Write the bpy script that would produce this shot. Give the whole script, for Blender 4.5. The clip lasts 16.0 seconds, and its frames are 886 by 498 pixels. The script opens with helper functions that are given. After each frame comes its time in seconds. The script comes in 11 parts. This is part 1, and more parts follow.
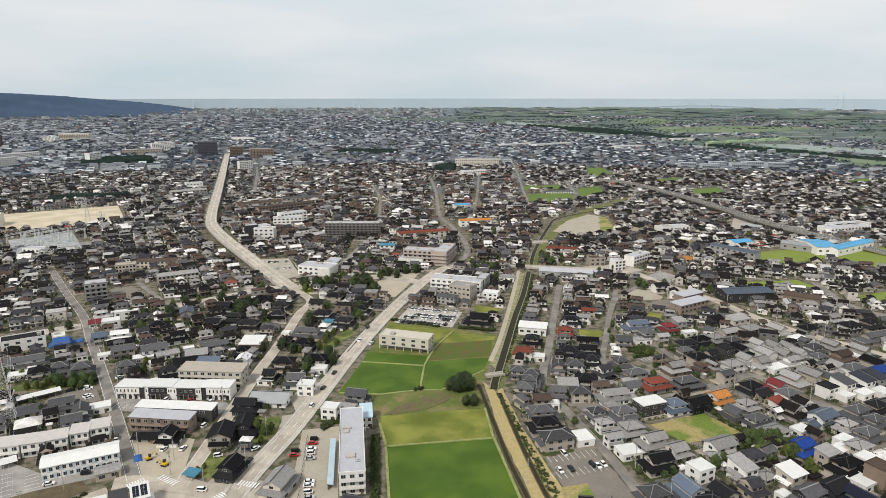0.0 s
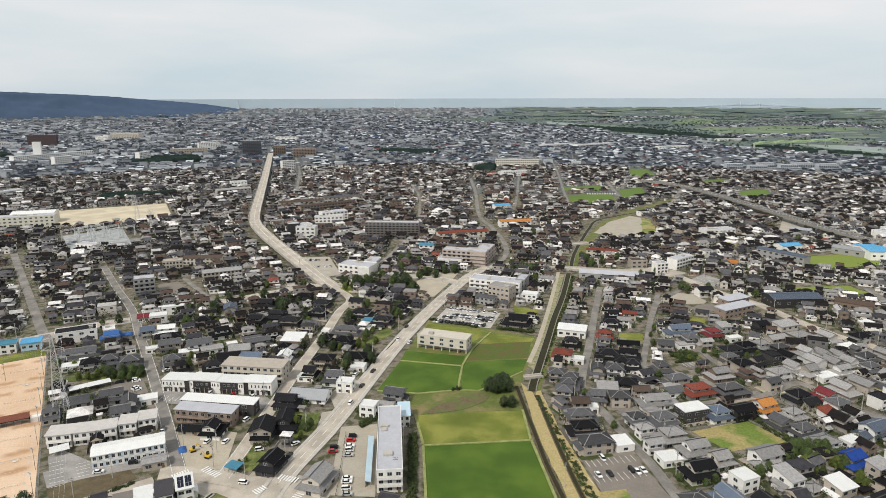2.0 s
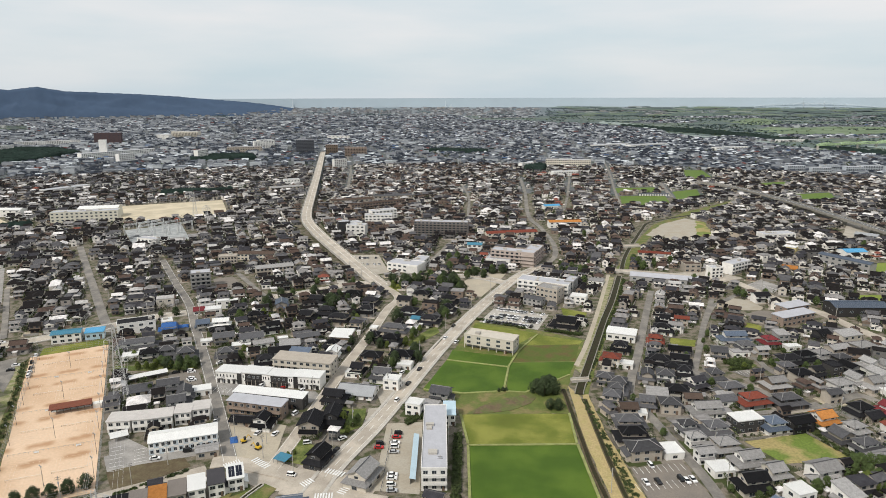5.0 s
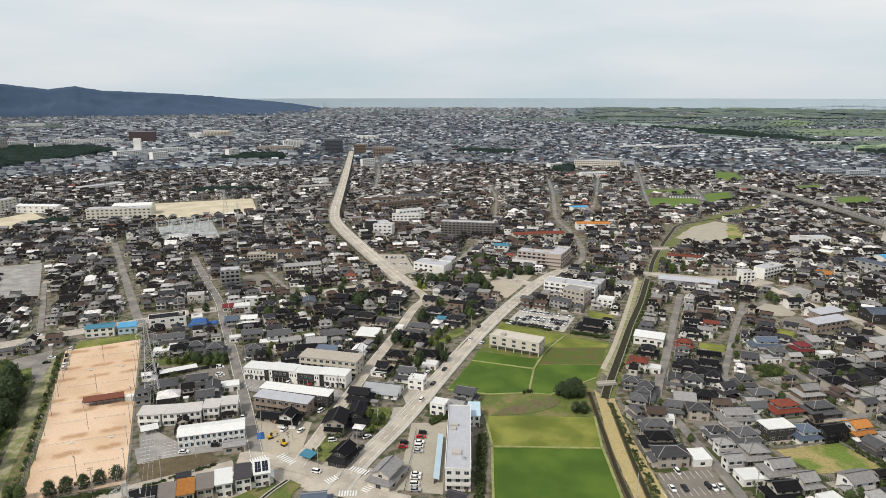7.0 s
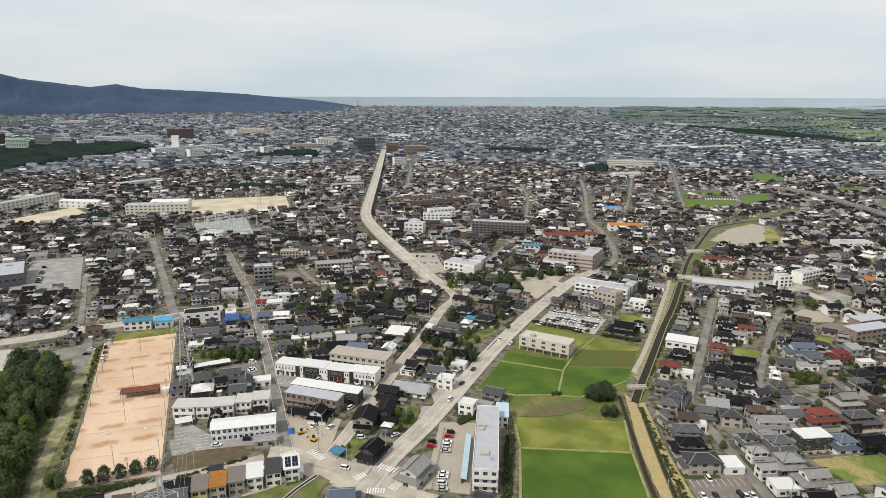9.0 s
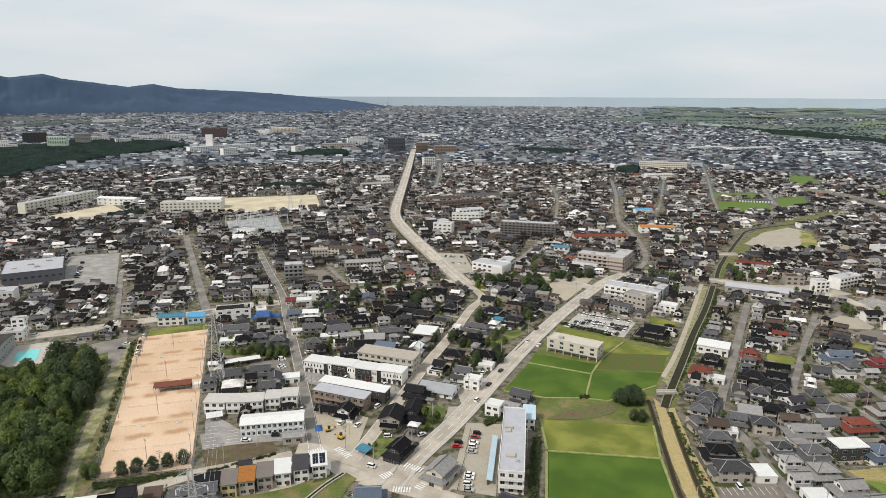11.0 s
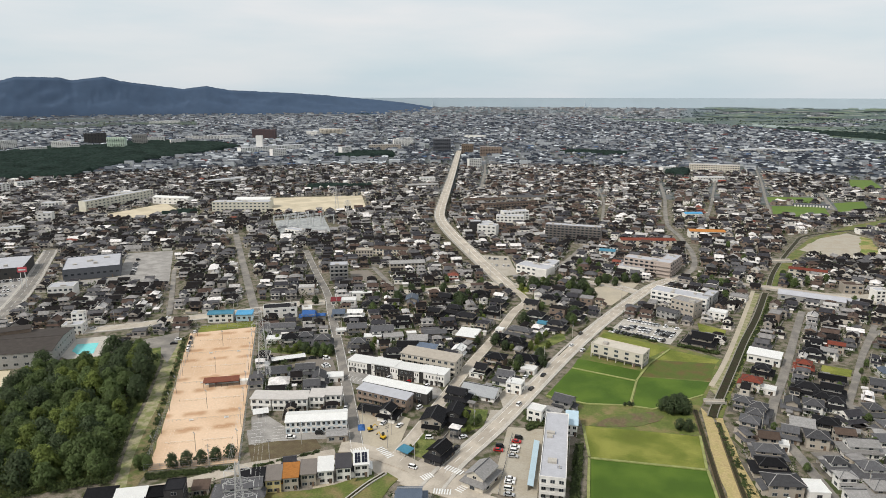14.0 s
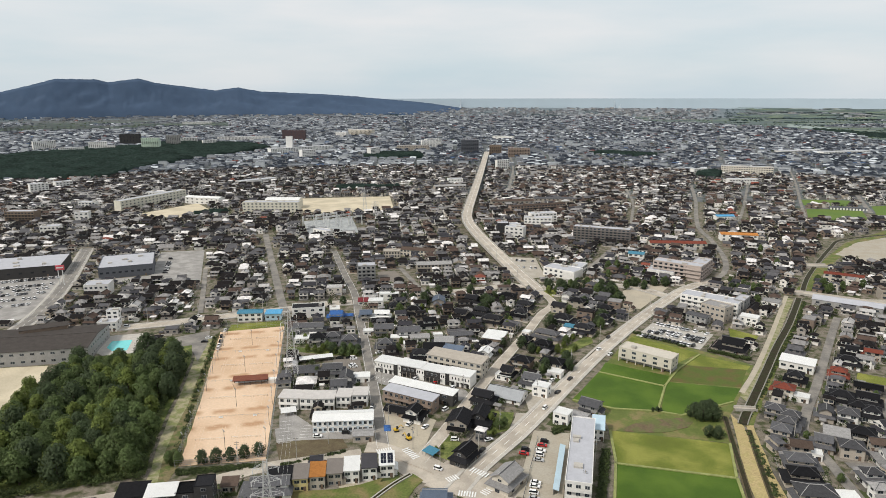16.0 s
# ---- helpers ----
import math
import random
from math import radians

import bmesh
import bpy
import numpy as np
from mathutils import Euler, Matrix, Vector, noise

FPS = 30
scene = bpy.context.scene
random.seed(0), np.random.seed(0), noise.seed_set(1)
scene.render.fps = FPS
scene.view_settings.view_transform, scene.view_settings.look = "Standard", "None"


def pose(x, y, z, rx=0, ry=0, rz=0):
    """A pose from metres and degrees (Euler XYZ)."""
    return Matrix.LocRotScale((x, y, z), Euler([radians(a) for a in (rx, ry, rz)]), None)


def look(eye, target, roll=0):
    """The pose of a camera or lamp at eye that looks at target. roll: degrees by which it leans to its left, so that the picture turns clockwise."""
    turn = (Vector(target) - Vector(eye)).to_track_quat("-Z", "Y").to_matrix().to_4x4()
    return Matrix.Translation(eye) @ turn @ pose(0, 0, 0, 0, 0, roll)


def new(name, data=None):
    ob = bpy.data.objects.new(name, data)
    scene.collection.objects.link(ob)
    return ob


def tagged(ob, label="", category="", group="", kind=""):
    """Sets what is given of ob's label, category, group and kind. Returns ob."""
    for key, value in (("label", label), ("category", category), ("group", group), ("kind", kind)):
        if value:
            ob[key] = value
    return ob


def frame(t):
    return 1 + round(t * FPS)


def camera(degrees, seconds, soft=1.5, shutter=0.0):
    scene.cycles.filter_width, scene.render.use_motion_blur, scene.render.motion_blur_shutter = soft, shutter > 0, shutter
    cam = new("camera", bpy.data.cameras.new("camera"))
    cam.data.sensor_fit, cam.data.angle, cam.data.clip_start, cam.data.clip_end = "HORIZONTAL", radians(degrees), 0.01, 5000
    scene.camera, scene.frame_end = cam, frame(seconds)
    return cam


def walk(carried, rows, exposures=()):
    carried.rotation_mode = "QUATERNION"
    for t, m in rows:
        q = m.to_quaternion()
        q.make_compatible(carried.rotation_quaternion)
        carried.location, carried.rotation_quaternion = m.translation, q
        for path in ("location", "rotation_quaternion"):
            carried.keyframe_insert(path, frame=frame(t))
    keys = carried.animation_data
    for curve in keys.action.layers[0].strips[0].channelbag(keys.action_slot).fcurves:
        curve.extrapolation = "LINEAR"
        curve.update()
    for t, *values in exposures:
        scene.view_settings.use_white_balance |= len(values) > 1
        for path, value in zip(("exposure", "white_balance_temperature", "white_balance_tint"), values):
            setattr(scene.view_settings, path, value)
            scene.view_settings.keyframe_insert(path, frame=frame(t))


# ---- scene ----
cam = camera(68.6, 16.0, soft=0.45)
walk(cam, [
    (0, pose(0.00, 0.00, 148.00, 76.655, -0.003, 0.001)),
    (0.5, pose(-0.07, -0.07, 148.11, 76.656, 0.050, 0.957)),
    (1, pose(-0.15, -0.13, 148.18, 76.645, 0.095, 1.965)),
    (1.5, pose(-0.23, -0.20, 148.25, 76.645, 0.121, 2.752)),
    (2, pose(-0.27, -0.29, 148.29, 76.652, 0.122, 3.489)),
    (2.5, pose(-0.29, -0.35, 148.30, 76.645, 0.121, 4.243)),
    (3, pose(-0.32, -0.41, 148.31, 76.618, 0.141, 4.980)),
    (3.5, pose(-0.31, -0.44, 148.37, 76.603, 0.142, 5.711)),
    (4, pose(-0.26, -0.51, 148.50, 76.588, 0.161, 6.436)),
    (6.5, pose(-0.16, -0.58, 148.69, 76.647, 0.063, 9.745)),
    (7, pose(-0.11, -0.66, 148.83, 76.625, 0.023, 10.303)),
    (7.5, pose(-0.12, -0.74, 148.93, 76.605, -0.021, 10.976)),
    (8, pose(-0.12, -0.81, 149.07, 76.580, -0.074, 11.751)),
    (8.5, pose(-0.11, -0.89, 149.32, 76.538, -0.091, 12.447)),
    (9, pose(-0.06, -0.99, 149.68, 76.493, -0.112, 13.101)),
    (11.5, pose(-0.02, -1.09, 150.12, 76.493, -0.192, 16.363)),
    (12, pose(0.03, -1.15, 150.47, 76.490, -0.200, 17.030)),
    (12.5, pose(0.08, -1.18, 150.69, 76.486, -0.167, 17.694)),
    (13, pose(0.11, -1.24, 150.80, 76.512, -0.128, 18.367)),
    (13.5, pose(0.16, -1.31, 150.91, 76.541, -0.070, 19.027)),
    (14, pose(0.20, -1.40, 151.03, 76.554, -0.016, 19.657)),
    (14.5, pose(0.28, -1.47, 151.17, 76.560, -0.007, 20.297)),
    (15, pose(0.37, -1.55, 151.36, 76.562, 0.031, 20.908)),
    (15.5, pose(0.42, -1.62, 151.59, 76.582, 0.067, 21.502)),
    (16, pose(0.41, -1.71, 151.83, 76.615, 0.105, 22.090)),
])

# ---------------------------------------------------------------- light
world = bpy.data.worlds.new("overcast sky")
scene.world = world
world.use_nodes = True
wn, wl = world.node_tree.nodes, world.node_tree.links
wn.clear()
SUN_EL, SUN_AZ = 48.0, 215.0  # degrees above the horizon, clockwise from +y


def sky():
    sk = wn.new("ShaderNodeTexSky")
    sk.sky_type, sk.sun_disc = "NISHITA", False
    sk.sun_elevation, sk.sun_rotation = radians(SUN_EL), radians(SUN_AZ)
    dim = wn.new("ShaderNodeMix")
    dim.data_type, dim.blend_type = "RGBA", "MULTIPLY"
    dim.inputs[0].default_value = 1.0
    dim.inputs[7].default_value = (0.11, 0.11, 0.11, 1)
    wl.new(sk.outputs[0], dim.inputs[6])
    co = wn.new("ShaderNodeTexCoord")
    sep = wn.new("ShaderNodeSeparateXYZ")
    wl.new(co.outputs["Generated"], sep.inputs[0])
    ramp = wn.new("ShaderNodeValToRGB")
    wl.new(sep.outputs[2], ramp.inputs[0])
    e = ramp.color_ramp.elements
    e[0].position, e[0].color = 0.0, (0.625, 0.69, 0.735, 1)
    e[1].position, e[1].color = 1.0, (0.50, 0.53, 0.57, 1)
    for at, c in ((0.045, (0.67, 0.72, 0.752, 1)), (0.11, (0.748, 0.768, 0.783, 1)), (0.2, (0.825, 0.822, 0.822, 1)), (0.4, (0.76, 0.775, 0.785, 1))):
        n = e.new(at)
        n.color = c
    # long flat banks of cloud, drawn out along the horizon
    mp = wn.new("ShaderNodeMapping")
    mp.inputs["Scale"].default_value = (1.1, 1.1, 6.0)
    mp.inputs["Location"].default_value = (0.35, 0.2, 0.1)
    wl.new(co.outputs["Generated"], mp.inputs[0])
    nz = wn.new("ShaderNodeTexNoise")
    nz.inputs["Scale"].default_value, nz.inputs["Detail"].default_value = 2.2, 5.0
    wl.new(mp.outputs[0], nz.inputs[0])
    r2 = wn.new("ShaderNodeValToRGB")
    r2.color_ramp.elements[0].position, r2.color_ramp.elements[0].color = 0.34, (0.85, 0.925, 0.955, 1)
    r2.color_ramp.elements[1].position, r2.color_ramp.elements[1].color = 0.64, (1.07, 1.035, 1.02, 1)
    wl.new(nz.outputs[0], r2.inputs[0])
    mul = wn.new("ShaderNodeMix")
    mul.data_type, mul.blend_type = "RGBA", "MULTIPLY"
    mul.inputs[0].default_value = 1.0
    wl.new(ramp.outputs[0], mul.inputs[6])
    wl.new(r2.outputs[0], mul.inputs[7])
    mix = wn.new("ShaderNodeMix")
    mix.data_type = "RGBA"
    mix.inputs[0].default_value = 0.93
    wl.new(dim.outputs[2], mix.inputs[6])
    wl.new(mul.outputs[2], mix.inputs[7])
    bg = wn.new("ShaderNodeBackground")
    bg.inputs[1].default_value = 1.05
    wl.new(mix.outputs[2], bg.inputs[0])
    out = wn.new("ShaderNodeOutputWorld")
    wl.new(bg.outputs[0], out.inputs[0])


sky()
sun_data = bpy.data.lights.new("sun", "SUN")
sun_data.energy, sun_data.angle, sun_data.color = 3.0, radians(9), (1.0, 0.94, 0.855)
sun = new("sun", sun_data)
sun.matrix_world = look((0, 0, 600), (-600 * math.cos(radians(SUN_EL)) / math.sin(radians(SUN_EL)) * math.sin(radians(SUN_AZ)), -600 * math.cos(radians(SUN_EL)) / math.sin(radians(SUN_EL)) * math.cos(radians(SUN_AZ)), 0))
scene.view_settings.exposure = 0.0

# ---------------------------------------------------------------- materials
MATS = {}


def mat(name, col, rough=0.85, var=0.25, scale=0.25, fine=3.0, bump=0.0, tint=None, rnd=0.0, metal=0.0, spec=0.3, island=False, stripe=0.0, pile=None, tone=False, spread=(0.42, 0.6)):
    """A weathered surface: two scales of noise over a base colour, an optional second tint in blotches, a spread from thing to thing, seams."""
    m = bpy.data.materials.new(name)
    m.use_nodes = True
    n, l = m.node_tree.nodes, m.node_tree.links
    b = n["Principled BSDF"]
    b.inputs["Roughness"].default_value = rough
    b.inputs["Metallic"].default_value = metal
    b.inputs["Specular IOR Level"].default_value = spec
    geo = n.new("ShaderNodeNewGeometry")
    big = n.new("ShaderNodeTexNoise")
    big.inputs["Scale"].default_value, big.inputs["Detail"].default_value = scale, 6.0
    small = n.new("ShaderNodeTexNoise")
    small.inputs["Scale"].default_value, small.inputs["Detail"].default_value = fine, 3.0
    l.new(geo.outputs["Position"], big.inputs[0])
    l.new(geo.outputs["Position"], small.inputs[0])
    add = n.new("ShaderNodeMath")
    add.operation = "ADD"
    l.new(big.outputs[0], add.inputs[0])
    l.new(small.outputs[0], add.inputs[1])
    val = n.new("ShaderNodeMapRange")
    val.inputs[1].default_value, val.inputs[2].default_value = 0.6, 1.4
    val.inputs[3].default_value, val.inputs[4].default_value = 1 - var, 1 + var
    val.clamp = False
    l.new(add.outputs[0], val.inputs[0])
    factor = val.outputs[0]
    if rnd:
        if island:
            src = geo.outputs["Random Per Island"]
        else:
            src = n.new("ShaderNodeObjectInfo").outputs["Random"]
        rr = n.new("ShaderNodeMapRange")
        rr.inputs[3].default_value, rr.inputs[4].default_value = 1 - rnd, 1 + rnd
        l.new(src, rr.inputs[0])
        k = n.new("ShaderNodeMath")
        k.operation = "MULTIPLY"
        l.new(factor, k.inputs[0])
        l.new(rr.outputs[0], k.inputs[1])
        factor = k.outputs[0]
    base = None
    if pile:
        ramp = n.new("ShaderNodeValToRGB")
        ramp.color_ramp.interpolation = "CONSTANT"
        e = ramp.color_ramp.elements
        at = 0.0
        total = sum(w for w, c in pile)
        for i, (w, c) in enumerate(pile):
            if i < 1:
                e[0].position, e[0].color = 0.0, (*c, 1)
                e.remove(e[1])
            else:
                k = e.new(at)
                k.color = (*c, 1)
            at += w / total
        src = geo.outputs["Random Per Island"] if island else n.new("ShaderNodeObjectInfo").outputs["Random"]
        if tone:
            at_node = n.new("ShaderNodeAttribute")
            at_node.attribute_name = "tone"
            src = at_node.outputs["Fac"]
        l.new(src, ramp.inputs[0])
        base = ramp.outputs[0]
    elif tint:
        mx = n.new("ShaderNodeMix")
        mx.data_type = "RGBA"
        mx.inputs[6].default_value, mx.inputs[7].default_value = (*col, 1), (*tint, 1)
        st = n.new("ShaderNodeMapRange")
        st.inputs[1].default_value, st.inputs[2].default_value = spread
        l.new(big.outputs[0], st.inputs[0])
        l.new(st.outputs[0], mx.inputs[0])
        base = mx.outputs[2]
    mul = n.new("ShaderNodeMix")
    mul.data_type, mul.blend_type = "RGBA", "MULTIPLY"
    mul.inputs[0].default_value = 1.0
    mul.inputs[6].default_value = (*col, 1)
    if base:
        l.new(base, mul.inputs[6])
    comb = n.new("ShaderNodeCombineColor")
    for i in range(3):
        l.new(factor, comb.inputs[i])
    l.new(comb.outputs[0], mul.inputs[7])
    l.new(mul.outputs[2], b.inputs["Base Color"])
    if bump:
        bp = n.new("ShaderNodeBump")
        bp.inputs["Strength"].default_value, bp.inputs["Distance"].default_value = bump, 0.3
        l.new(small.outputs[0], bp.inputs["Height"])
        if stripe:
            tc = n.new("ShaderNodeTexCoord")
            wv = n.new("ShaderNodeTexWave")
            wv.inputs["Scale"].default_value = stripe
            l.new(tc.outputs["Object"], wv.inputs[0])
            l.new(wv.outputs[1], bp.inputs["Height"])
            rib = n.new("ShaderNodeMapRange")
            rib.inputs[3].default_value, rib.inputs[4].default_value = 0.87, 1.08
            l.new(wv.outputs[1], rib.inputs[0])
            k = n.new("ShaderNodeMath")
            k.operation = "MULTIPLY"
            l.new(factor, k.inputs[0])
            l.new(rib.outputs[0], k.inputs[1])
            for i in range(3):
                l.new(k.outputs[0], comb.inputs[i])
        l.new(bp.outputs[0], b.inputs["Normal"])
    MATS[name] = m
    return m


mat("machine yellow", (0.60, 0.38, 0.03), rough=0.5, var=0.15)
mat("sign red", (0.55, 0.10, 0.12), rough=0.5, var=0.05)
mat("tarpaulin", (0.032, 0.105, 0.30), rough=0.6, var=0.3, scale=1.5, fine=4)
mat("rust metal", (0.17, 0.055, 0.03), rough=0.6, var=0.3, scale=0.6, fine=3)
# far field greens, paled and blued to hold the haze in the colour
mat("hazy rice plain", (0.1, 0.14, 0.05), var=0.25, scale=0.01, fine=0.1, island=True, pile=[(30, (0.088, 0.122, 0.112)), (25, (0.10, 0.138, 0.118)), (18, (0.122, 0.158, 0.108)), (17, (0.085, 0.11, 0.115)), (10, (0.19, 0.21, 0.19))])
mat("gym roof", (0.066, 0.058, 0.053), rough=0.8, var=0.25, scale=0.3, fine=3, spec=0.06)
mat("town ground", (0.235, 0.201, 0.16), var=0.5, scale=0.22, fine=1.8, tint=(0.05, 0.056, 0.022), spread=(0.40, 0.6))
mat("yard paving", (0.3, 0.28, 0.24), var=0.35, scale=0.3, fine=1.6, island=True, pile=[(22, (0.36, 0.32, 0.27)), (22, (0.22, 0.196, 0.165)), (22, (0.115, 0.104, 0.088)), (28, (0.055, 0.07, 0.022)), (6, (0.42, 0.37, 0.28))])
mat("block wall", (0.30, 0.285, 0.26), var=0.25, scale=0.4, fine=2.0, rnd=0.35, island=True)
mat("asphalt", (0.395, 0.35, 0.292), var=0.2, scale=0.12, fine=2.0, tint=(0.46, 0.41, 0.342))
mat("dark asphalt", (0.12, 0.12, 0.118), var=0.25, scale=0.12, fine=1.2)
mat("worn asphalt", (0.225, 0.198, 0.168), var=0.25, scale=0.1, fine=1.5, tint=(0.17, 0.152, 0.132))
mat("grassy lane", (0.33, 0.30, 0.19), var=0.25, scale=0.25, fine=1.2, tint=(0.17, 0.185, 0.07), spread=(0.42, 0.58))
mat("dry verge", (0.20, 0.165, 0.085), var=0.4, scale=0.25, fine=1.2, bump=0.4, tint=(0.085, 0.105, 0.03))
mat("substation stone", (0.30, 0.315, 0.315), var=0.25, scale=0.15, fine=1.2, tint=(0.37, 0.38, 0.375))
mat("grey lot", (0.275, 0.262, 0.245), var=0.22, scale=0.12, fine=1.5, tint=(0.33, 0.315, 0.295))
mat("old asphalt", (0.19, 0.178, 0.162), var=0.25, scale=0.12, fine=1.5, tint=(0.245, 0.226, 0.2))
# bluish grey with haze in its colour, for the ground past 1000 m
mat("hazy town ground", (0.15, 0.155, 0.16), var=0.45, scale=0.08, fine=0.8, tint=(0.05, 0.066, 0.058), spread=(0.42, 0.6))
mat("pale concrete", (0.42, 0.395, 0.355), var=0.22, scale=0.3, fine=1.5, rnd=0.08)
mat("old concrete", (0.25, 0.235, 0.205), var=0.3, scale=0.25, fine=1.5)
mat("pale gravel", (0.45, 0.395, 0.305), var=0.16, scale=0.1, fine=1.2, tint=(0.37, 0.33, 0.26))
# meadow green dulled so that its colour carries the haze
mat("hazy meadow", (0.115, 0.165, 0.09), var=0.25, scale=0.01, fine=0.08, tint=(0.15, 0.195, 0.115))
# blue-grey leaves of shore and plain: haze mixed into the base colour
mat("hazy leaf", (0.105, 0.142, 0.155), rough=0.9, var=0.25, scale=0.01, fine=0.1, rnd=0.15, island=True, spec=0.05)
mat("hazy plain leaf", (0.068, 0.096, 0.098), rough=0.9, var=0.3, scale=0.03, fine=0.3, rnd=0.2, island=True, spec=0.05)
mat("rough grass", (0.085, 0.115, 0.026), var=0.45, scale=0.15, fine=1.2, bump=0.5, tint=(0.15, 0.165, 0.05))
mat("taupe wall", (0.27, 0.21, 0.17), var=0.15, scale=0.35, fine=2)
# pale blue-grey: haze tinted into far steelwork, and plain facade panels
mat("panel and hazy steel", (0.50, 0.56, 0.60), rough=0.7, var=0.05)
mat("bridge green", (0.40, 0.52, 0.30), rough=0.6, var=0.1)
mat("bare lot", (0.44, 0.40, 0.34), var=0.25, scale=0.1, fine=1.2, tint=(0.33, 0.30, 0.25))
mat("road paint", (0.72, 0.72, 0.70), var=0.22, scale=0.8, fine=3)
mat("paddy", (0.056, 0.108, 0.009), var=0.3, scale=0.05, fine=2.2, bump=0.4, tint=(0.075, 0.126, 0.013))
mat("bright paddy", (0.20, 0.25, 0.043), var=0.25, scale=0.03, fine=0.8, bump=0.2, tint=(0.155, 0.21, 0.035))
mat("ripe paddy", (0.115, 0.175, 0.028), var=0.2, scale=0.02, fine=0.8, bump=0.2, tint=(0.09, 0.15, 0.025))
mat("mown grass", (0.135, 0.162, 0.023), var=0.42, scale=0.07, fine=1.8, bump=0.3, tint=(0.195, 0.202, 0.042))
mat("bund", (0.25, 0.27, 0.10), var=0.4, scale=0.3, fine=2.0, bump=0.3)
mat("stubble", (0.085, 0.115, 0.02), var=0.25, scale=0.1, fine=1.2, bump=0.3, tint=(0.11, 0.085, 0.03))
mat("dry grass", (0.36, 0.295, 0.125), var=0.4, scale=0.06, fine=1.0, bump=0.4, tint=(0.125, 0.175, 0.033), spread=(0.44, 0.57))
mat("straw bank", (0.44, 0.345, 0.17), var=0.35, scale=0.25, fine=1.2, bump=0.4, tint=(0.33, 0.275, 0.12))
mat("weeds", (0.115, 0.145, 0.034), var=0.4, scale=0.12, fine=1.2, bump=0.5, tint=(0.18, 0.145, 0.065), spread=(0.46, 0.66))
mat("sand", (0.50, 0.435, 0.315), var=0.16, scale=0.05, fine=1.0, tint=(0.56, 0.49, 0.36))


def clay_material():
    """Rolled clay of the courts: pale where it is swept, dark bands scuffed behind the base lines, drag marks along the rows."""
    m = mat("clay", (0.61, 0.43, 0.285), var=0.12, scale=0.03, fine=0.9, tint=(0.66, 0.49, 0.345))
    n, l = m.node_tree.nodes, m.node_tree.links
    geo = n.new("ShaderNodeNewGeometry")

    def along(axis, start):
        d = n.new("ShaderNodeVectorMath")
        d.operation = "DOT_PRODUCT"
        d.inputs[1].default_value = (axis.x, axis.y, 0)
        l.new(geo.outputs["Position"], d.inputs[0])
        return step("SUBTRACT", d.outputs["Value"], start)

    def step(op, a, b):
        k = n.new("ShaderNodeMath")
        k.operation = op
        l.new(a, k.inputs[0])
        if isinstance(b, float):
            k.inputs[1].default_value = b
        else:
            l.new(b, k.inputs[1])
        return k.outputs[0]

    def fade(a, lo, hi):
        k = n.new("ShaderNodeMapRange")
        k.interpolation_type = "SMOOTHSTEP"
        k.inputs[1].default_value, k.inputs[2].default_value = lo, hi
        l.new(a, k.inputs[0])
        return k.outputs[0]

    rag = n.new("ShaderNodeTexNoise")
    rag.inputs["Scale"].default_value, rag.inputs["Detail"].default_value = 0.22, 4.0
    l.new(geo.outputs["Position"], rag.inputs[0])
    u = along(TU, T0.dot(TU) + 20.5)
    v = along(TV, T0.dot(TV) + 10.0)
    band = step("SUBTRACT", step("PINGPONG", u, 21.0), 13.2)
    band = step("ADD", step("ABSOLUTE", band, 0.0), step("MULTIPLY", rag.outputs[0], 5.0))
    worn = step("MULTIPLY", fade(band, 6.2, 2.6), fade(step("PINGPONG", v, 8.0), 7.4, 3.2))
    worn = step("MULTIPLY", worn, fade(u, -16.0, 4.0))
    base = n["Principled BSDF"].inputs["Base Color"]
    clean = base.links[0].from_socket
    mix = n.new("ShaderNodeMix")
    mix.data_type = "RGBA"
    mix.inputs[7].default_value = (0.40, 0.225, 0.115, 1)
    l.new(step("MULTIPLY", worn, 0.8), mix.inputs[0])
    l.new(clean, mix.inputs[6])
    l.new(mix.outputs[2], base)


# the tennis courts: near corner, along the row, across
T0, TU, TV = Vector((-163.6, 200.3)), Vector((-90.9, 140.9)).normalized(), Vector((-31.0, -17.6)).normalized()
TLEN, TWID = 167.7, 36.0
clay_material()
mat("court line", (0.69, 0.57, 0.44), var=0.2, scale=0.8, fine=3)
mat("tilled soil", (0.11, 0.083, 0.048), var=0.3, scale=0.2, fine=1.5, bump=0.4, tint=(0.12, 0.098, 0.055))
mat("brown soil", (0.155, 0.115, 0.066), var=0.4, scale=0.16, fine=1.4, bump=0.5, tint=(0.10, 0.115, 0.036), spread=(0.4, 0.56))
mat("sandy lot", (0.40, 0.365, 0.30), var=0.18, scale=0.1, fine=1.2, tint=(0.34, 0.30, 0.235))
mat("dark water", (0.046, 0.038, 0.024), rough=0.6, var=0.45, scale=0.3, fine=1.0, spec=0.04, tint=(0.03, 0.034, 0.016))
mat("river water", (0.25, 0.30, 0.285), rough=0.5, var=0.2, scale=0.02, fine=0.2, tint=(0.19, 0.24, 0.21))
mat("sea", (0.325, 0.392, 0.442), rough=0.9, var=0.05, scale=0.004, fine=0.01)
mat("pool water", (0.16, 0.62, 0.62), rough=0.15, var=0.1, scale=0.1, fine=0.6)
# coastal land with distance haze put into its base colour
mat("hazy far land", (0.15, 0.185, 0.205), var=0.18, scale=0.004, fine=0.03, tint=(0.19, 0.215, 0.23))
# the ridge's blue is haze painted over the forest green
mat("hazy hill forest", (0.052, 0.085, 0.142), var=0.13, scale=0.006, fine=0.02, bump=0.0)
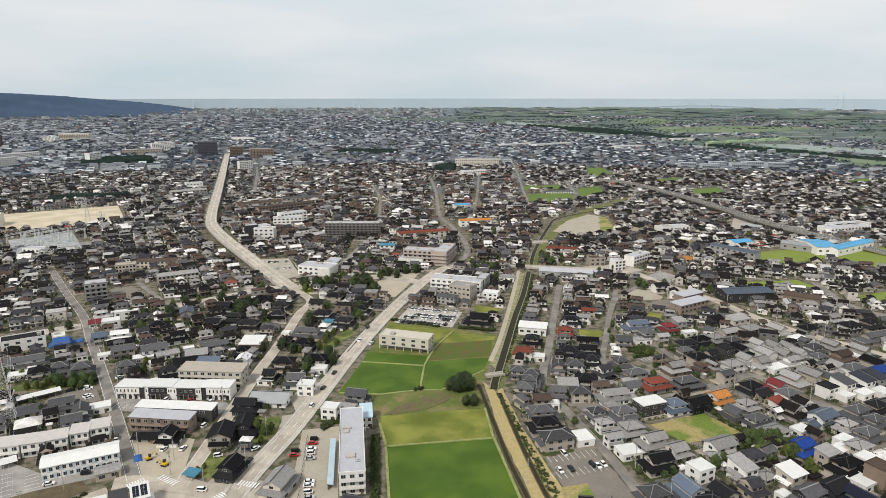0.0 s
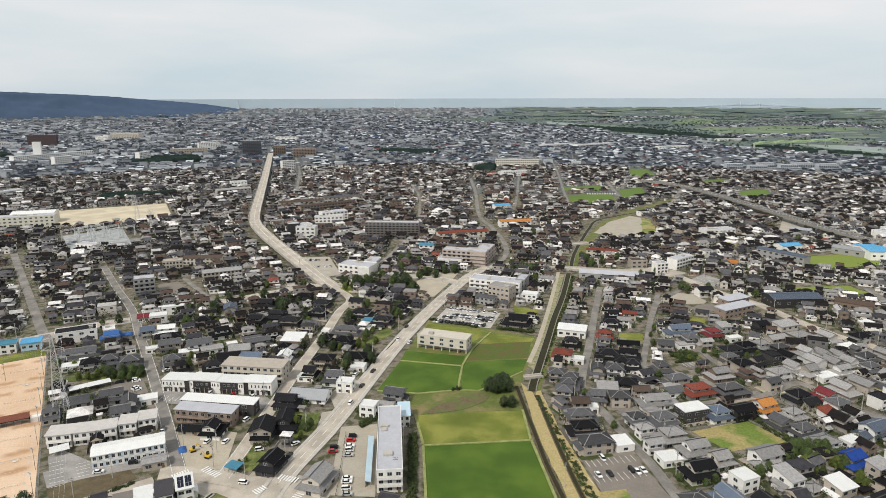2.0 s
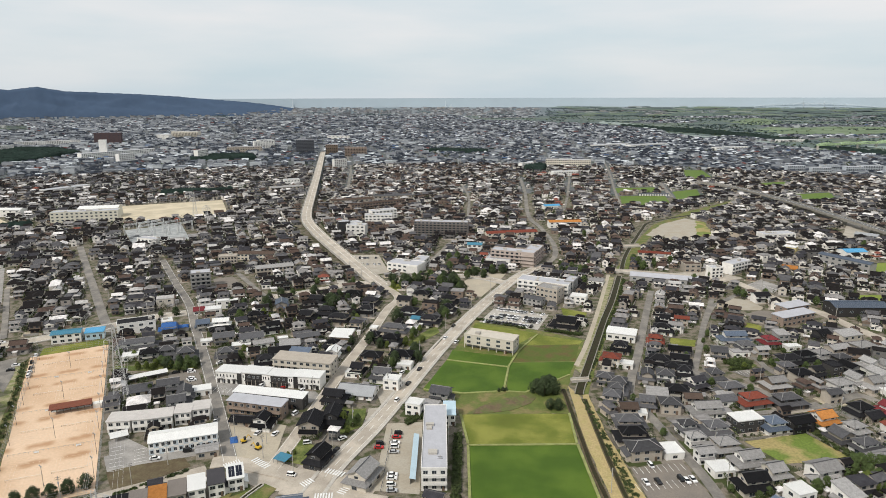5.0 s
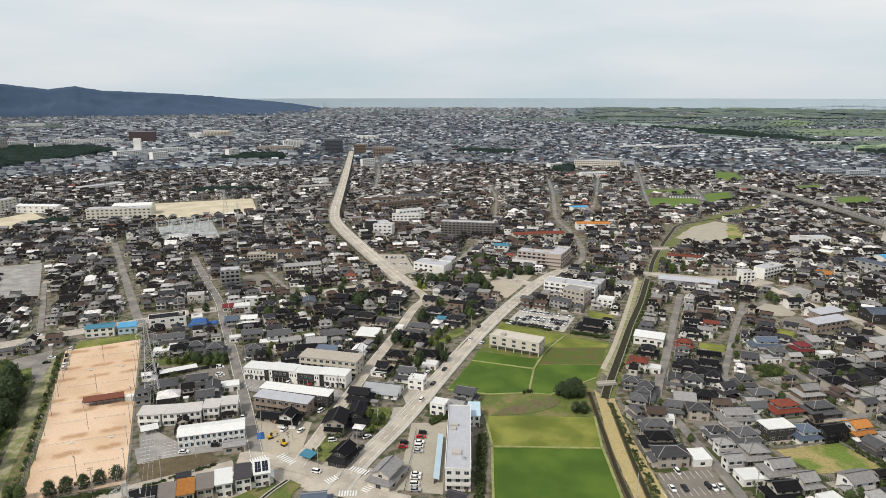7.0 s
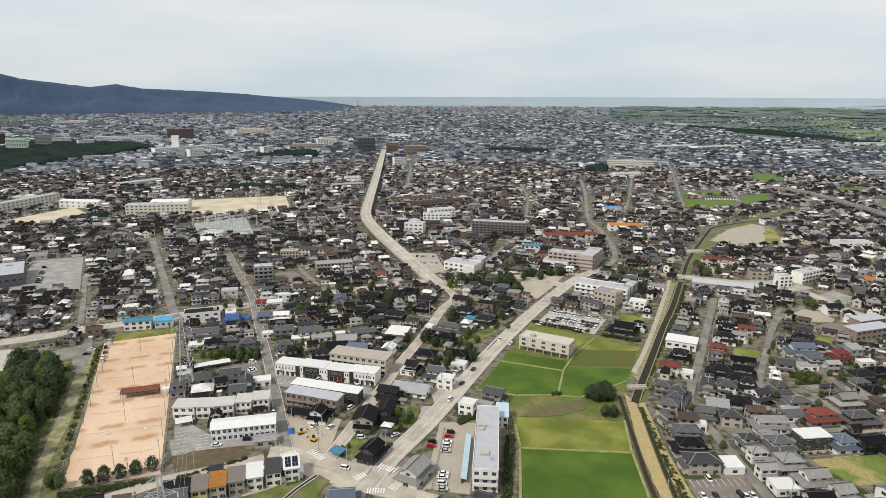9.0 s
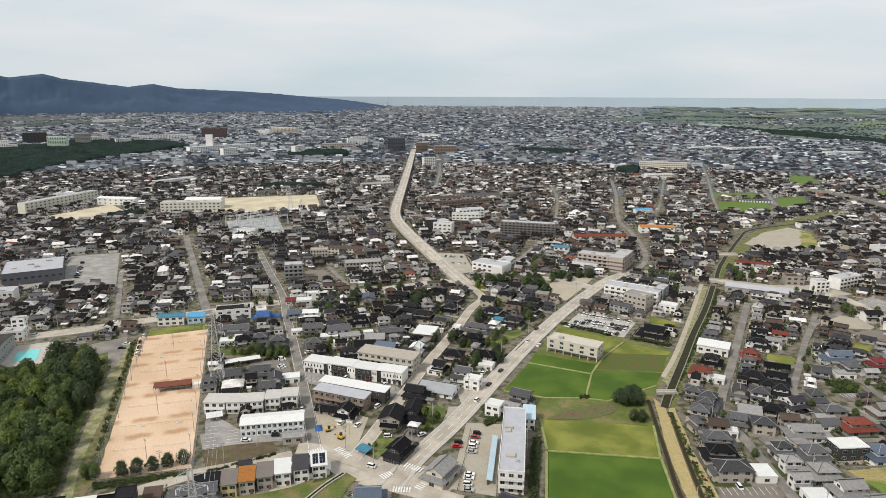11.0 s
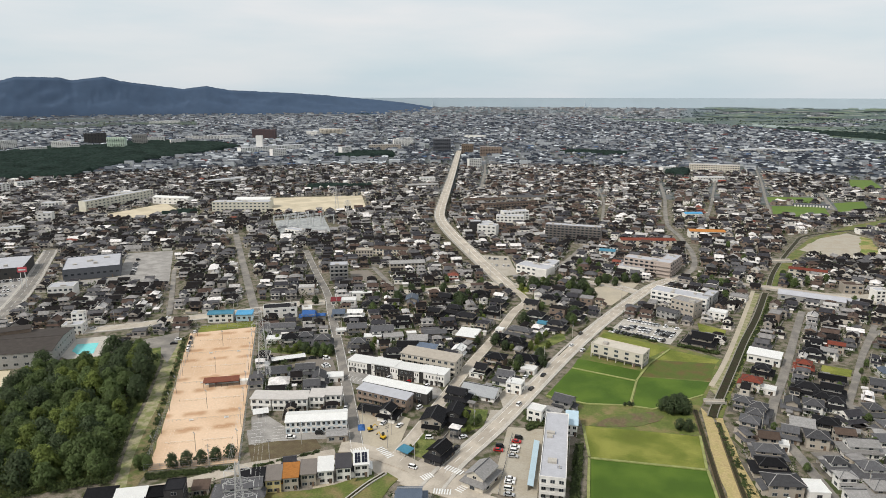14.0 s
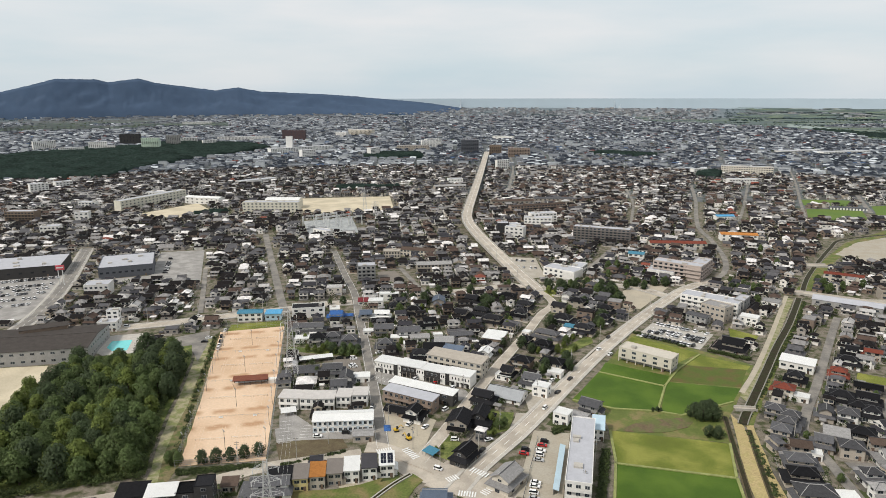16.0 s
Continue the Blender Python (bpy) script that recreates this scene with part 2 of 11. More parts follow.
mat("farmland", (0.085, 0.125, 0.06), var=0.3, scale=0.008, fine=0.05, tint=(0.14, 0.19, 0.07))
mat("dark tile", (0.017, 0.017, 0.019), rough=0.8, var=0.3, scale=0.9, fine=5, rnd=0.5, spec=0.06, bump=0.3, stripe=1.05)
mat("grey tile", (0.085, 0.085, 0.09), rough=0.8, var=0.3, scale=0.9, fine=5, rnd=0.35, spec=0.06, bump=0.3, stripe=1.05)
mat("pale tile", (0.285, 0.278, 0.272), rough=0.8, var=0.3, scale=0.9, fine=5, spec=0.06, rnd=0.25, bump=0.3, stripe=1.05)
mat("brown tile", (0.085, 0.062, 0.05), rough=0.8, var=0.3, scale=0.9, fine=5, spec=0.06, rnd=0.3, bump=0.3, stripe=1.05)
mat("red tile", (0.19, 0.055, 0.038), rough=0.8, var=0.3, scale=0.9, fine=5, spec=0.06, rnd=0.2, bump=0.3, stripe=1.05)
mat("maroon tile", (0.17, 0.035, 0.04), rough=0.8, var=0.3, scale=0.9, fine=5, spec=0.06, rnd=0.2, bump=0.3, stripe=1.05)
mat("orange tile", (0.43, 0.185, 0.055), rough=0.8, var=0.3, scale=0.9, fine=5, spec=0.06, rnd=0.2, bump=0.3, stripe=1.05)
mat("blue tile", (0.02, 0.055, 0.24), rough=0.8, var=0.3, scale=0.9, fine=5, spec=0.06, rnd=0.2, bump=0.3, stripe=1.05)
mat("slate blue metal", (0.10, 0.13, 0.18), rough=0.5, var=0.15, scale=0.4, fine=3, rnd=0.3, bump=0.4, stripe=3)
mat("bright blue metal", (0.09, 0.36, 0.62), rough=0.5, var=0.12, scale=0.3, fine=2, bump=0.4, stripe=3)
mat("slate metal", (0.065, 0.062, 0.068), rough=0.6, var=0.12, scale=0.4, fine=3, bump=0.4, stripe=3, spec=0.15)
mat("taupe metal", (0.215, 0.19, 0.17), rough=0.6, var=0.12, scale=0.4, fine=3, bump=0.4, stripe=3, spec=0.15)
mat("teal metal", (0.06, 0.22, 0.32), rough=0.5, var=0.15, scale=0.3, fine=2, bump=0.4, stripe=3)
mat("white metal", (0.74, 0.74, 0.72), rough=0.5, var=0.08, scale=0.3, fine=2, rnd=0.06, bump=0.3, stripe=3)
mat("grey metal", (0.30, 0.31, 0.32), rough=0.5, var=0.12, scale=0.3, fine=2, rnd=0.2, bump=0.3, stripe=3)
mat("membrane", (0.42, 0.425, 0.455), rough=0.8, var=0.12, scale=0.25, fine=1.5)
mat("pale blue metal", (0.44, 0.57, 0.65), rough=0.5, var=0.1, scale=0.3, fine=2)
mat("white wall", (0.72, 0.705, 0.67), var=0.12, scale=0.35, fine=1.5, rnd=0.08)
mat("cream wall", (0.53, 0.49, 0.42), var=0.12, scale=0.35, fine=1.5, rnd=0.1)
mat("beige wall", (0.37, 0.33, 0.28), var=0.14, scale=0.35, fine=1.5, rnd=0.2)
mat("grey wall", (0.28, 0.275, 0.265), var=0.14, scale=0.35, fine=1.5, rnd=0.25)
mat("brown wall", (0.19, 0.145, 0.11), var=0.15, scale=0.35, fine=1.5, rnd=0.2)
mat("dark wall", (0.045, 0.043, 0.042), var=0.2, scale=0.35, fine=1.5, rnd=0.3)
mat("pale green wall", (0.50, 0.60, 0.50), var=0.1, scale=0.35, fine=1.5)
mat("slate wall", (0.105, 0.11, 0.125), var=0.15, scale=0.35, fine=1.5)
mat("school wall", (0.62, 0.595, 0.50), var=0.12, scale=0.35, fine=1.5)
mat("pale slab wall", (0.42, 0.45, 0.48), var=0.12, scale=0.35, fine=1.5)
mat("terrace roof", (0.50, 0.475, 0.45), var=0.15, scale=0.4, fine=2)
mat("slab wall", (0.19, 0.172, 0.16), var=0.15, scale=0.35, fine=1.5)
mat("pink wall", (0.43, 0.365, 0.325), var=0.1, scale=0.35, fine=1.5, rnd=0.06)
mat("yellow wall", (0.60, 0.50, 0.24), var=0.1, scale=0.35, fine=1.5, rnd=0.1)
mat("brick red wall", (0.075, 0.052, 0.054), var=0.15, scale=0.35, fine=1.5)
mat("window glass", (0.035, 0.042, 0.05), rough=0.12, var=0.2, scale=0.5, fine=1, spec=0.5, rnd=0.5)
mat("window frame", (0.42, 0.42, 0.41), rough=0.5, var=0.1, rnd=0.2)
mat("dark frame", (0.06, 0.055, 0.05), rough=0.5, var=0.1)
mat("door", (0.13, 0.09, 0.065), rough=0.6, var=0.2, rnd=0.4)
mat("solar panel", (0.012, 0.014, 0.026), rough=0.35, var=0.15, spec=0.2)
mat("steel", (0.34, 0.35, 0.35), rough=0.5, var=0.15, metal=0.4)
mat("pylon steel", (0.50, 0.50, 0.49), rough=0.6, var=0.12)
mat("dark steel", (0.10, 0.10, 0.10), rough=0.6, var=0.2)
mat("bark", (0.07, 0.055, 0.04), var=0.3, scale=0.6, fine=4)
mat("leaf", (0.098, 0.138, 0.046), rough=0.75, var=0.5, scale=0.07, fine=0.6, rnd=0.24, island=True)
mat("fresh leaf", (0.135, 0.172, 0.040), rough=0.75, var=0.45, scale=0.07, fine=0.6, rnd=0.22, island=True)
mat("dark leaf", (0.060, 0.085, 0.038), rough=0.75, var=0.45, scale=0.07, fine=0.6, rnd=0.24, island=True)
mat("shrub leaf", (0.046, 0.064, 0.019), rough=0.75, var=0.5, scale=0.04, fine=0.7, rnd=0.55, island=True)
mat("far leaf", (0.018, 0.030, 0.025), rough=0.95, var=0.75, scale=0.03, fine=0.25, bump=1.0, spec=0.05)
mat("tyre", (0.02, 0.02, 0.02), rough=0.8, var=0.1)
mat("car glass", (0.015, 0.018, 0.02), rough=0.08, var=0.05, spec=0.5)


def soften(name, share):
    """Lets the sprays of a crown take the light of the crown's round form."""
    m = MATS[name]
    n, l = m.node_tree.nodes, m.node_tree.links
    tc = n.new("ShaderNodeTexCoord")
    off = n.new("ShaderNodeVectorMath")
    off.operation = "SUBTRACT"
    off.inputs[1].default_value = (0, 0, 3.2)
    l.new(tc.outputs["Object"], off.inputs[0])
    turn = n.new("ShaderNodeVectorTransform")
    turn.vector_type, turn.convert_from, turn.convert_to = "VECTOR", "OBJECT", "WORLD"
    l.new(off.outputs[0], turn.inputs[0])
    unit = n.new("ShaderNodeVectorMath")
    unit.operation = "NORMALIZE"
    l.new(turn.outputs[0], unit.inputs[0])
    geo = n.new("ShaderNodeNewGeometry")
    mix = n.new("ShaderNodeMix")
    mix.data_type = "VECTOR"
    mix.inputs[0].default_value = share
    l.new(geo.outputs["Normal"], mix.inputs[4])
    l.new(unit.outputs[0], mix.inputs[5])
    b = n["Principled BSDF"]
    l.new(mix.outputs[1], b.inputs["Normal"])
    # leaves let a part of the light through
    thin = n.new("ShaderNodeBsdfTranslucent")
    l.new(b.inputs["Base Color"].links[0].from_socket, thin.inputs["Color"])
    both = n.new("ShaderNodeMixShader")
    both.inputs[0].default_value = 0.32
    l.new(b.outputs[0], both.inputs[1])
    l.new(thin.outputs[0], both.inputs[2])
    l.new(both.outputs[0], n["Material Output"].inputs["Surface"])


for leaf_name in ("leaf", "fresh leaf", "dark leaf"):
    soften(leaf_name, 0.6)
for cname, c in (("white", (0.78, 0.78, 0.78)), ("silver", (0.42, 0.43, 0.44)), ("black", (0.015, 0.015, 0.017)), ("red", (0.42, 0.02, 0.02)), ("blue", (0.03, 0.07, 0.25)), ("grey", (0.12, 0.12, 0.13))):
    mat(cname + " car paint", c, rough=0.25, var=0.04, spec=0.5)
ROOF_PILE = [(39, (0.016, 0.014, 0.014)), (15, (0.044, 0.043, 0.049)), (15, (0.098, 0.096, 0.101)), (15, (0.237, 0.228, 0.223)), (5.5, (0.659, 0.635, 0.620)), (3, (0.412, 0.400, 0.389)), (5, (0.085, 0.060, 0.050)), (1.3, (0.206, 0.070, 0.051)), (0.6, (0.412, 0.150, 0.029)), (1.0, (0.041, 0.070, 0.167)), (0.6, (0.103, 0.300, 0.443))]
# palettes of the distant houses: haze painted in as bluer, flatter tones
HAZY_ROOFS = [(38, (0.024, 0.029, 0.039)), (18, (0.055, 0.064, 0.080)), (17, (0.11, 0.122, 0.142)), (13, (0.21, 0.226, 0.248)), (8, (0.50, 0.53, 0.56)), (4, (0.075, 0.067, 0.066)), (1, (0.13, 0.055, 0.05)), (1, (0.07, 0.11, 0.19))]
HAZY_WALLS = [(30, (0.29, 0.305, 0.325)), (25, (0.21, 0.224, 0.245)), (17, (0.43, 0.45, 0.47)), (15, (0.17, 0.175, 0.185)), (10, (0.30, 0.29, 0.28))]
WALL_PILE = [(20, (0.515, 0.475, 0.422)), (15, (0.340, 0.310, 0.281)), (31, (0.742, 0.710, 0.664)), (17, (0.206, 0.158, 0.126)), (16, (0.154, 0.148, 0.142)), (6, (0.433, 0.375, 0.301))]
mat("town roof", (0.1, 0.1, 0.1), rough=0.75, var=0.45, scale=0.5, fine=5, spec=0.06, tone=True, pile=ROOF_PILE)
mat("hazy wall", (0.5, 0.5, 0.5), var=0.18, scale=0.35, fine=1.5, tone=True, pile=HAZY_WALLS)
mat("hazy roof", (0.1, 0.1, 0.1), rough=0.75, var=0.45, scale=0.5, fine=5, spec=0.06, tone=True, pile=HAZY_ROOFS)
mat("town wall", (0.5, 0.5, 0.5), var=0.18, scale=0.35, fine=1.5, tone=True, pile=WALL_PILE)

# ---------------------------------------------------------------- helpers


def link(name, me, parent=None, material=None, at=None, label=""):
    """An object on a mesh, under parent if given, its one material set on the object."""
    ob = new(name, me)
    if parent:
        ob.parent = parent
    if at:
        ob.matrix_basis = at
    if material and not me.materials:
        me.materials.append(MATS[material])
    elif material and me.materials[0] is not MATS[material]:
        ob.material_slots[0].link = "OBJECT"
        ob.material_slots[0].material = MATS[material]
    if label:
        ob["label"] = label
    return ob


class Shape:
    """Collects faces for one mesh; several materials by index."""

    def __init__(self):
        self.v, self.f, self.m, self.tone = [], [], [], []

    def face(self, pts, mi=0):
        i = len(self.v)
        self.v.extend(pts)
        self.f.append(tuple(range(i, i + len(pts))))
        self.m.append(mi)

    def solid(self, pts, faces, mi=0):
        i = len(self.v)
        self.v.extend(pts)
        for q in faces:
            self.f.append(tuple(i + k for k in q))
            self.m.append(mi)

    def box(self, x0, y0, z0, x1, y1, z1, mi=0):
        self.solid([(x0, y0, z0), (x1, y0, z0), (x1, y1, z0), (x0, y1, z0), (x0, y0, z1), (x1, y0, z1), (x1, y1, z1), (x0, y1, z1)],
                   [(0, 3, 2, 1), (4, 5, 6, 7), (0, 1, 5, 4), (1, 2, 6, 5), (2, 3, 7, 6), (3, 0, 4, 7)], mi)

    def beam(self, a, b, r, mi=0):
        """A square bar from a to b."""
        a, b = Vector(a), Vector(b)
        d = (b - a).normalized()
        u = d.cross(Vector((0, 0, 1)) if abs(d.z) < 0.9 else Vector((1, 0, 0))).normalized() * r
        w = d.cross(u).normalized() * r
        self.solid([tuple(p + s * u + t * w) for p in (a, b) for s, t in ((1, 1), (-1, 1), (-1, -1), (1, -1))],
                   [(0, 1, 2, 3), (7, 6, 5, 4), (0, 4, 5, 1), (1, 5, 6, 2), (2, 6, 7, 3), (3, 7, 4, 0)], mi)

    def sweep(self, pts, r, mi=0):
        """One square bar bent through several points."""
        n = len(pts)
        ring = [tuple(Vector(p) + Vector((a * r, b * r, 0))) for p in pts for a, b in ((-1, -1), (1, -1), (1, 1), (-1, 1))]
        f = [(3, 2, 1, 0), tuple(4 * n - 4 + k for k in range(4))]
        for i in range(n - 1):
            f += [(4 * i + k, 4 * i + (k + 1) % 4, 4 * i + 4 + (k + 1) % 4, 4 * i + 4 + k) for k in range(4)]
        self.solid(ring, f, mi)

    def tube(self, a, b, r0, r1, n=8, mi=0):
        a, b = Vector(a), Vector(b)
        d = (b - a).normalized()
        u = d.cross(Vector((0, 0, 1)) if abs(d.z) < 0.9 else Vector((1, 0, 0))).normalized()
        w = d.cross(u).normalized()
        ring = [(math.cos(2 * math.pi * k / n), math.sin(2 * math.pi * k / n)) for k in range(n)]
        pts = [tuple(a + (c * u + s * w) * r0) for c, s in ring] + [tuple(b + (c * u + s * w) * r1) for c, s in ring]
        self.solid(pts, [(k, (k + 1) % n, n + (k + 1) % n, n + k) for k in range(n)] + [tuple(range(n, 2 * n)), tuple(range(n - 1, -1, -1))], mi)

    def mesh(self, name, *mats):
        me = bpy.data.meshes.new(name)
        me.from_pydata(self.v, [], self.f)
        for k in mats:
            me.materials.append(MATS[k])
        if len(mats) > 1:
            me.polygons.foreach_set("material_index", self.m)
        if self.tone:
            me.attributes.new("tone", "FLOAT", "FACE").data.foreach_set("value", self.tone)
        me.update()
        return me


CACHE = {}


def cached(key, make):
    if key not in CACHE:
        CACHE[key] = make()
    return CACHE[key]


def smooth(pts, steps=6):
    """A smooth line through a few points."""
    p = [Vector(q) for q in pts]
    p = [2 * p[0] - p[1]] + p + [2 * p[-1] - p[-2]]
    out = []
    for i in range(1, len(p) - 2):
        for k in range(steps):
            t = k / steps
            out.append(0.5 * (2 * p[i] + (p[i + 1] - p[i - 1]) * t + (2 * p[i - 1] - 5 * p[i] + 4 * p[i + 1] - p[i + 2]) * t * t + (3 * p[i] - p[i - 1] - 3 * p[i + 1] + p[i + 2]) * t ** 3))
    out.append(p[-2])
    return out


def sides(line):
    """Unit normals to the left of a line."""
    out = []
    for i in range(len(line)):
        d = line[min(i + 1, len(line) - 1)] - line[max(i - 1, 0)]
        out.append(Vector((-d.y, d.x)).normalized() if len(d) == 2 else Vector((-d.y, d.x, 0)).normalized())
    return out


# ground already taken, in cells of 2 m, so that nothing is built on a road or a field
CELL, GX, GY, GW, GH = 2.0, -2000.0, 60.0, 2000, 1300
taken = np.zeros((GW, GH), bool)


def claim_polygon(poly, grow=0.0):
    c = sum((Vector(p) for p in poly), Vector((0, 0))) / len(poly)
    pts = [(Vector(p) - c) * (1 + grow / max((Vector(p) - c).length, 1)) + c for p in poly]
    x0, x1 = min(p.x for p in pts), max(p.x for p in pts)
    y0, y1 = min(p.y for p in pts), max(p.y for p in pts)
    i0, i1 = max(int((x0 - GX) / CELL), 0), min(int((x1 - GX) / CELL) + 2, GW)
    j0, j1 = max(int((y0 - GY) / CELL), 0), min(int((y1 - GY) / CELL) + 2, GH)
    if i1 <= i0 or j1 <= j0:
        return
    X = (GX + (np.arange(i0, i1) + 0.5) * CELL)[:, None]
    Y = (GY + (np.arange(j0, j1) + 0.5) * CELL)[None, :]
    inside = np.zeros((i1 - i0, j1 - j0), bool)
    for a, b in zip(pts, pts[1:] + pts[:1]):
        if a.y != b.y:
            inside ^= ((a.y > Y) != (b.y > Y)) & (X < (b.x - a.x) * (Y - a.y) / (b.y - a.y) + a.x)
    taken[i0:i1, j0:j1] |= inside


def rect(x, y, w, d, rot):
    c, s = math.cos(radians(rot)), math.sin(radians(rot))
    return [(x + c * a - s * b, y + s * a + c * b) for a, b in ((-w / 2, -d / 2), (w / 2, -d / 2), (w / 2, d / 2), (-w / 2, d / 2))]


def claim_line(line, width):
    for a, b in zip(line, line[1:]):
        a, b = Vector(a[:2]), Vector(b[:2])
        m, v = (a + b) / 2, b - a
        claim_polygon(rect(m.x, m.y, v.length + width * 0.5, width, math.degrees(math.atan2(v.y, v.x))))


def is_free(x, y, w, d, rot):
    c, s = math.cos(radians(rot)), math.sin(radians(rot))
    for a in (-0.5, -0.17, 0.17, 0.5):
        for b in (-0.5, 0, 0.5):
            i, j = int((x + c * a * w - s * b * d - GX) / CELL), int((y + s * a * w + c * b * d - GY) / CELL)
            if 0 <= i < GW and 0 <= j < GH and taken[i, j]:
                return False
    return True

# ---------------------------------------------------------------- ground, sea, hills


def ring_mesh(name, profile, a0, a1, steps, *mats, wob=0.0, outer=99):
    """A surface swept round the camera's ground point: profile of (radius, height), from azimuth a0 to a1 degrees."""
    s = Shape()
    n = len(profile)
    for k in range(steps + 1):
        a = radians(a0 + (a1 - a0) * k / steps)
        for r, z in profile:
            s.v.append((r * math.sin(a), r * math.cos(a), z + wob * noise.noise(Vector((k * 0.35, z * 0.02, 3.1)))))
    for k in range(steps):
        for j in range(n - 1):
            i = k * n + j
            s.f.append((i, i + n, i + n + 1, i + 1))
            s.m.append(1 if j >= outer else 0)
    return s.mesh(name, *mats)


tagged(link("ground", ring_mesh("ground", [(0.001, 0), (120, 0), (400, 0), (1000, 0), (2000, 0), (3200, 0), (4690, 0)], -180, 180, 180, "town ground", "hazy town ground", outer=3)), "grey and green ground of the town plain", "ground", kind="structure")
# land and sea are banked up so the horizon fits the camera's view
tagged(link("distant_land", ring_mesh("distant land", [(4660, -2), (4760, 26), (4830, 57)], -75, 60, 300, "hazy far land", wob=5.0)), "hazy blue-grey coastal land at the horizon", "land", kind="structure")
tagged(link("sea", ring_mesh("sea", [(4836, 40), (4850, 75), (4870, 122.4)], -75, 60, 60, "sea")), "pale grey-blue sea under the horizon", "sea", kind="structure")


def hills():
    """The long wooded ridge west of the town: spurs and gullies running down from an uneven crest. Crest heights and
    shallow depth are set to fit the camera's view.
    """
    ridge = [(-80, 119), (-66, 150), (-56.62, 181), (-55.63, 172), (-53.86, 209), (-52.2, 251), (-49.43, 250), (-48.68, 232), (-46.49, 258), (-45.31, 230), (-43.06, 206), (-40.94, 182), (-39.17, 202), (-37.41, 175), (-32.82, 158), (-30.8, 147), (-29.4, 139), (-27.3, 122), (-25.5, 110), (-24.0, 99), (-22.7, 84), (-21.9, 74), (-21.1, 64), (-20.3, 54), (-19.0, 30)]
    az = [p[0] for p in ridge]
    top = [p[1] for p in ridge]
    s = Shape()
    cols, rows = 620, 15
    for k in range(cols + 1):
        a = az[0] + (az[-1] - az[0]) * k / cols
        h = float(np.interp(a, az, top))
        for j in range(rows + 1):
            q = j / (rows - 1)
            u, v = (4150 + 33 * j) * math.sin(radians(a)), (4150 + 33 * j) * math.cos(radians(a))
            r = 4700 + 9.3 * j
            x, y = r * math.sin(radians(a)), r * math.cos(radians(a))
            fold = noise.ridged_multi_fractal(Vector((u * 0.0042, v * 0.0042, 0)), 0.9, 2.1, 4, 1.0, 2.0)
            z = h * min(q, 1) ** 0.85 * (1 - 0.26 * math.sin(math.pi * min(q, 1)) * (1.2 - fold * 0.6))
            if j >= rows - 1:
                z = h * (1.0 if j == rows - 1 else 0.7)
            if j:
                z += 2.6 * noise.noise(Vector((u * 0.035, v * 0.035, 4))) + 1.3 * noise.noise(Vector((u * 0.11, v * 0.11, 7)))
            s.v.append((x, y, z if j else 2))
    n = rows + 1
    for k in range(cols):
        for j in range(n - 1):
            i = k * n + j
            s.f.append((i, i + n, i + n + 1, i + 1))
            s.m.append(0)
    me = s.mesh("hill", "hazy hill forest")
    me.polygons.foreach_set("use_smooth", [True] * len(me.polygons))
    tagged(link("hill_ridge", me), "long wooded ridge behind the town, haze-blue in colour", "hill", kind="structure")


hills()

# ---------------------------------------------------------------- fields and yards
LEVEL = [0.03]


def sheet(name, material, poly, label, category, z=None, edge=0.0, kind="structure"):
    """A flat plot on the ground with a thin skirt; edge: how uneven its outline is."""
    LEVEL[0] += 0.003
    z = LEVEL[0] if z is None else z
    claim_polygon(poly, 1.0)
    pts = []
    for a, b in zip(poly, poly[1:] + poly[:1]):
        a, b = Vector(a), Vector(b)
        n = max(int((b - a).length / 6), 1) if edge else 1
        for k in range(n):
            p = a.lerp(b, k / n)
            if edge and k:
                p += Vector((noise.noise(Vector((p.x * 0.13, p.y * 0.13, 1))), noise.noise(Vector((p.x * 0.13, p.y * 0.13, 7))))) * edge
            pts.append(p)
    s = Shape()
    if sum(a.x * b.y - b.x * a.y for a, b in zip(pts, pts[1:] + pts[:1])) < 0:
        pts.reverse()
    s.face([(p.x, p.y, z) for p in pts])
    for a, b in zip(pts, pts[1:] + pts[:1]):
        s.face([(b.x, b.y, z), (a.x, a.y, z), (a.x, a.y, -0.1), (b.x, b.y, -0.1)])
    return tagged(link(name, s.mesh(name, material)), label, category, kind=kind)


def strip(name, material, line, half, z0, z1, parent=None):
    """A band along a line, half as wide to either side, from height z0 to z1."""
    nn = sides(line)
    s = Shape()
    for p, q in zip(line, nn):
        h = p.z if len(p) == 3 else 0
        a, b = p.xy + q.xy * half, p.xy - q.xy * half
        s.v += [(a.x, a.y, h + z0), (a.x, a.y, h + z1), (b.x, b.y, h + z1), (b.x, b.y, h + z0)]
    for i in range(len(line) - 1):
        k = 4 * i
        for q in ((k, k + 1, k + 5, k + 4), (k + 1, k + 2, k + 6, k + 5), (k + 2, k + 3, k + 7, k + 6)):
            s.f.append(q[::-1])
            s.m.append(0)
    return link(name, s.mesh(name, material), parent)


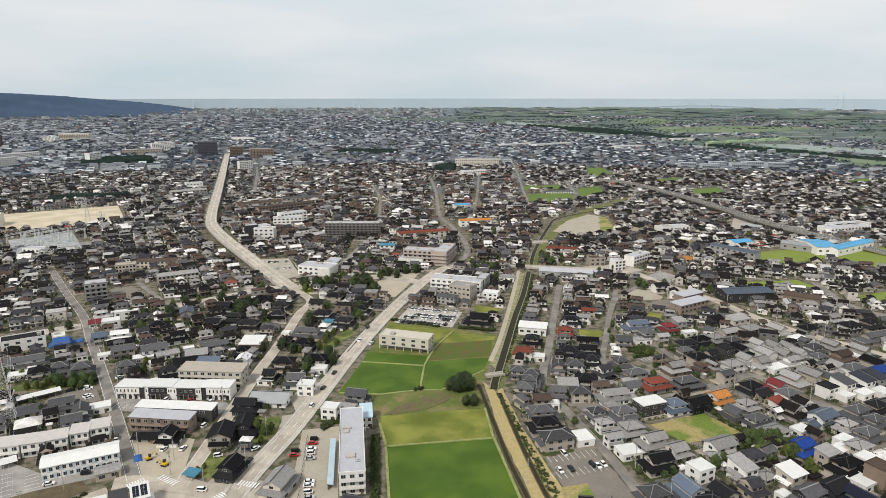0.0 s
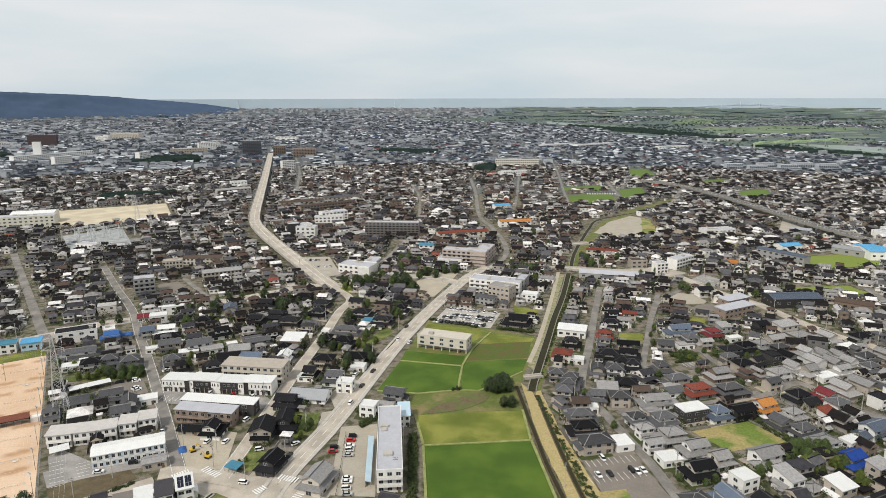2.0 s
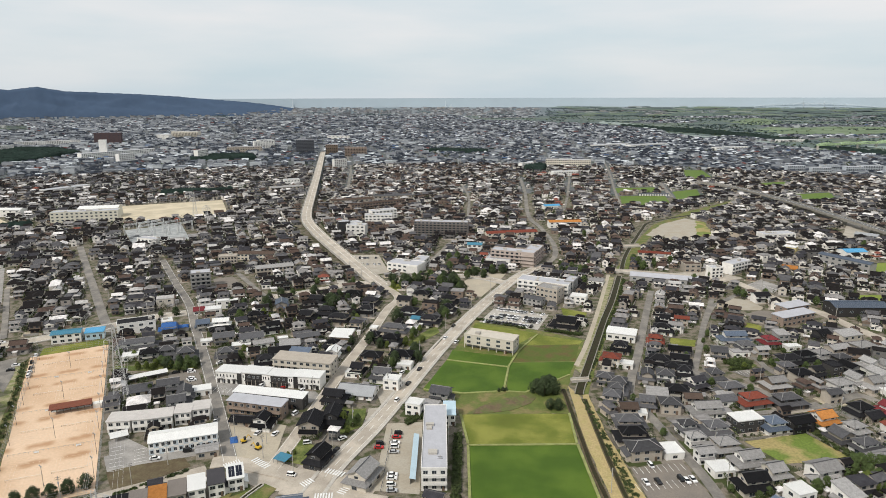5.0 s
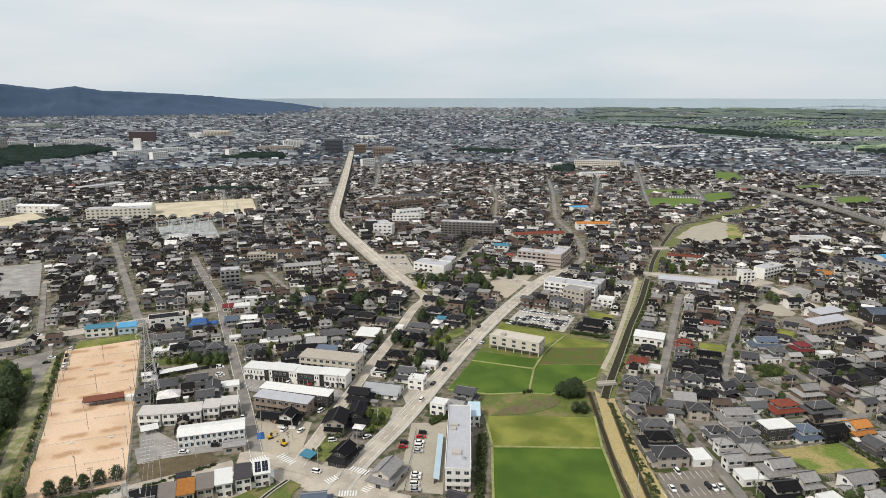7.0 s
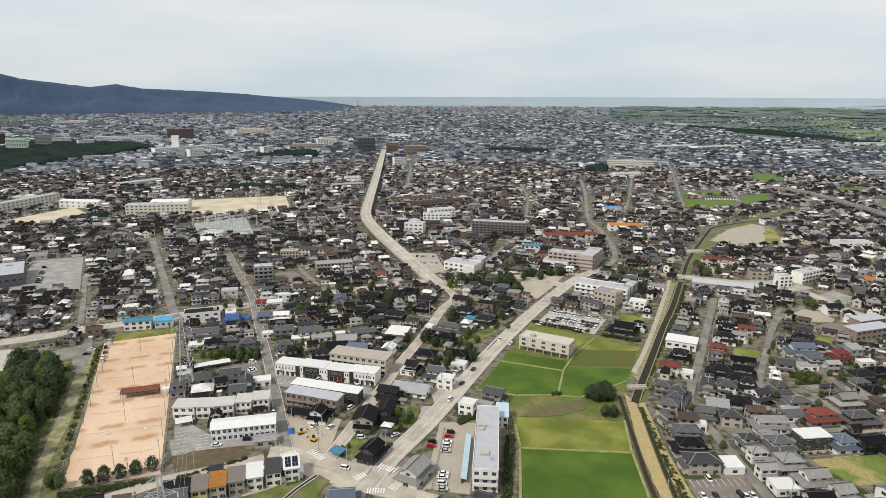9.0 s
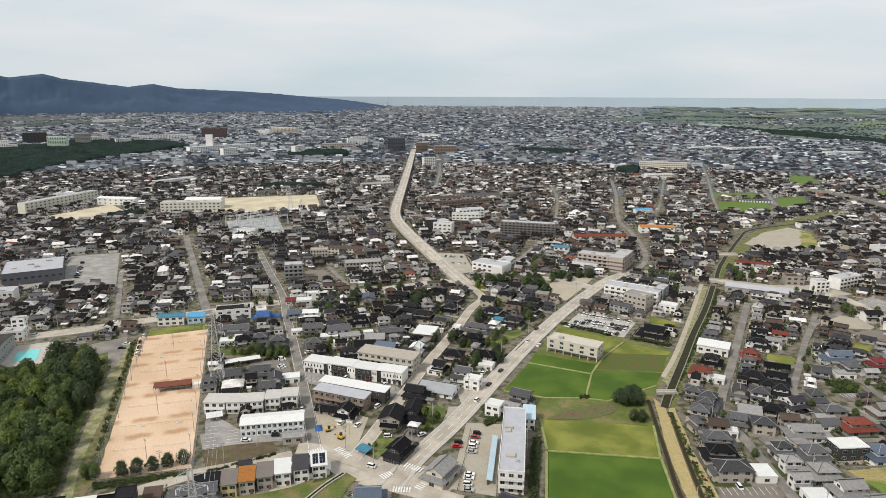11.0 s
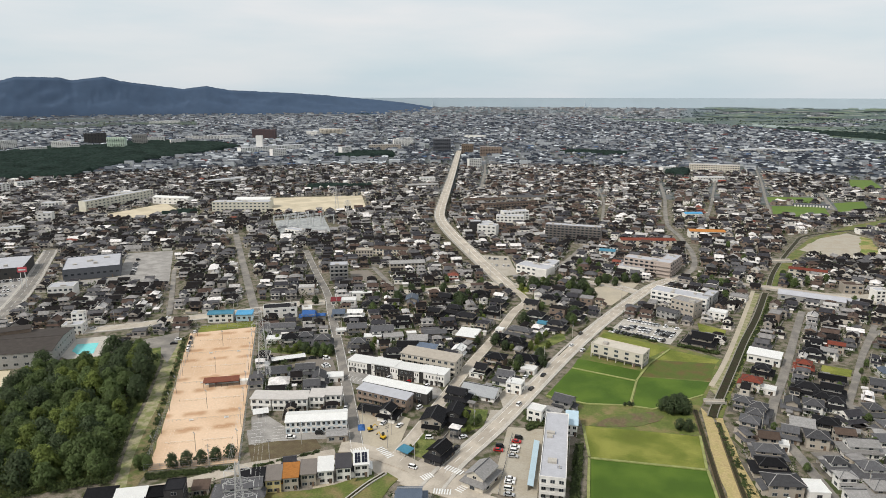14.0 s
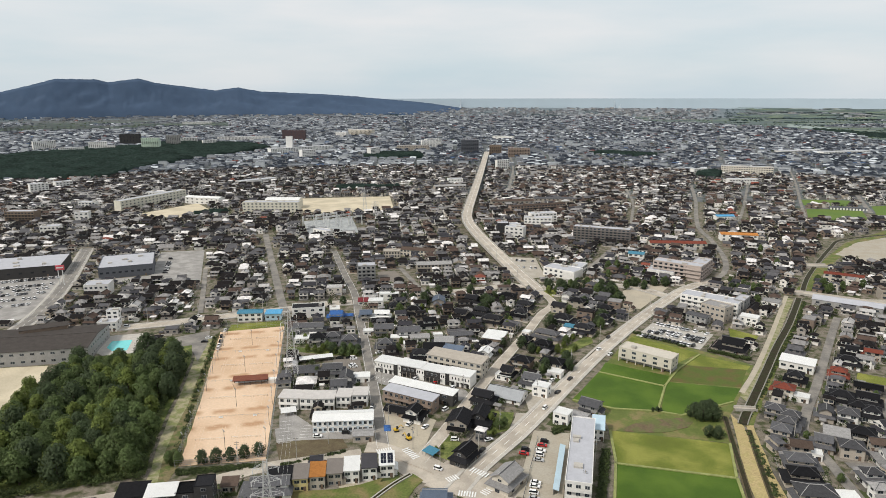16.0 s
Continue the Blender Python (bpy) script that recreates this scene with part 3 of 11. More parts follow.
def road(name, pts, width, label, pave=0.0, material="asphalt", dashes=False, edges=False):
    LEVEL[0] += 0.003
    line = smooth(pts)
    claim_line(line, width + 2 * pave + 2.0)
    z = LEVEL[0] + 0.05
    ob = tagged(strip(name, material, line, width / 2, -0.1, z), label, "road", kind="structure")
    nn = sides(line)
    if pave:
        for sg in (1, -1):
            side = [p + q * sg * (width / 2 + pave / 2) for p, q in zip(line, nn)]
            tagged(strip("pavement", "pale concrete", side, pave / 2, -0.1, z + 0.12), "pale concrete pavement with a kerb beside the road", "pavement", kind="structure")
    s = Shape()
    run = [0.0]
    for a, b in zip(line, line[1:]):
        run.append(run[-1] + (b - a).length)

    def at(d):
        i = min(max(int(np.searchsorted(run, d)) - 1, 0), len(line) - 2)
        t = (d - run[i]) / max(run[i + 1] - run[i], 1e-6)
        return line[i].lerp(line[i + 1], t), nn[i]

    def mark(d0, d1, off, w):
        (a, na), (b, nb) = at(d0), at(d1)
        h = w / 2
        q = [a + na * (off + h), a + na * (off - h), b + nb * (off - h), b + nb * (off + h)]
        s.face([(p.x, p.y, z + 0.012) for p in q])

    if dashes:
        d = 2.0
        while d + 5 < min(run[-1], 420):
            mark(d, d + 5, 0, 0.24)
            d += 10
    if edges:
        d = 0.0
        while d + 6 < min(run[-1], 600):
            for sg in (1, -1):
                mark(d, d + 6.05, sg * (width / 2 - 0.45), 0.15)
            d += 6
    if s.f:
        tagged(link("road_marking", s.mesh("road marking", "road paint"), ob), "worn white lane lines")
    return ob


sheet("road_junction", "asphalt", [(-122, 227.3), (-120.6, 231.6), (-102.2, 230.8), (-91.1, 226.2), (-79, 230), (-69.9, 227.7), (-66.9, 210.5), (-100.6, 210.5), (-116.6, 218.1)], "wide grey asphalt road junction", "road")
sheet("embankment", "weeds", [(72.1, 556.6), (84.7, 598.4), (110.9, 684.7), (140.1, 768.3), (195.6, 860.5), (279.6, 959.6), (277.5, 943.4), (200.7, 843), (151.7, 764.8), (120.6, 684.7), (93.3, 598.4), (81.4, 550.9)], "grassy bank of the upper canal", "embankment")
sheet("field_margin", "weeds", [(-53.5, 304.8), (-46.1, 345.8), (-35.8, 414.5), (7.7, 399.3), (35, 387), (26.2, 341.9), (19.9, 310.7), (21.4, 289.4), (-30.9, 279.8), (-35.8, 293)], "weedy green margin round the rice fields", "field margin", edge=0.8)
sheet("rice_paddy", "paddy", [(-24.7, 253.5), (22.5, 260.6), (30.2, 208.8), (-19.4, 208.8)], "bright green rice paddy with a straight bund", "rice field")
sheet("meadow", "mown grass", [(-31, 280.9), (20.3, 288.8), (22.3, 261.1), (-24.7, 254.4)], "yellow-green mown meadow", "meadow")
sheet("vegetable_plot", "weeds", [(-23.3, 293), (-2.6, 300.3), (14.9, 309.3), (20.4, 290), (-25.2, 281.4)], "overgrown vegetable plot with brown soil patches", "vegetable plot", edge=0.8)
sheet("rice_paddy", "paddy", [(-53.2, 306.7), (-46, 345), (-10.8, 338.7), (-12, 309.3), (-32.2, 304.1)], "bright green rice paddy with a straight bund", "rice field")
sheet("rice_paddy", "paddy", [(-44.8, 360.1), (-9.2, 354.1), (-10.5, 340.3), (-45.8, 345.8)], "bright green rice paddy with a straight bund", "rice field")
sheet("rice_paddy", "paddy", [(-9.7, 345.8), (26.8, 351.6), (22.8, 334.1), (-0.6, 309.3), (-10.5, 309.3)], "bright green rice paddy with a straight bund", "rice field")
sheet("rice_paddy", "stubble", [(-2.8, 372.6), (30.9, 379.2), (27, 353.3), (-8.7, 346.7)], "brownish-green rice field after mowing", "rice field")
sheet("meadow", "mown grass", [(5.8, 392), (33.1, 385.1), (31.2, 379.2), (-1.4, 373.6)], "yellow-green mown meadow", "meadow")
sheet("meadow", "mown grass", [(-35.3, 408.9), (5.5, 395.1), (-2.1, 381.2), (-5.6, 375.4), (-37.5, 391)], "yellow-green mown meadow", "meadow")
sheet("car_park", "pale concrete", [(-25, 440.7), (13.4, 432), (5.9, 401.4), (-32.9, 411.1)], "pale grey car park full of cars", "car park")
sheet("vacant_lot", "dry grass", [(95.4, 272.8), (124.4, 283.7), (136, 263.5), (106.3, 256.3)], "vacant lot with dry yellow and green grass", "vacant lot", edge=0.8)
sheet("rice_paddy", "bright paddy", [(300.8, 609.8), (356.2, 626.4), (362.9, 585.3), (280.4, 560.6)], "green rice field among the houses", "rice field")
sheet("rice_paddy", "bright paddy", [(241.3, 506.7), (290.7, 513.3), (297, 487.8), (240.1, 494)], "green rice field among the houses", "rice field")
sheet("rice_paddy", "bright paddy", [(309.7, 468.8), (361.2, 487.8), (335.8, 451), (312.8, 453.7)], "green rice field among the houses", "rice field")
sheet("rice_paddy", "bright paddy", [(369.4, 591.8), (437.8, 631.4), (448.7, 614.5), (404.8, 550.9), (368.7, 556.7)], "green rice field among the houses", "rice field")
sheet("rice_paddy", "ripe paddy", [(129.9, 987.9), (197.4, 1005.7), (189.7, 922.5), (122.2, 902.5)], "green rice field among the houses", "rice field")
sheet("rice_paddy", "ripe paddy", [(298, 1351), (333.2, 1351), (321.9, 1215.9), (271.3, 1207.2)], "green rice field among the houses", "rice field")
sheet("rice_paddy", "ripe paddy", [(132.7, 1076.5), (196.3, 1090.5), (196, 1036.7), (130.1, 1017.9)], "green rice field among the houses", "rice field")
sheet("rice_paddy", "ripe paddy", [(384.3, 1165.8), (431.6, 1190.4), (419.8, 1134.5), (376.8, 1112.1)], "green rice field among the houses", "rice field")
sheet("rice_paddy", "ripe paddy", [(393.8, 1036.8), (451.8, 1063.1), (434.1, 982.2), (377.7, 954.2)], "green rice field among the houses", "rice field")
sheet("rice_paddy", "ripe paddy", [(699.1, 1134.6), (768.8, 1182.2), (758.6, 1134.7), (687.1, 1090.7)], "green rice field among the houses", "rice field")
sheet("rice_paddy", "ripe paddy", [(215.4, 1043.2), (259.7, 1076.6), (246.3, 982.2), (206, 954.1)], "green rice field among the houses", "rice field")
sheet("school_ground", "sand", [(-564.2, 811.5), (-446.2, 881.6), (-386.5, 776.1), (-483.1, 701.5)], "pale sand sports ground", "sports ground")
sheet("school_ground", "sand", [(-686.4, 612.7), (-675.4, 723), (-619.1, 684.6), (-614.1, 615.9)], "pale sand sports ground", "sports ground")
sheet("open_lot", "sandy lot", [(122.5, 709), (152.5, 776.1), (185.2, 814.8), (203, 792.1), (191, 707.7), (156.1, 680.6), (136.6, 691.5)], "pale sandy lot beside the upper canal", "lot", edge=2.5)
sheet("grass_plot", "dry grass", [(196, 800), (203, 792.1), (192.1, 704.8), (172, 688), (182, 745)], "dry grass along the sandy lot", "grass plot", edge=2.5)
sheet("tennis_court", "clay", [(-287.2, 316.6), (-254.5, 341.2), (-163.6, 200.3), (-194.6, 182.7)], "orange-tan clay of the tennis courts", "tennis court")
sheet("meadow", "mown grass", [(-289.6, 330.7), (-262.3, 350.2), (-255.2, 342.1), (-283.7, 319.1)], "yellow-green mown meadow", "meadow")
sheet("lane", "grassy lane", [(-192.2, 160.7), (-187.8, 162.6), (-208.7, 189.5), (-222.1, 211.1), (-237.4, 237), (-262.6, 274.4), (-283.8, 304.8), (-290.6, 302.1), (-268.5, 272), (-243.4, 234.6), (-227.1, 209.1), (-212.4, 188)], "pale gravel lane beside the tennis courts", "lane", edge=0.8)
sheet("field_margin", "dry verge", [(-189.4, 170), (-194.6, 182.7), (-225.2, 228.4), (-287.2, 316.6), (-285.2, 306.4), (-262.6, 274.4), (-237.4, 237), (-222.1, 211.1), (-208.7, 189.5), (-190.8, 166.1)], "weedy green margin round the rice fields", "field margin", edge=0.8)
sheet("car_park", "worn asphalt", [(43, 244.1), (64.4, 253), (68.3, 237.3), (73.4, 215.6), (48, 215.6)], "worn brown-grey asphalt car park with white bays", "car park")
sheet("car_park", "sandy lot", [(-63.8, 267.6), (-47.7, 271.2), (-39.5, 215.6), (-57.7, 215.6)], "tan gravel yard beside the apartment block", "yard")
sheet("building_yard", "pale gravel", [(-138.5, 238.9), (-132.4, 256.1), (-112.8, 249.2), (-115.1, 227.1), (-124.3, 223.4)], "pale gravel building yard", "yard")
sheet("car_park", "grey lot", [(-494.2, 472.8), (-460.8, 496.4), (-384.7, 406.5), (-425.7, 390.1)], "wide grey asphalt car park of the store", "car park")
sheet("car_park", "grey lot", [(-582.6, 342.6), (-517.5, 388.3), (-431.2, 292.8), (-440.9, 252.8)], "wide grey asphalt car park of the store", "car park")
sheet("car_park", "grey lot", [(-470, 373), (-436, 406), (-390, 413), (-395, 402), (-425, 387), (-460, 366)], "grey asphalt before the store front", "car park")
sheet("school_ground", "sand", [(-380.1, 214.3), (-341.9, 235.6), (-320.2, 210.9), (-307, 192.3), (-321.5, 177.1)], "pale sand school ground", "sports ground", edge=0.8)
sheet("field", "tilled soil", [(-168, 213.5), (-146.4, 231.8), (-136, 222.2), (-156.7, 200.7)], "dark brown tilled field", "field")
sheet("car_park", "grey lot", [(-182, 235.5), (-179.6, 241.3), (-161.2, 232.7), (-133.6, 240), (-131.4, 233.1), (-157.6, 220.6), (-166.9, 214.6)], "asphalt parking strip with white bays", "car park")
sheet("car_park", "grey lot", [(-176.2, 223.8), (-165.4, 235.1), (-157.4, 223), (-167.6, 213.6)], "asphalt parking strip with white bays", "car park")
sheet("car_park", "grey lot", [(-164.1, 299.7), (-107.4, 295.4), (-102.7, 289.4), (-107.9, 280.3), (-154.6, 285.9)], "asphalt parking strip with white bays", "car park")
sheet("yard", "sandy lot", [(138.4, 474.0), (148.8, 488.0), (159.7, 483.4), (165.8, 467.0), (161.4, 460.9), (144.9, 459.3)], "bare sandy gravel yard before the dark-roofed house", "yard", edge=0.8)
sheet("yard", "worn asphalt", [(148.0, 450.5), (160.5, 459.8), (170.5, 458.5), (164.0, 445.5), (153.0, 437.5)], "worn asphalt yard between the halls", "yard")
sheet("car_park", "grey lot", [(170.0, 523.1), (187.4, 542.5), (197.0, 523.8), (184.5, 504.0)], "grey asphalt car park with white bays beside the road", "car park")
sheet("field_margin", "grassy lane", [(26.2, 341.9), (35.6, 381.2), (48.3, 448.4), (64.5, 537.8), (69.4, 534.1), (52.8, 448.4), (39.5, 381.2), (30, 334.1)], "trodden grassy margin of the canal path", "field margin", edge=0.8)
sheet("field_margin", "weeds", [(75.2, 530.6), (62.3, 461.7), (48.6, 396.1), (38.1, 345.9), (30.5, 308), (27.3, 308), (34.8, 345.9), (45.8, 401.4), (59.7, 475.9), (70.9, 530.6)], "weedy green margin round the rice fields", "field margin", edge=0.8)
sheet("embankment", "straw bank", [(21.3, 318.8), (26.7, 308), (31.4, 271.2), (38.7, 224.7), (39.7, 210.5), (34.5, 210.5), (25.8, 266)], "straw-yellow grass bank of the canal", "embankment", edge=0.8)
sheet("embankment", "straw bank", [(28, 309.3), (31, 310.7), (35.6, 273.8), (44.9, 228.5), (47.6, 213.9), (42.4, 213.9), (37.5, 231.6), (31.1, 268.6)], "straw-yellow grass bank of the canal", "embankment", edge=0.8)
sheet("meadow", "mown grass", [(-118, 483.2), (-101.2, 493.9), (-100.5, 461.7), (-108.3, 468.7)], "yellow-green mown meadow", "meadow")
sheet("building_yard", "pale gravel", [(-141.6, 262.5), (-121.9, 262.5), (-109.5, 259.6), (-103.8, 230.4), (-120.4, 229.2)], "pale gravel building yard", "yard")
sheet("grass_plot", "rough grass", [(-102.1, 231.6), (-101.1, 250.7), (-90.7, 244), (-90.4, 229.2)], "rough green grass between the houses", "grass plot", edge=0.8)
sheet("open_lot", "bare lot", [(-74.1, 262.5), (-76, 280.9), (-69, 283.1), (-69, 273.8), (-75, 247.1)], "pale concrete lot beside the road", "lot", edge=0.8)
sheet("grass_plot", "rough grass", [(-93.4, 276.5), (-77, 280.9), (-74.8, 263.5), (-84.2, 253.9)], "rough green grass between the houses", "grass plot", edge=0.8)
sheet("field_margin", "weeds", [(-115.5, 189.3), (-114.6, 200.5), (-107.3, 207.3), (-101, 214.5), (-95.1, 211.8), (-96.3, 193.3)], "weedy green margin round the rice fields", "field margin", edge=0.8)
sheet("grass_plot", "rough grass", [(-69.6, 361.1), (-56.4, 388.3), (-60.1, 400.2), (-67.1, 386), (-73.1, 369.8)], "rough green grass between the houses", "grass plot", edge=0.8)
sheet("open_lot", "bare lot", [(-169, 582.2), (-143.2, 585.4), (-120, 526.9), (-133.4, 512.1), (-157.5, 552.6)], "pale concrete lot beside the road", "lot", edge=0.8)
sheet("car_park", "worn asphalt", [(-260.3, 486.7), (-248.0, 496.4), (-226.0, 470.5), (-233.0, 461.5), (-247.5, 465.0)], "worn asphalt car park behind the grey apartment block", "car park")
sheet("open_lot", "bare lot", [(86.5, 545.2), (155.3, 564.6), (174.9, 545.2), (150.4, 527), (84.5, 532.3)], "pale concrete lot beside the road", "lot", edge=0.8)
sheet("garden", "rough grass", [(112.8, 364.2), (121.8, 371.0), (127.6, 360.0), (122.1, 354.5), (111.0, 351.0)], "overgrown green garden behind a clipped hedge", "garden", edge=0.6)
sheet("car_park", "old asphalt", [(110.6, 349.6), (123.5, 354.0), (128.2, 347.8), (117.3, 342.6)], "small asphalt car park with white bays beside the garden", "car park")
sheet("open_lot", "bare lot", [(370.9, 814), (385.1, 783), (355.5, 734), (322.5, 714.7)], "pale concrete lot beside the road", "lot", edge=0.8)
sheet("vegetable_plot", "brown soil", [(-28.2, 281.5), (-21, 291.7), (-11.9, 299.8), (2.3, 307.2), (4.6, 303.3), (2.5, 297.3), (-7.2, 288.2), (-16.4, 284.5)], "bare brown soil of a vegetable plot", "vegetable plot", edge=0.8)
sheet("open_lot", "bare lot", [(-76.9, 299), (-72.8, 313.8), (-65.1, 318.4), (-65.8, 296.1), (-70.5, 285)], "pale concrete lot beside the road", "lot", edge=0.8)
sheet("car_park", "old asphalt", [(-309.1, 294.7), (-294.9, 315.8), (-278.7, 294.4), (-266.3, 272.9), (-280.6, 283.8), (-300.3, 285.8)], "grey asphalt car park above the tennis courts", "car park")
sheet("yard", "pale gravel", [(-45, 530.5), (-20.2, 534.1), (-27.9, 497), (-35.7, 467.3), (-47.4, 464.5), (-53.2, 506.7)], "bare gravel lot beside the main road", "yard")

sheet("grass_plot", "rough grass", [(-229, 306), (-198.8, 309.8), (-183.1, 315.9), (-187.5, 322.5), (-205, 317), (-230, 311.5)], "overgrown green garden strip behind the row of houses", "grass plot", edge=0.8)
sheet("car_park", "worn asphalt", [(-191.3, 298.9), (-194.9, 307.4), (-181.5, 313), (-170, 297), (-177.1, 292.7)], "worn asphalt parking yard beside the side road", "car park")
sheet("grass_plot", "mown grass", [(85.5, 386.5), (88.1, 397.2), (102.7, 394.9), (99.6, 384.3)], "small mown lawn between the houses", "grass plot", edge=0.6)
sheet("grass_plot", "mown grass", [(138.5, 418.8), (143.7, 432.7), (151.4, 426.7), (145.8, 412.1)], "small mown lawn between the houses", "grass plot", edge=0.6)
sheet("grass_plot", "mown grass", [(22.5, 448.2), (23.4, 431.2), (36.8, 425.1), (40.2, 438.7)], "mown lawn beside the grey block", "grass plot", edge=0.6)
sheet("field_margin", "weeds", [(-146, 172), (-141, 184.5), (-125.2, 192.9), (-117.3, 199.6), (-110.9, 207.2), (-110.3, 196), (-116, 184), (-128, 170)], "weedy green strip before the row of small houses", "field margin", edge=0.8)
sheet("grass_plot", "dry grass", [(45.5, 223.3), (56.4, 225.9), (57.4, 216), (45.9, 216)], "dry grass at the end of the car park", "grass plot", edge=0.6)


def bund(pts, half=0.55):
    """A low grassy bank between fields."""
    line = [Vector(p) for p in pts]
    tagged(strip("bund", "bund", line, half, -0.1, 0.42), "low grassy bank between the rice fields", "bund", kind="structure")


bund([(-24.7, 253.5), (22.5, 260.6)])
bund([(-24.7, 253.5), (-19.4, 208.8)])
bund([(22.5, 260.6), (30.2, 208.8)])
bund([(-31, 280.9), (-24.7, 254.4)])
bund([(20.3, 288.8), (22.3, 261.1)])
bund([(-53, 305.4), (-32.1, 303.5), (-11.9, 308.7)])
bund([(-11.9, 308.7), (-10.5, 340.3), (-5.4, 364.5), (5.8, 393.1)])
bund([(-46, 345), (-10.5, 339.5)])
bund([(-10.5, 308.7), (-0.6, 308.7), (22.8, 333.4)])


road("main_road", [(-80.3, 208.8), (-77.7, 229.3), (-71.9, 253.9), (-69.5, 264.5), (-64.6, 291.2), (-58.8, 326.7), (-50, 375.4), (-37.2, 432), (-19.8, 495.5), (-5.8, 535.9), (14.3, 568.6)], 7.0, "grey asphalt main road with a dashed centre line", 1.5, dashes=True, edges=True)
road("side_road", [(14.3, 568.6), (22.7, 602.9), (22.3, 656.9), (10.4, 733.9), (-4.3, 813.8), (-11.5, 1011.7), (-22.7, 1181.8)], 5, "narrow grey asphalt town road", material="old asphalt")
road("side_road", [(-102.2, 223.9), (-101.7, 251.6), (-101.6, 287.7), (-101.3, 329.6), (-99.6, 379.2), (-99.7, 428.4), (-97.6, 457.6), (-117.7, 487.7)], 6.5, "grey asphalt side road", edges=True)
road("side_road", [(-121.5, 227.7), (-147.5, 269.6), (-168.8, 302.8), (-191.4, 337.9), (-219.9, 381.1), (-245.7, 421.3), (-288.1, 475.8), (-337.7, 541.4)], 6, "narrow asphalt side road", edges=True, material="old asphalt")
road("side_road", [(-128.8, 225.4), (-120.8, 227.3), (-102.2, 223.9), (-87.3, 220.2), (-69.8, 215.6)], 8, "narrow grey asphalt town road")
road("side_road", [(-128.2, 220.4), (-143.5, 208.4), (-160.1, 195.7), (-173.4, 180.2), (-188.1, 168), (-209.5, 149.9), (-243, 121)], 7, "narrow grey asphalt town road")
road("side_road", [(-92.9, 213), (-82.8, 212.1), (-68.1, 210.7), (-51.6, 207.9)], 9, "narrow grey asphalt town road")
road("main_road", [(-423.6, 248.8), (-385.7, 274.9), (-360.9, 292.8), (-333.3, 314.4), (-309.9, 337.4), (-293.3, 353.1), (-269.9, 374.6), (-259.7, 388.5), (-237.5, 403.0)], 9, "pale asphalt cross road", 1.5, edges=True)
road("side_road", [(-268.5, 363.5), (-283.1, 379.2), (-323.2, 427.4), (-389.2, 507), (-451, 582)], 6, "narrow grey asphalt town road", material="old asphalt")
road("main_road", [(-406.8, 255.6), (-437.1, 303.7), (-486.3, 362.4), (-534.6, 413.7), (-577, 458.2)], 9.5, "wide asphalt road with white lines", 2, dashes=True, edges=True, material="old asphalt")
road("main_road", [(-194.9, 444.3), (-181.6, 451.4), (-168.8, 462.8), (-155.3, 473.9), (-140.6, 489.9), (-117.7, 487.7), (-102.7, 506.6), (-77.1, 520), (-44.2, 520), (-20.2, 506.7)], 8, "pale asphalt cross road", 1.5, edges=True)
road("lane", [(65.4, 541.4), (48.7, 448.4), (35.6, 381.2), (27.1, 345.9)], 2.8, "pale gravel path along the canal", material="pale gravel")
road("side_road", [(93.1, 498.6), (80.4, 442), (64.8, 371.7), (55.6, 334.1), (51.9, 309.3), (57.3, 293.6), (64.3, 267.6), (70.2, 244.9), (73.9, 224.7), (76.1, 210.5)], 4.6, "narrow grey asphalt town road", material="old asphalt")
road("side_road", [(134.3, 483.2), (114.2, 423.7), (101.5, 381.2), (90.6, 345.9)], 3.6, "narrow grey asphalt town road", material="old asphalt")
road("side_road", [(170.4, 515), (145.3, 483.3), (128.7, 461.7), (114.2, 423.7)], 3.8, "narrow grey asphalt town road", material="old asphalt")
road("side_road", [(21.5, 568.6), (48.4, 560.6), (75.6, 556.6), (107.5, 552.8), (153.3, 537.8), (164, 541.5)], 7, "narrow grey asphalt town road")
road("side_road", [(160.2, 545.2), (168.3, 522.7), (177.0, 500.0), (187.0, 480.5), (200.5, 460.5), (210.0, 430.2), (224.9, 396.2), (245.5, 369.9), (259.5, 350)], 8, "narrow grey asphalt town road")
road("side_road", [(89, 345.9), (108.2, 334.1), (124.9, 319.5), (141.7, 309.4)], 6, "narrow grey asphalt town road", material="old asphalt")
road("side_road", [(141.7, 309.4), (167.2, 326.7), (176.3, 302.9), (190.2, 287.7), (201.6, 268.6)], 5, "narrow grey asphalt town road", material="old asphalt")
road("side_road", [(119.8, 902.5), (128.7, 1043.1), (145.8, 1279.9), (157.8, 1505.4)], 3.6, "narrow grey asphalt town road", material="old asphalt")
road("side_road", [(42.2, 856), (54.1, 1011.7), (73.9, 1329.8)], 3.6, "narrow grey asphalt town road", material="old asphalt")
road("side_road", [(-296, 1011.6), (-380.1, 1329.5), (-483.4, 1649.4)], 4.5, "narrow grey asphalt town road", material="old asphalt")
road("side_road", [(-78.6, 794.2), (-93.8, 954), (-116.7, 1076.4)], 3.6, "narrow grey asphalt town road", material="old asphalt")
road("side_road", [(-248.2, 507.1), (-209.5, 459.9), (-194.9, 444.3)], 4.0, "narrow grey asphalt town road", material="old asphalt")
road("side_road", [(-408.4, 439.1), (-351.9, 372.3), (-326.0, 341.0)], 3.8, "narrow grey asphalt town road", material="old asphalt")
road("side_road", [(114.5, 384.0), (123.8, 379.8), (130.0, 368.2), (132.4, 353.8), (139.3, 338.6)], 3.4, "narrow grey asphalt town road", material="old asphalt")
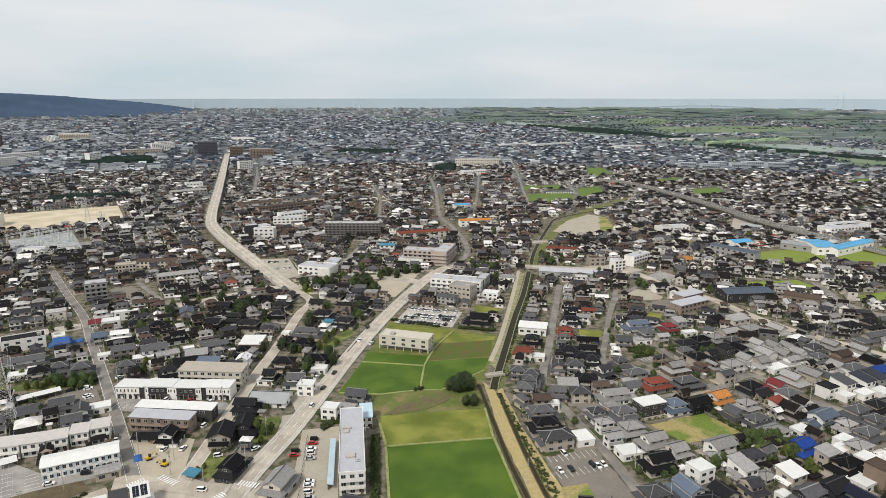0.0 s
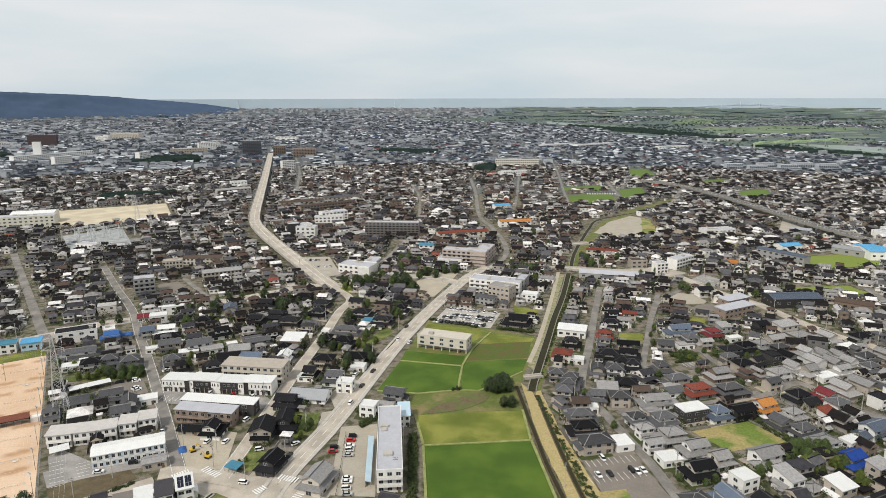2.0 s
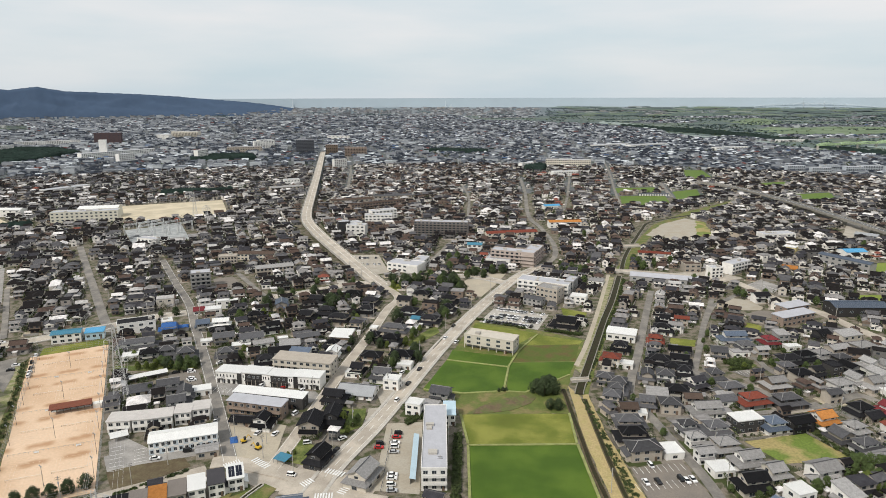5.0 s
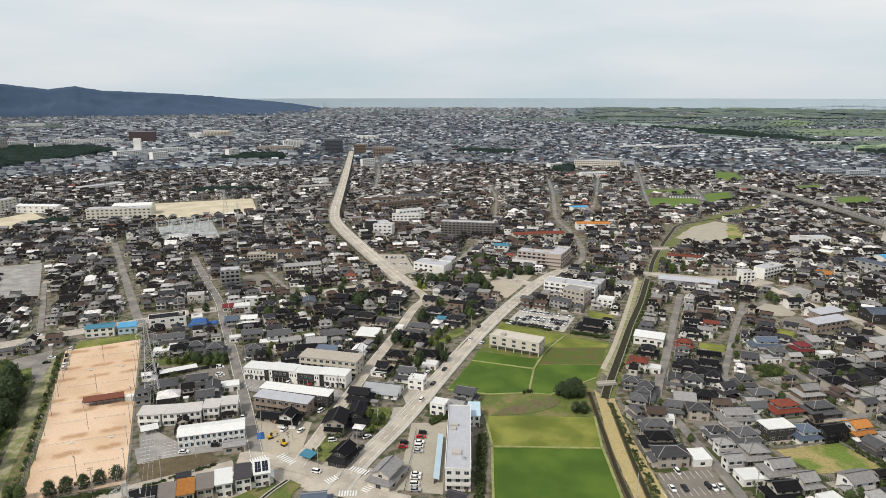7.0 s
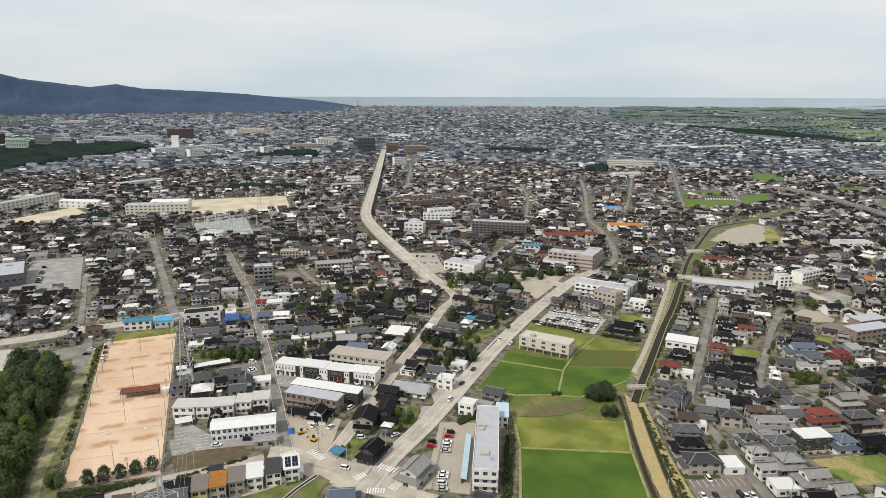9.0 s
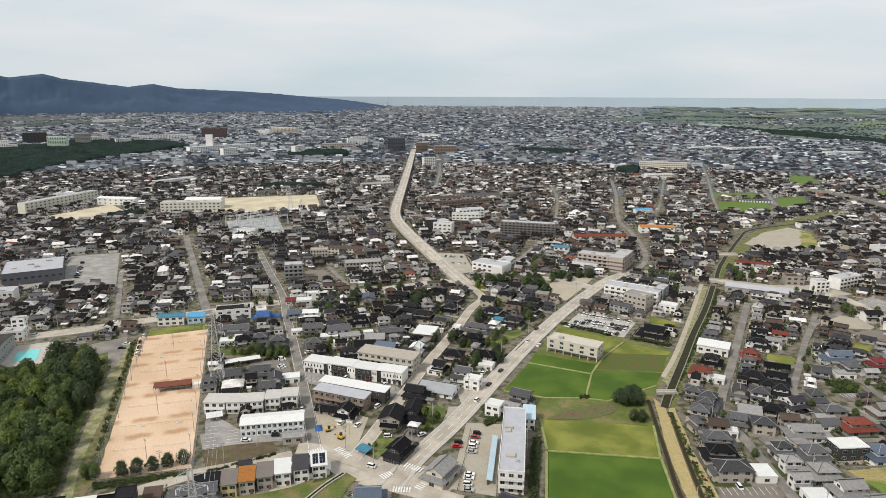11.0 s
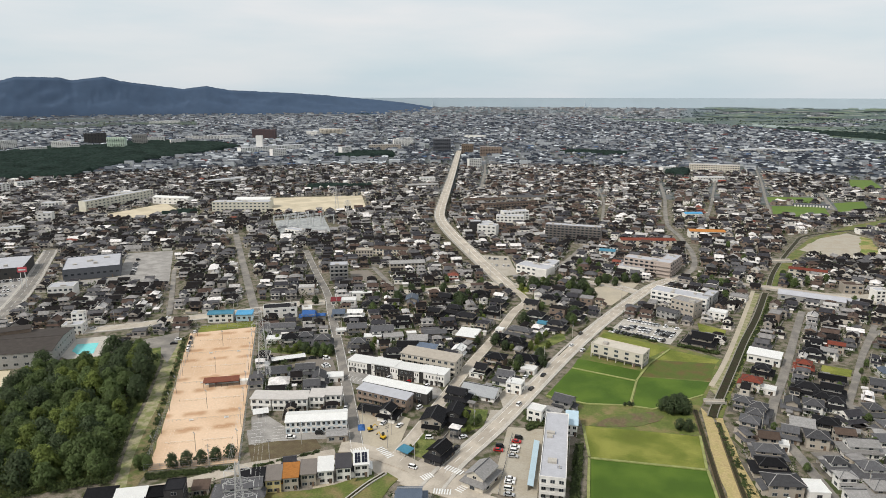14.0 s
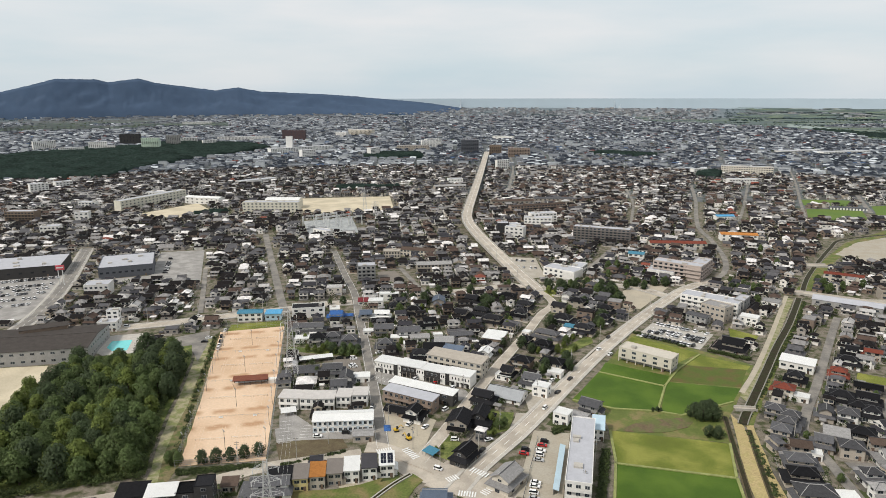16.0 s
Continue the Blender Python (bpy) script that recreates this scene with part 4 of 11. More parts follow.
road("side_road", [(65.3, 288.3), (76.2, 291.8), (89.6, 294.2), (102.6, 298.3), (115.8, 302.7), (130.6, 308.6), (141.9, 314.8)], 3.4, "narrow grey asphalt town road", material="old asphalt")
road("side_road", [(-81.9, 646.4), (-87, 591.7), (-95.3, 545.1), (-102.7, 506.6)], 5, "narrow grey asphalt town road", material="old asphalt")
road("side_road", [(203.2, 982.1), (216.7, 1149.8)], 6, "narrow grey asphalt town road", material="old asphalt")
road("side_road", [(300.9, 506.7), (293.1, 448.4), (304.5, 423.7)], 6, "narrow grey asphalt town road", material="old asphalt")

# front yards along the road east of the terrace stay open
claim_line([(-94, 300), (-93, 380), (-92.5, 430), (-91, 460)], 9)


def watercourse(pts, width, label, wall=0.7, lining="old concrete"):
    """A canal in a concrete trough: dark water below low walls with pale copings."""
    line = smooth(pts)
    claim_line(line, width + 5)
    z = LEVEL[0] + 0.06
    tagged(strip("water", "dark water", line, width / 2, -0.1, z + 0.02), label, "canal", kind="structure")
    nn = sides(line)
    for sg in (1, -1):
        edge = [p + q * sg * (width / 2 + 0.25) for p, q in zip(line, nn)]
        tagged(strip("canal_wall", lining, edge, 0.25, -0.1, wall), "weathered concrete canal wall" if lining != "tilled soil" else "dark earth side of the ditch", "wall", kind="structure")


watercourse([(73.7, 537.8), (61.1, 473), (49.7, 423.7), (40.9, 381.2), (33.5, 345.9), (27.9, 319.5), (26.2, 309.3)], 3.7, "dark still water in a straight canal", 0.7)
watercourse([(18.7, 314.7), (21.5, 290.6), (24.5, 266), (27.3, 242.8), (30.8, 222.8), (32.7, 212.2)], 1.6, "dark still water in a straight canal", 0.3, "tilled soil")
watercourse([(28.8, 304.8), (30.3, 287.7), (32.4, 268.6), (34.7, 249.4), (37.3, 230.4), (40.1, 212.8)], 1.4, "dark still water in a straight canal", 0.3, "tilled soil")
watercourse([(-108.6, 190), (-105.2, 204), (-101.6, 213.6)], 1.1, "dark water in a concrete ditch beside the grass", 0.6, "pale concrete")
watercourse([(-51.9, 403.1), (-45.4, 418.1)], 1.2, "dark still water in a straight canal", 0.3, "tilled soil")
watercourse([(-56.9, 359.2), (-52.5, 381)], 1.2, "dark still water in a straight canal", 0.3, "tilled soil")
watercourse([(-62.2, 343.3), (-60.1, 354.1)], 1.2, "dark still water in a straight canal", 0.3, "tilled soil")
watercourse([(76.5, 545.2), (82, 580), (90.5, 620), (107.2, 682.8), (122.7, 737.2), (136.5, 778.5), (167.9, 812.3), (216.6, 858), (281.4, 954.2)], 3.2, "dark still water in a straight canal", 0.3)


def viaduct(pts, width, label, surface="asphalt"):
    """A raised road: deck, parapets, lane lines, piers where it is high."""
    line = smooth(pts, 8)
    claim_line(line, width + 3)
    root = tagged(new("elevated_road"), label, "elevated road", kind="structure")
    strip("deck", surface, line, width / 2, -1.3, 0.0, root)
    nn = [Vector((q.x, q.y, 0)) for q in sides(line)]
    for sg in (1, -1):
        edge = [p + q * sg * (width / 2 + 0.2) for p, q in zip(line, nn)]
        strip("parapet", "pale concrete" if surface == "asphalt" else "old concrete", edge, 0.22, -1.5, 0.95, root)
        lane = [p + q * sg * (width / 2 - 0.9) + Vector((0, 0, 0.012)) for p, q in zip(line, nn)]
        strip("edge_line", "road paint", lane, 0.14, 0.0, 0.01, root)
    mid = [p + Vector((0, 0, 0.012)) for p in line]
    strip("centre_line", "road paint", mid, 0.16, 0.0, 0.01, root)
    d = 0.0
    for a, b, q in zip(line, line[1:], nn):
        d += (b - a).length
        if d > 28:
            d = 0.0
            if a.z > 2.5:
                s = Shape()
                s.tube((a.x, a.y, -0.5), (a.x, a.y, a.z - 2.1), 1.0, 1.0, 10)
                cap = [a + q * k for k in (-width * 0.42, width * 0.42)]
                s.beam((cap[0].x, cap[0].y, a.z - 1.75), (cap[1].x, cap[1].y, a.z - 1.75), 0.6)
                link("pier", s.mesh("pier", "pale concrete"), root)
            if a.z > 1.2:
                s = Shape()
                s.box(-0.2, -0.2, 0, 0.2, 0.2, 0.3)
                s.tube((0, 0, 0.2), (0, 0, 8.2), 0.10, 0.07, 6)
                s.beam((0, 0, 8.1), (1.6, 0, 8.4), 0.06)
                s.box(1.3, -0.16, 8.3, 2.2, 0.16, 8.48)
                at = a + q * (width / 2 + 0.2)
                ob = link("street_lamp", s.mesh("street lamp", "steel"), None, None, pose(at.x, at.y, at.z + 0.95, 0, 0, math.degrees(math.atan2(-q.y, -q.x))))
                tagged(ob, "grey steel street lamp on the parapet of the elevated road", "street lamp", "lamps along the elevated road")
    return root


viaduct([(-117.5, 486.7, 0.3), (-129.2, 502.5, 1.2), (-151.1, 534.1, 3), (-185.4, 584.8, 5.5), (-223.2, 644.4, 7.5), (-256.2, 706.8, 8), (-278.7, 769.8, 8), (-318.4, 902.4, 8), (-400, 1174.9, 7), (-545.4, 1652.2, 4)], 12, "long elevated concrete road bending through the town")
viaduct([(267.3, 1110.6, 7), (310.9, 1059.5, 7), (341.3, 935.7, 7), (360.1, 807.3, 7), (375.5, 710.6, 6), (401.4, 647.1, 4), (424.2, 594.8, 2)], 10.5, "elevated concrete highway crossing the eastern quarter", "dark asphalt")

# ---------------------------------------------------------------- builders


def window_mesh(w, h, frame="window frame"):
    def make():
        s = Shape()
        s.box(-w / 2, -0.05, -h / 2, w / 2, 0.03, h / 2, 0)
        n = 2 if w > 1.2 else 1
        for k in range(n):
            x0 = -w / 2 + 0.08 + k * (w - 0.08) / n
            s.box(x0, -0.075, -h / 2 + 0.08, x0 + (w - 0.08) / n - 0.08, -0.04, h / 2 - 0.08, 1)
        return s.mesh("window", frame, "window glass")
    return cached(("win", w, h, frame), make)


def door_mesh():
    def make():
        s = Shape()
        s.box(-0.55, -0.06, 0, 0.55, 0.02, 2.1)
        s.box(-0.42, -0.09, 0.15, 0.42, -0.05, 1.95)
        s.box(0.32, -0.14, 0.95, 0.38, -0.09, 1.1)
        return s.mesh("door", "door")
    return cached("door", make)


def wall_box(w, d, z0, z1):
    s = Shape()
    s.box(-w / 2, -d / 2, z0, w / 2, d / 2, z1)
    return s


def gable(s, w, d, z, rise, over=0.75, thick=0.18, caps=None):
    """Two slopes, ridge along x, with eaves and verges."""
    W, D = w / 2 + over, d / 2 + over
    e = z - rise * over / (d / 2)
    r = z + rise
    for sg in (-1, 1):
        lo = [(-W, sg * D, e), (W, sg * D, e), (W, 0, r), (-W, 0, r)]
        pts = lo + [(x, y, q - thick) for x, y, q in lo]
        f = [(0, 1, 2, 3), (7, 6, 5, 4), (0, 4, 5, 1), (1, 5, 6, 2), (3, 7, 4, 0)]
        s.solid(pts, f if sg < 0 else [q[::-1] for q in f])
    if caps is not None:
        caps.box(-W - 0.02, -0.17, r - 0.1, W + 0.02, 0.17, r + 0.16)
        for sg in (-1, 1):
            s.beam((-W, sg * (D + 0.05), e - 0.08), (W, sg * (D + 0.05), e - 0.08), 0.07)
    else:
        s.box(-W - 0.02, -0.16, r - 0.1, W + 0.02, 0.16, r + 0.14)


def hip(s, w, d, z, rise, over=0.75, thick=0.18, caps=None):
    """Four slopes over a ridge along x."""
    W, D = w / 2 + over, d / 2 + over
    k = max(W - D, 0.15)
    e, r = z - rise * over / (d / 2), z + rise
    p = [(-W, -D, e), (W, -D, e), (W, D, e), (-W, D, e), (-k, 0, r), (k, 0, r)]
    p += [(x, y, q - thick) for x, y, q in p[:4]]
    s.solid(p, [(0, 1, 5, 4), (1, 2, 5), (2, 3, 4, 5), (3, 0, 4), (0, 6, 7, 1), (1, 7, 8, 2), (2, 8, 9, 3), (3, 9, 6, 0), (9, 8, 7, 6)])
    s = s if caps is None else caps
    s.box(-k, -0.15, r - 0.1, k, 0.15, r + 0.14)
    for cx, cy in ((-W, -D), (W, -D), (W, D), (-W, D)):
        s.beam((cx * 0.99, cy * 0.99, e + 0.03), (math.copysign(k, cx), 0, r + 0.02), 0.1)


def skirt(s, w, d, w2, d2, z, rise=0.75, over=0.8, ox=0.0, oy=0.0):
    """The lean-to roof round a storey that is set back."""
    W, D = w / 2 + over, d / 2 + over
    a = [(-W, -D, z - 0.2), (W, -D, z - 0.2), (W, D, z - 0.2), (-W, D, z - 0.2)]
    b = [(ox - w2 / 2 + 0.03, oy - d2 / 2 + 0.03, z + rise), (ox + w2 / 2 - 0.03, oy - d2 / 2 + 0.03, z + rise), (ox + w2 / 2 - 0.03, oy + d2 / 2 - 0.03, z + rise), (ox - w2 / 2 + 0.03, oy + d2 / 2 - 0.03, z + rise)]
    c = [(x, y, q - 0.16) for x, y, q in a]
    s.solid(a + b + c, [(0, 1, 5, 4), (1, 2, 6, 5), (2, 3, 7, 6), (3, 0, 4, 7), (0, 8, 9, 1), (1, 9, 10, 2), (2, 10, 11, 3), (3, 11, 8, 0), (11, 10, 9, 8)])


def put_windows(root, w, d, z, rng, count, sill=0.0, wide=1.7, high=1.15, faces="frlb", oy=0.0, ox=0.0):
    """Windows round a storey, each a part of its own."""
    for f in faces:
        n = count if f in "fb" else max(count - 1, 1)
        span = w if f in "fb" else d
        n = max(min(n, int(span / (wide + 0.5))), 0)
        for k in range(n):
            u = -span / 2 + span * (k + 0.5) / n + rng.uniform(-0.25, 0.25)
            if f == "f":
                m = pose(ox + u, oy - d / 2, z)
            elif f == "b":
                m = pose(ox + u, oy + d / 2, z, 0, 0, 180)
            elif f == "r":
                m = pose(ox + w / 2, oy + u, z, 0, 0, 90)
            else:
                m = pose(ox - w / 2, oy + u, z, 0, 0, -90)
            link("window", window_mesh(wide, high), root, None, m)


HOUSE_NO = [0]
CAP_OF = {"dark tile": "grey tile", "grey tile": "pale tile", "pale tile": "grey tile", "white metal": "grey metal", "slate blue metal": "grey metal"}
PLOTS = []
ROOF_WORDS = {"dark tile": "black-tiled", "grey tile": "grey-tiled", "pale tile": "pale grey-tiled", "brown tile": "brown-tiled", "red tile": "red-tiled", "maroon tile": "maroon-tiled", "orange tile": "orange-tiled", "blue tile": "blue-tiled", "white metal": "white sheet-metal", "grey metal": "grey sheet-metal", "slate blue metal": "slate-blue metal", "solar panel": "solar-panelled", "teal metal": "teal metal", "slate metal": "dark slate metal", "taupe metal": "taupe-grey metal", "bright blue metal": "bright blue metal"}
WALL_WORDS = {"white wall": "white", "cream wall": "cream", "beige wall": "beige", "grey wall": "grey", "brown wall": "brown", "dark wall": "dark", "yellow wall": "yellow", "pink wall": "pink"}


def house(x, y, w, d, rot, roof, wall, form="hip", floors=2, claim=True):
    """A detached house. form: hip, gable, skirt (upper storey set back over a lean-to roof), box (flat), mono (one slope)."""
    HOUSE_NO[0] += 1
    rng = random.Random(HOUSE_NO[0])
    if d > w and form != "mono":
        w, d, rot = d, w, rot + 90
    lean = form == "gable"
    if form in ("hip", "gable") and floors > 1 and d > 7.5 and rng.random() < 0.65:
        form = "skirt"
        w, d = w * 0.94, d * 0.98
    elif form != "skirt" or rng.random() < 0.5:
        lean = rng.random() < 0.5
    if floors > 1 and form != "skirt":
        w, d = w * 0.82, d * 0.84
    if claim:
        claim_polygon(rect(x, y, w, d, rot), 0.8)
    PLOTS.append((x, y, w, d, rot))
    root = new("house")
    root.matrix_basis = pose(x, y, 0, 0, 0, rot)
    storeys = "two-storey" if floors > 1 else "single-storey"
    tagged(root, f"{storeys} {WALL_WORDS[wall]} house with a {ROOF_WORDS[roof]} roof", "house", "detached houses of the town")
    hs = 2.9
    glazed = "frl" if math.hypot(x, y) < 330 else "f"
    if form == "skirt" and floors > 1:
        w2, d2 = w * rng.uniform(0.62, 0.8), d * rng.uniform(0.62, 0.78)
        ox, oy = rng.uniform(-1, 1) * (w - w2) * 0.35, rng.uniform(-0.4, 1) * (d - d2) * 0.35
        link("wall", wall_box(w, d, 0, hs).mesh("wall", wall), root)
        s = Shape()
        s.box(ox - w2 / 2, oy - d2 / 2, hs - 0.1, ox + w2 / 2, oy + d2 / 2, 2 * hs)
        link("upper_wall", s.mesh("upper wall", wall), root)
        s = Shape()
        skirt(s, w, d, w2, d2, hs, 0.9, 0.8, ox, oy)
        link("lower_roof", s.mesh("lower roof", roof), root)
        s = Shape()
        caps = Shape()
        if not lean:
            hip(s, w2, d2, 2 * hs, d2 * 0.26, 0.75, caps=caps)
        else:
            gable(s, w2, d2, 2 * hs, d2 * 0.26, 0.75, caps=caps)
            g = Shape()
            g.solid([(a, b, e) for a in (-w2 / 2, w2 / 2) for b, e in ((-d2 / 2, 2 * hs - 0.25), (d2 / 2, 2 * hs - 0.25), (0, 2 * hs + d2 * 0.26 - 0.25))],
                    [(0, 2, 1), (3, 4, 5), (0, 1, 4, 3), (1, 2, 5, 4), (2, 0, 3, 5)])
            link("gable_wall", g.mesh("gable wall", wall), root, None, pose(ox, oy, 0))
        link("roof", s.mesh("roof", roof), root, None, pose(ox, oy, 0))
        link("ridge", caps.mesh("ridge", CAP_OF.get(roof, "grey tile")), root, None, pose(ox, oy, 0))
        put_windows(root, w, d, 1.3, rng, 2, wide=2.3, high=1.8, faces=glazed)
        put_windows(root, w2, d2, hs + 1.75, rng, 2, faces=glazed, ox=ox, oy=oy)
    else:
        h = hs * floors
        s = wall_box(w, d, 0, h)
        rise = d * 0.22
        if form == "gable":
            for sx in (-1, 1):
                X = sx * w / 2
                q = [(X, -d / 2, h), (X, d / 2, h), (X, 0, h + rise)]
                s.face(q if sx > 0 else q[::-1])
        elif form == "mono":
            lift = d * 0.17
            p = [(-w / 2, -d / 2, h), (w / 2, -d / 2, h), (w / 2, d / 2, h), (-w / 2, d / 2, h), (w / 2, d / 2, h + lift), (-w / 2, d / 2, h + lift)]
            s.solid(p, [(1, 2, 4), (3, 0, 5), (2, 3, 5, 4)])
        link("wall", s.mesh("wall", wall), root)
        s = Shape()
        caps = Shape()
        if form == "gable":
            gable(s, w, d, h, rise, caps=caps)
        elif form == "mono":
            lift = d * 0.17
            o = 0.45
            k = lift / d
            top = [(-w / 2 - o, -d / 2 - o, h - o * k + 0.2), (w / 2 + o, -d / 2 - o, h - o * k + 0.2), (w / 2 + o, d / 2 + o, h + lift + o * k + 0.2), (-w / 2 - o, d / 2 + o, h + lift + o * k + 0.2)]
            s.solid(top + [(a, b, c - 0.2) for a, b, c in top], [(0, 1, 2, 3), (7, 6, 5, 4), (0, 4, 5, 1), (1, 5, 6, 2), (2, 6, 7, 3), (3, 7, 4, 0)])
        elif form == "box":
            s.box(-w / 2 - 0.1, -d / 2 - 0.1, h, w / 2 + 0.1, d / 2 + 0.1, h + 0.15)
            for a in ((-w / 2 - 0.1, -d / 2 - 0.1, w / 2 + 0.1, -d / 2 + 0.1), (-w / 2 - 0.1, d / 2 - 0.1, w / 2 + 0.1, d / 2 + 0.1), (-w / 2 - 0.1, -d / 2 + 0.1, -w / 2 + 0.1, d / 2 - 0.1), (w / 2 - 0.1, -d / 2 + 0.1, w / 2 + 0.1, d / 2 - 0.1)):
                s.box(a[0], a[1], h + 0.15, a[2], a[3], h + 0.45)
        else:
            hip(s, w, d, h, rise, caps=caps)
        link("roof", s.mesh("roof", roof), root)
        if caps.f:
            link("ridge", caps.mesh("ridge", CAP_OF.get(roof, "grey tile")), root)
        for f in range(floors):
            put_windows(root, w, d, 1.45 + hs * f, rng, 2 + (w > 11), wide=2.0, high=1.35, faces=glazed)
        if floors > 1 and form in ("hip", "gable") and rng.random() < 0.3:
            s = Shape()
            s.box(-w * 0.4, -d / 2 - 1.1, hs - 0.1, w * 0.15, -d / 2, hs + 0.05)
            s.box(-w * 0.4, -d / 2 - 1.1, hs + 0.05, w * 0.15, -d / 2 - 1.02, hs + 1.0)
            link("balcony", s.mesh("balcony", "pale concrete"), root)
    if floors > 1 and form in ("hip", "gable", "mono"):
        # a lower wing with a lean-to roof, and often a tiled apron over the ground floor
        side = rng.choice((-1, 1))
        aw, ad = rng.uniform(1.2, 2.0), d * rng.uniform(0.5, 0.85)
        s = Shape()
        x0, x1 = sorted((side * (w / 2 - 0.02), side * (w / 2 + aw)))
        s.box(x0, -ad / 2, 0, x1, ad / 2, 2.6)
        link("wing_wall", s.mesh("wing wall", wall), root)
        s = Shape()
        xi, xo = side * w / 2, side * (w / 2 + aw + 0.4)
        top = [(xi, -ad / 2 - 0.4, 3.5), (xo, -ad / 2 - 0.4, 2.65), (xo, ad / 2 + 0.4, 2.65), (xi, ad / 2 + 0.4, 3.5)]
        f = [(0, 1, 2, 3), (7, 6, 5, 4), (0, 4, 5, 1), (1, 5, 6, 2), (2, 6, 7, 3), (3, 7, 4, 0)]
        s.solid(top + [(a, b, e - 0.15) for a, b, e in top], f if side > 0 else [q[::-1] for q in f])
        link("wing_roof", s.mesh("wing roof", roof), root)
        if form != "mono" and rng.random() < 0.7:
            s = Shape()
            a, b = -w / 2 - 0.3, w / 2 * rng.uniform(0.3, 1.0)
            top = [(a, -d / 2 - 1.3, 2.75), (b, -d / 2 - 1.3, 2.75), (b, -d / 2, 3.35), (a, -d / 2, 3.35)]
            s.solid(top + [(p, q, e - 0.13) for p, q, e in top], f)
            link("apron_roof", s.mesh("apron roof", roof), root)
    link("door", door_mesh(), root, None, pose(w * 0.3, -d / 2, 0.1))
    return root


def solar_roof(root, w, d):
    """Two dark panel fields in pale frames on a one-slope roof of that width and depth."""
    k = 0.17
    for u in (-0.23, 0.25):
        for i in range(2):
            for j in range(3):
                s = Shape()
                x0, y0 = (u - 0.2) * w + i * 0.2 * w, -d * 0.38 + j * d * 0.25
                z0, z1 = [2.9 * 2 + (y + d / 2) * k + 0.27 for y in (y0, y0 + d * 0.235)]
                q = [(x0, y0, z0), (x0 + 0.185 * w, y0, z0), (x0 + 0.185 * w, y0 + d * 0.235, z1), (x0, y0 + d * 0.235, z1)]
                s.solid(q + [(a, b, c - 0.06) for a, b, c in q], [(0, 1, 2, 3), (0, 4, 5, 1), (1, 5, 6, 2), (2, 6, 7, 3), (3, 7, 4, 0)])
                link("solar_panel", s.mesh("solar panel", "solar panel"), root)
    return root


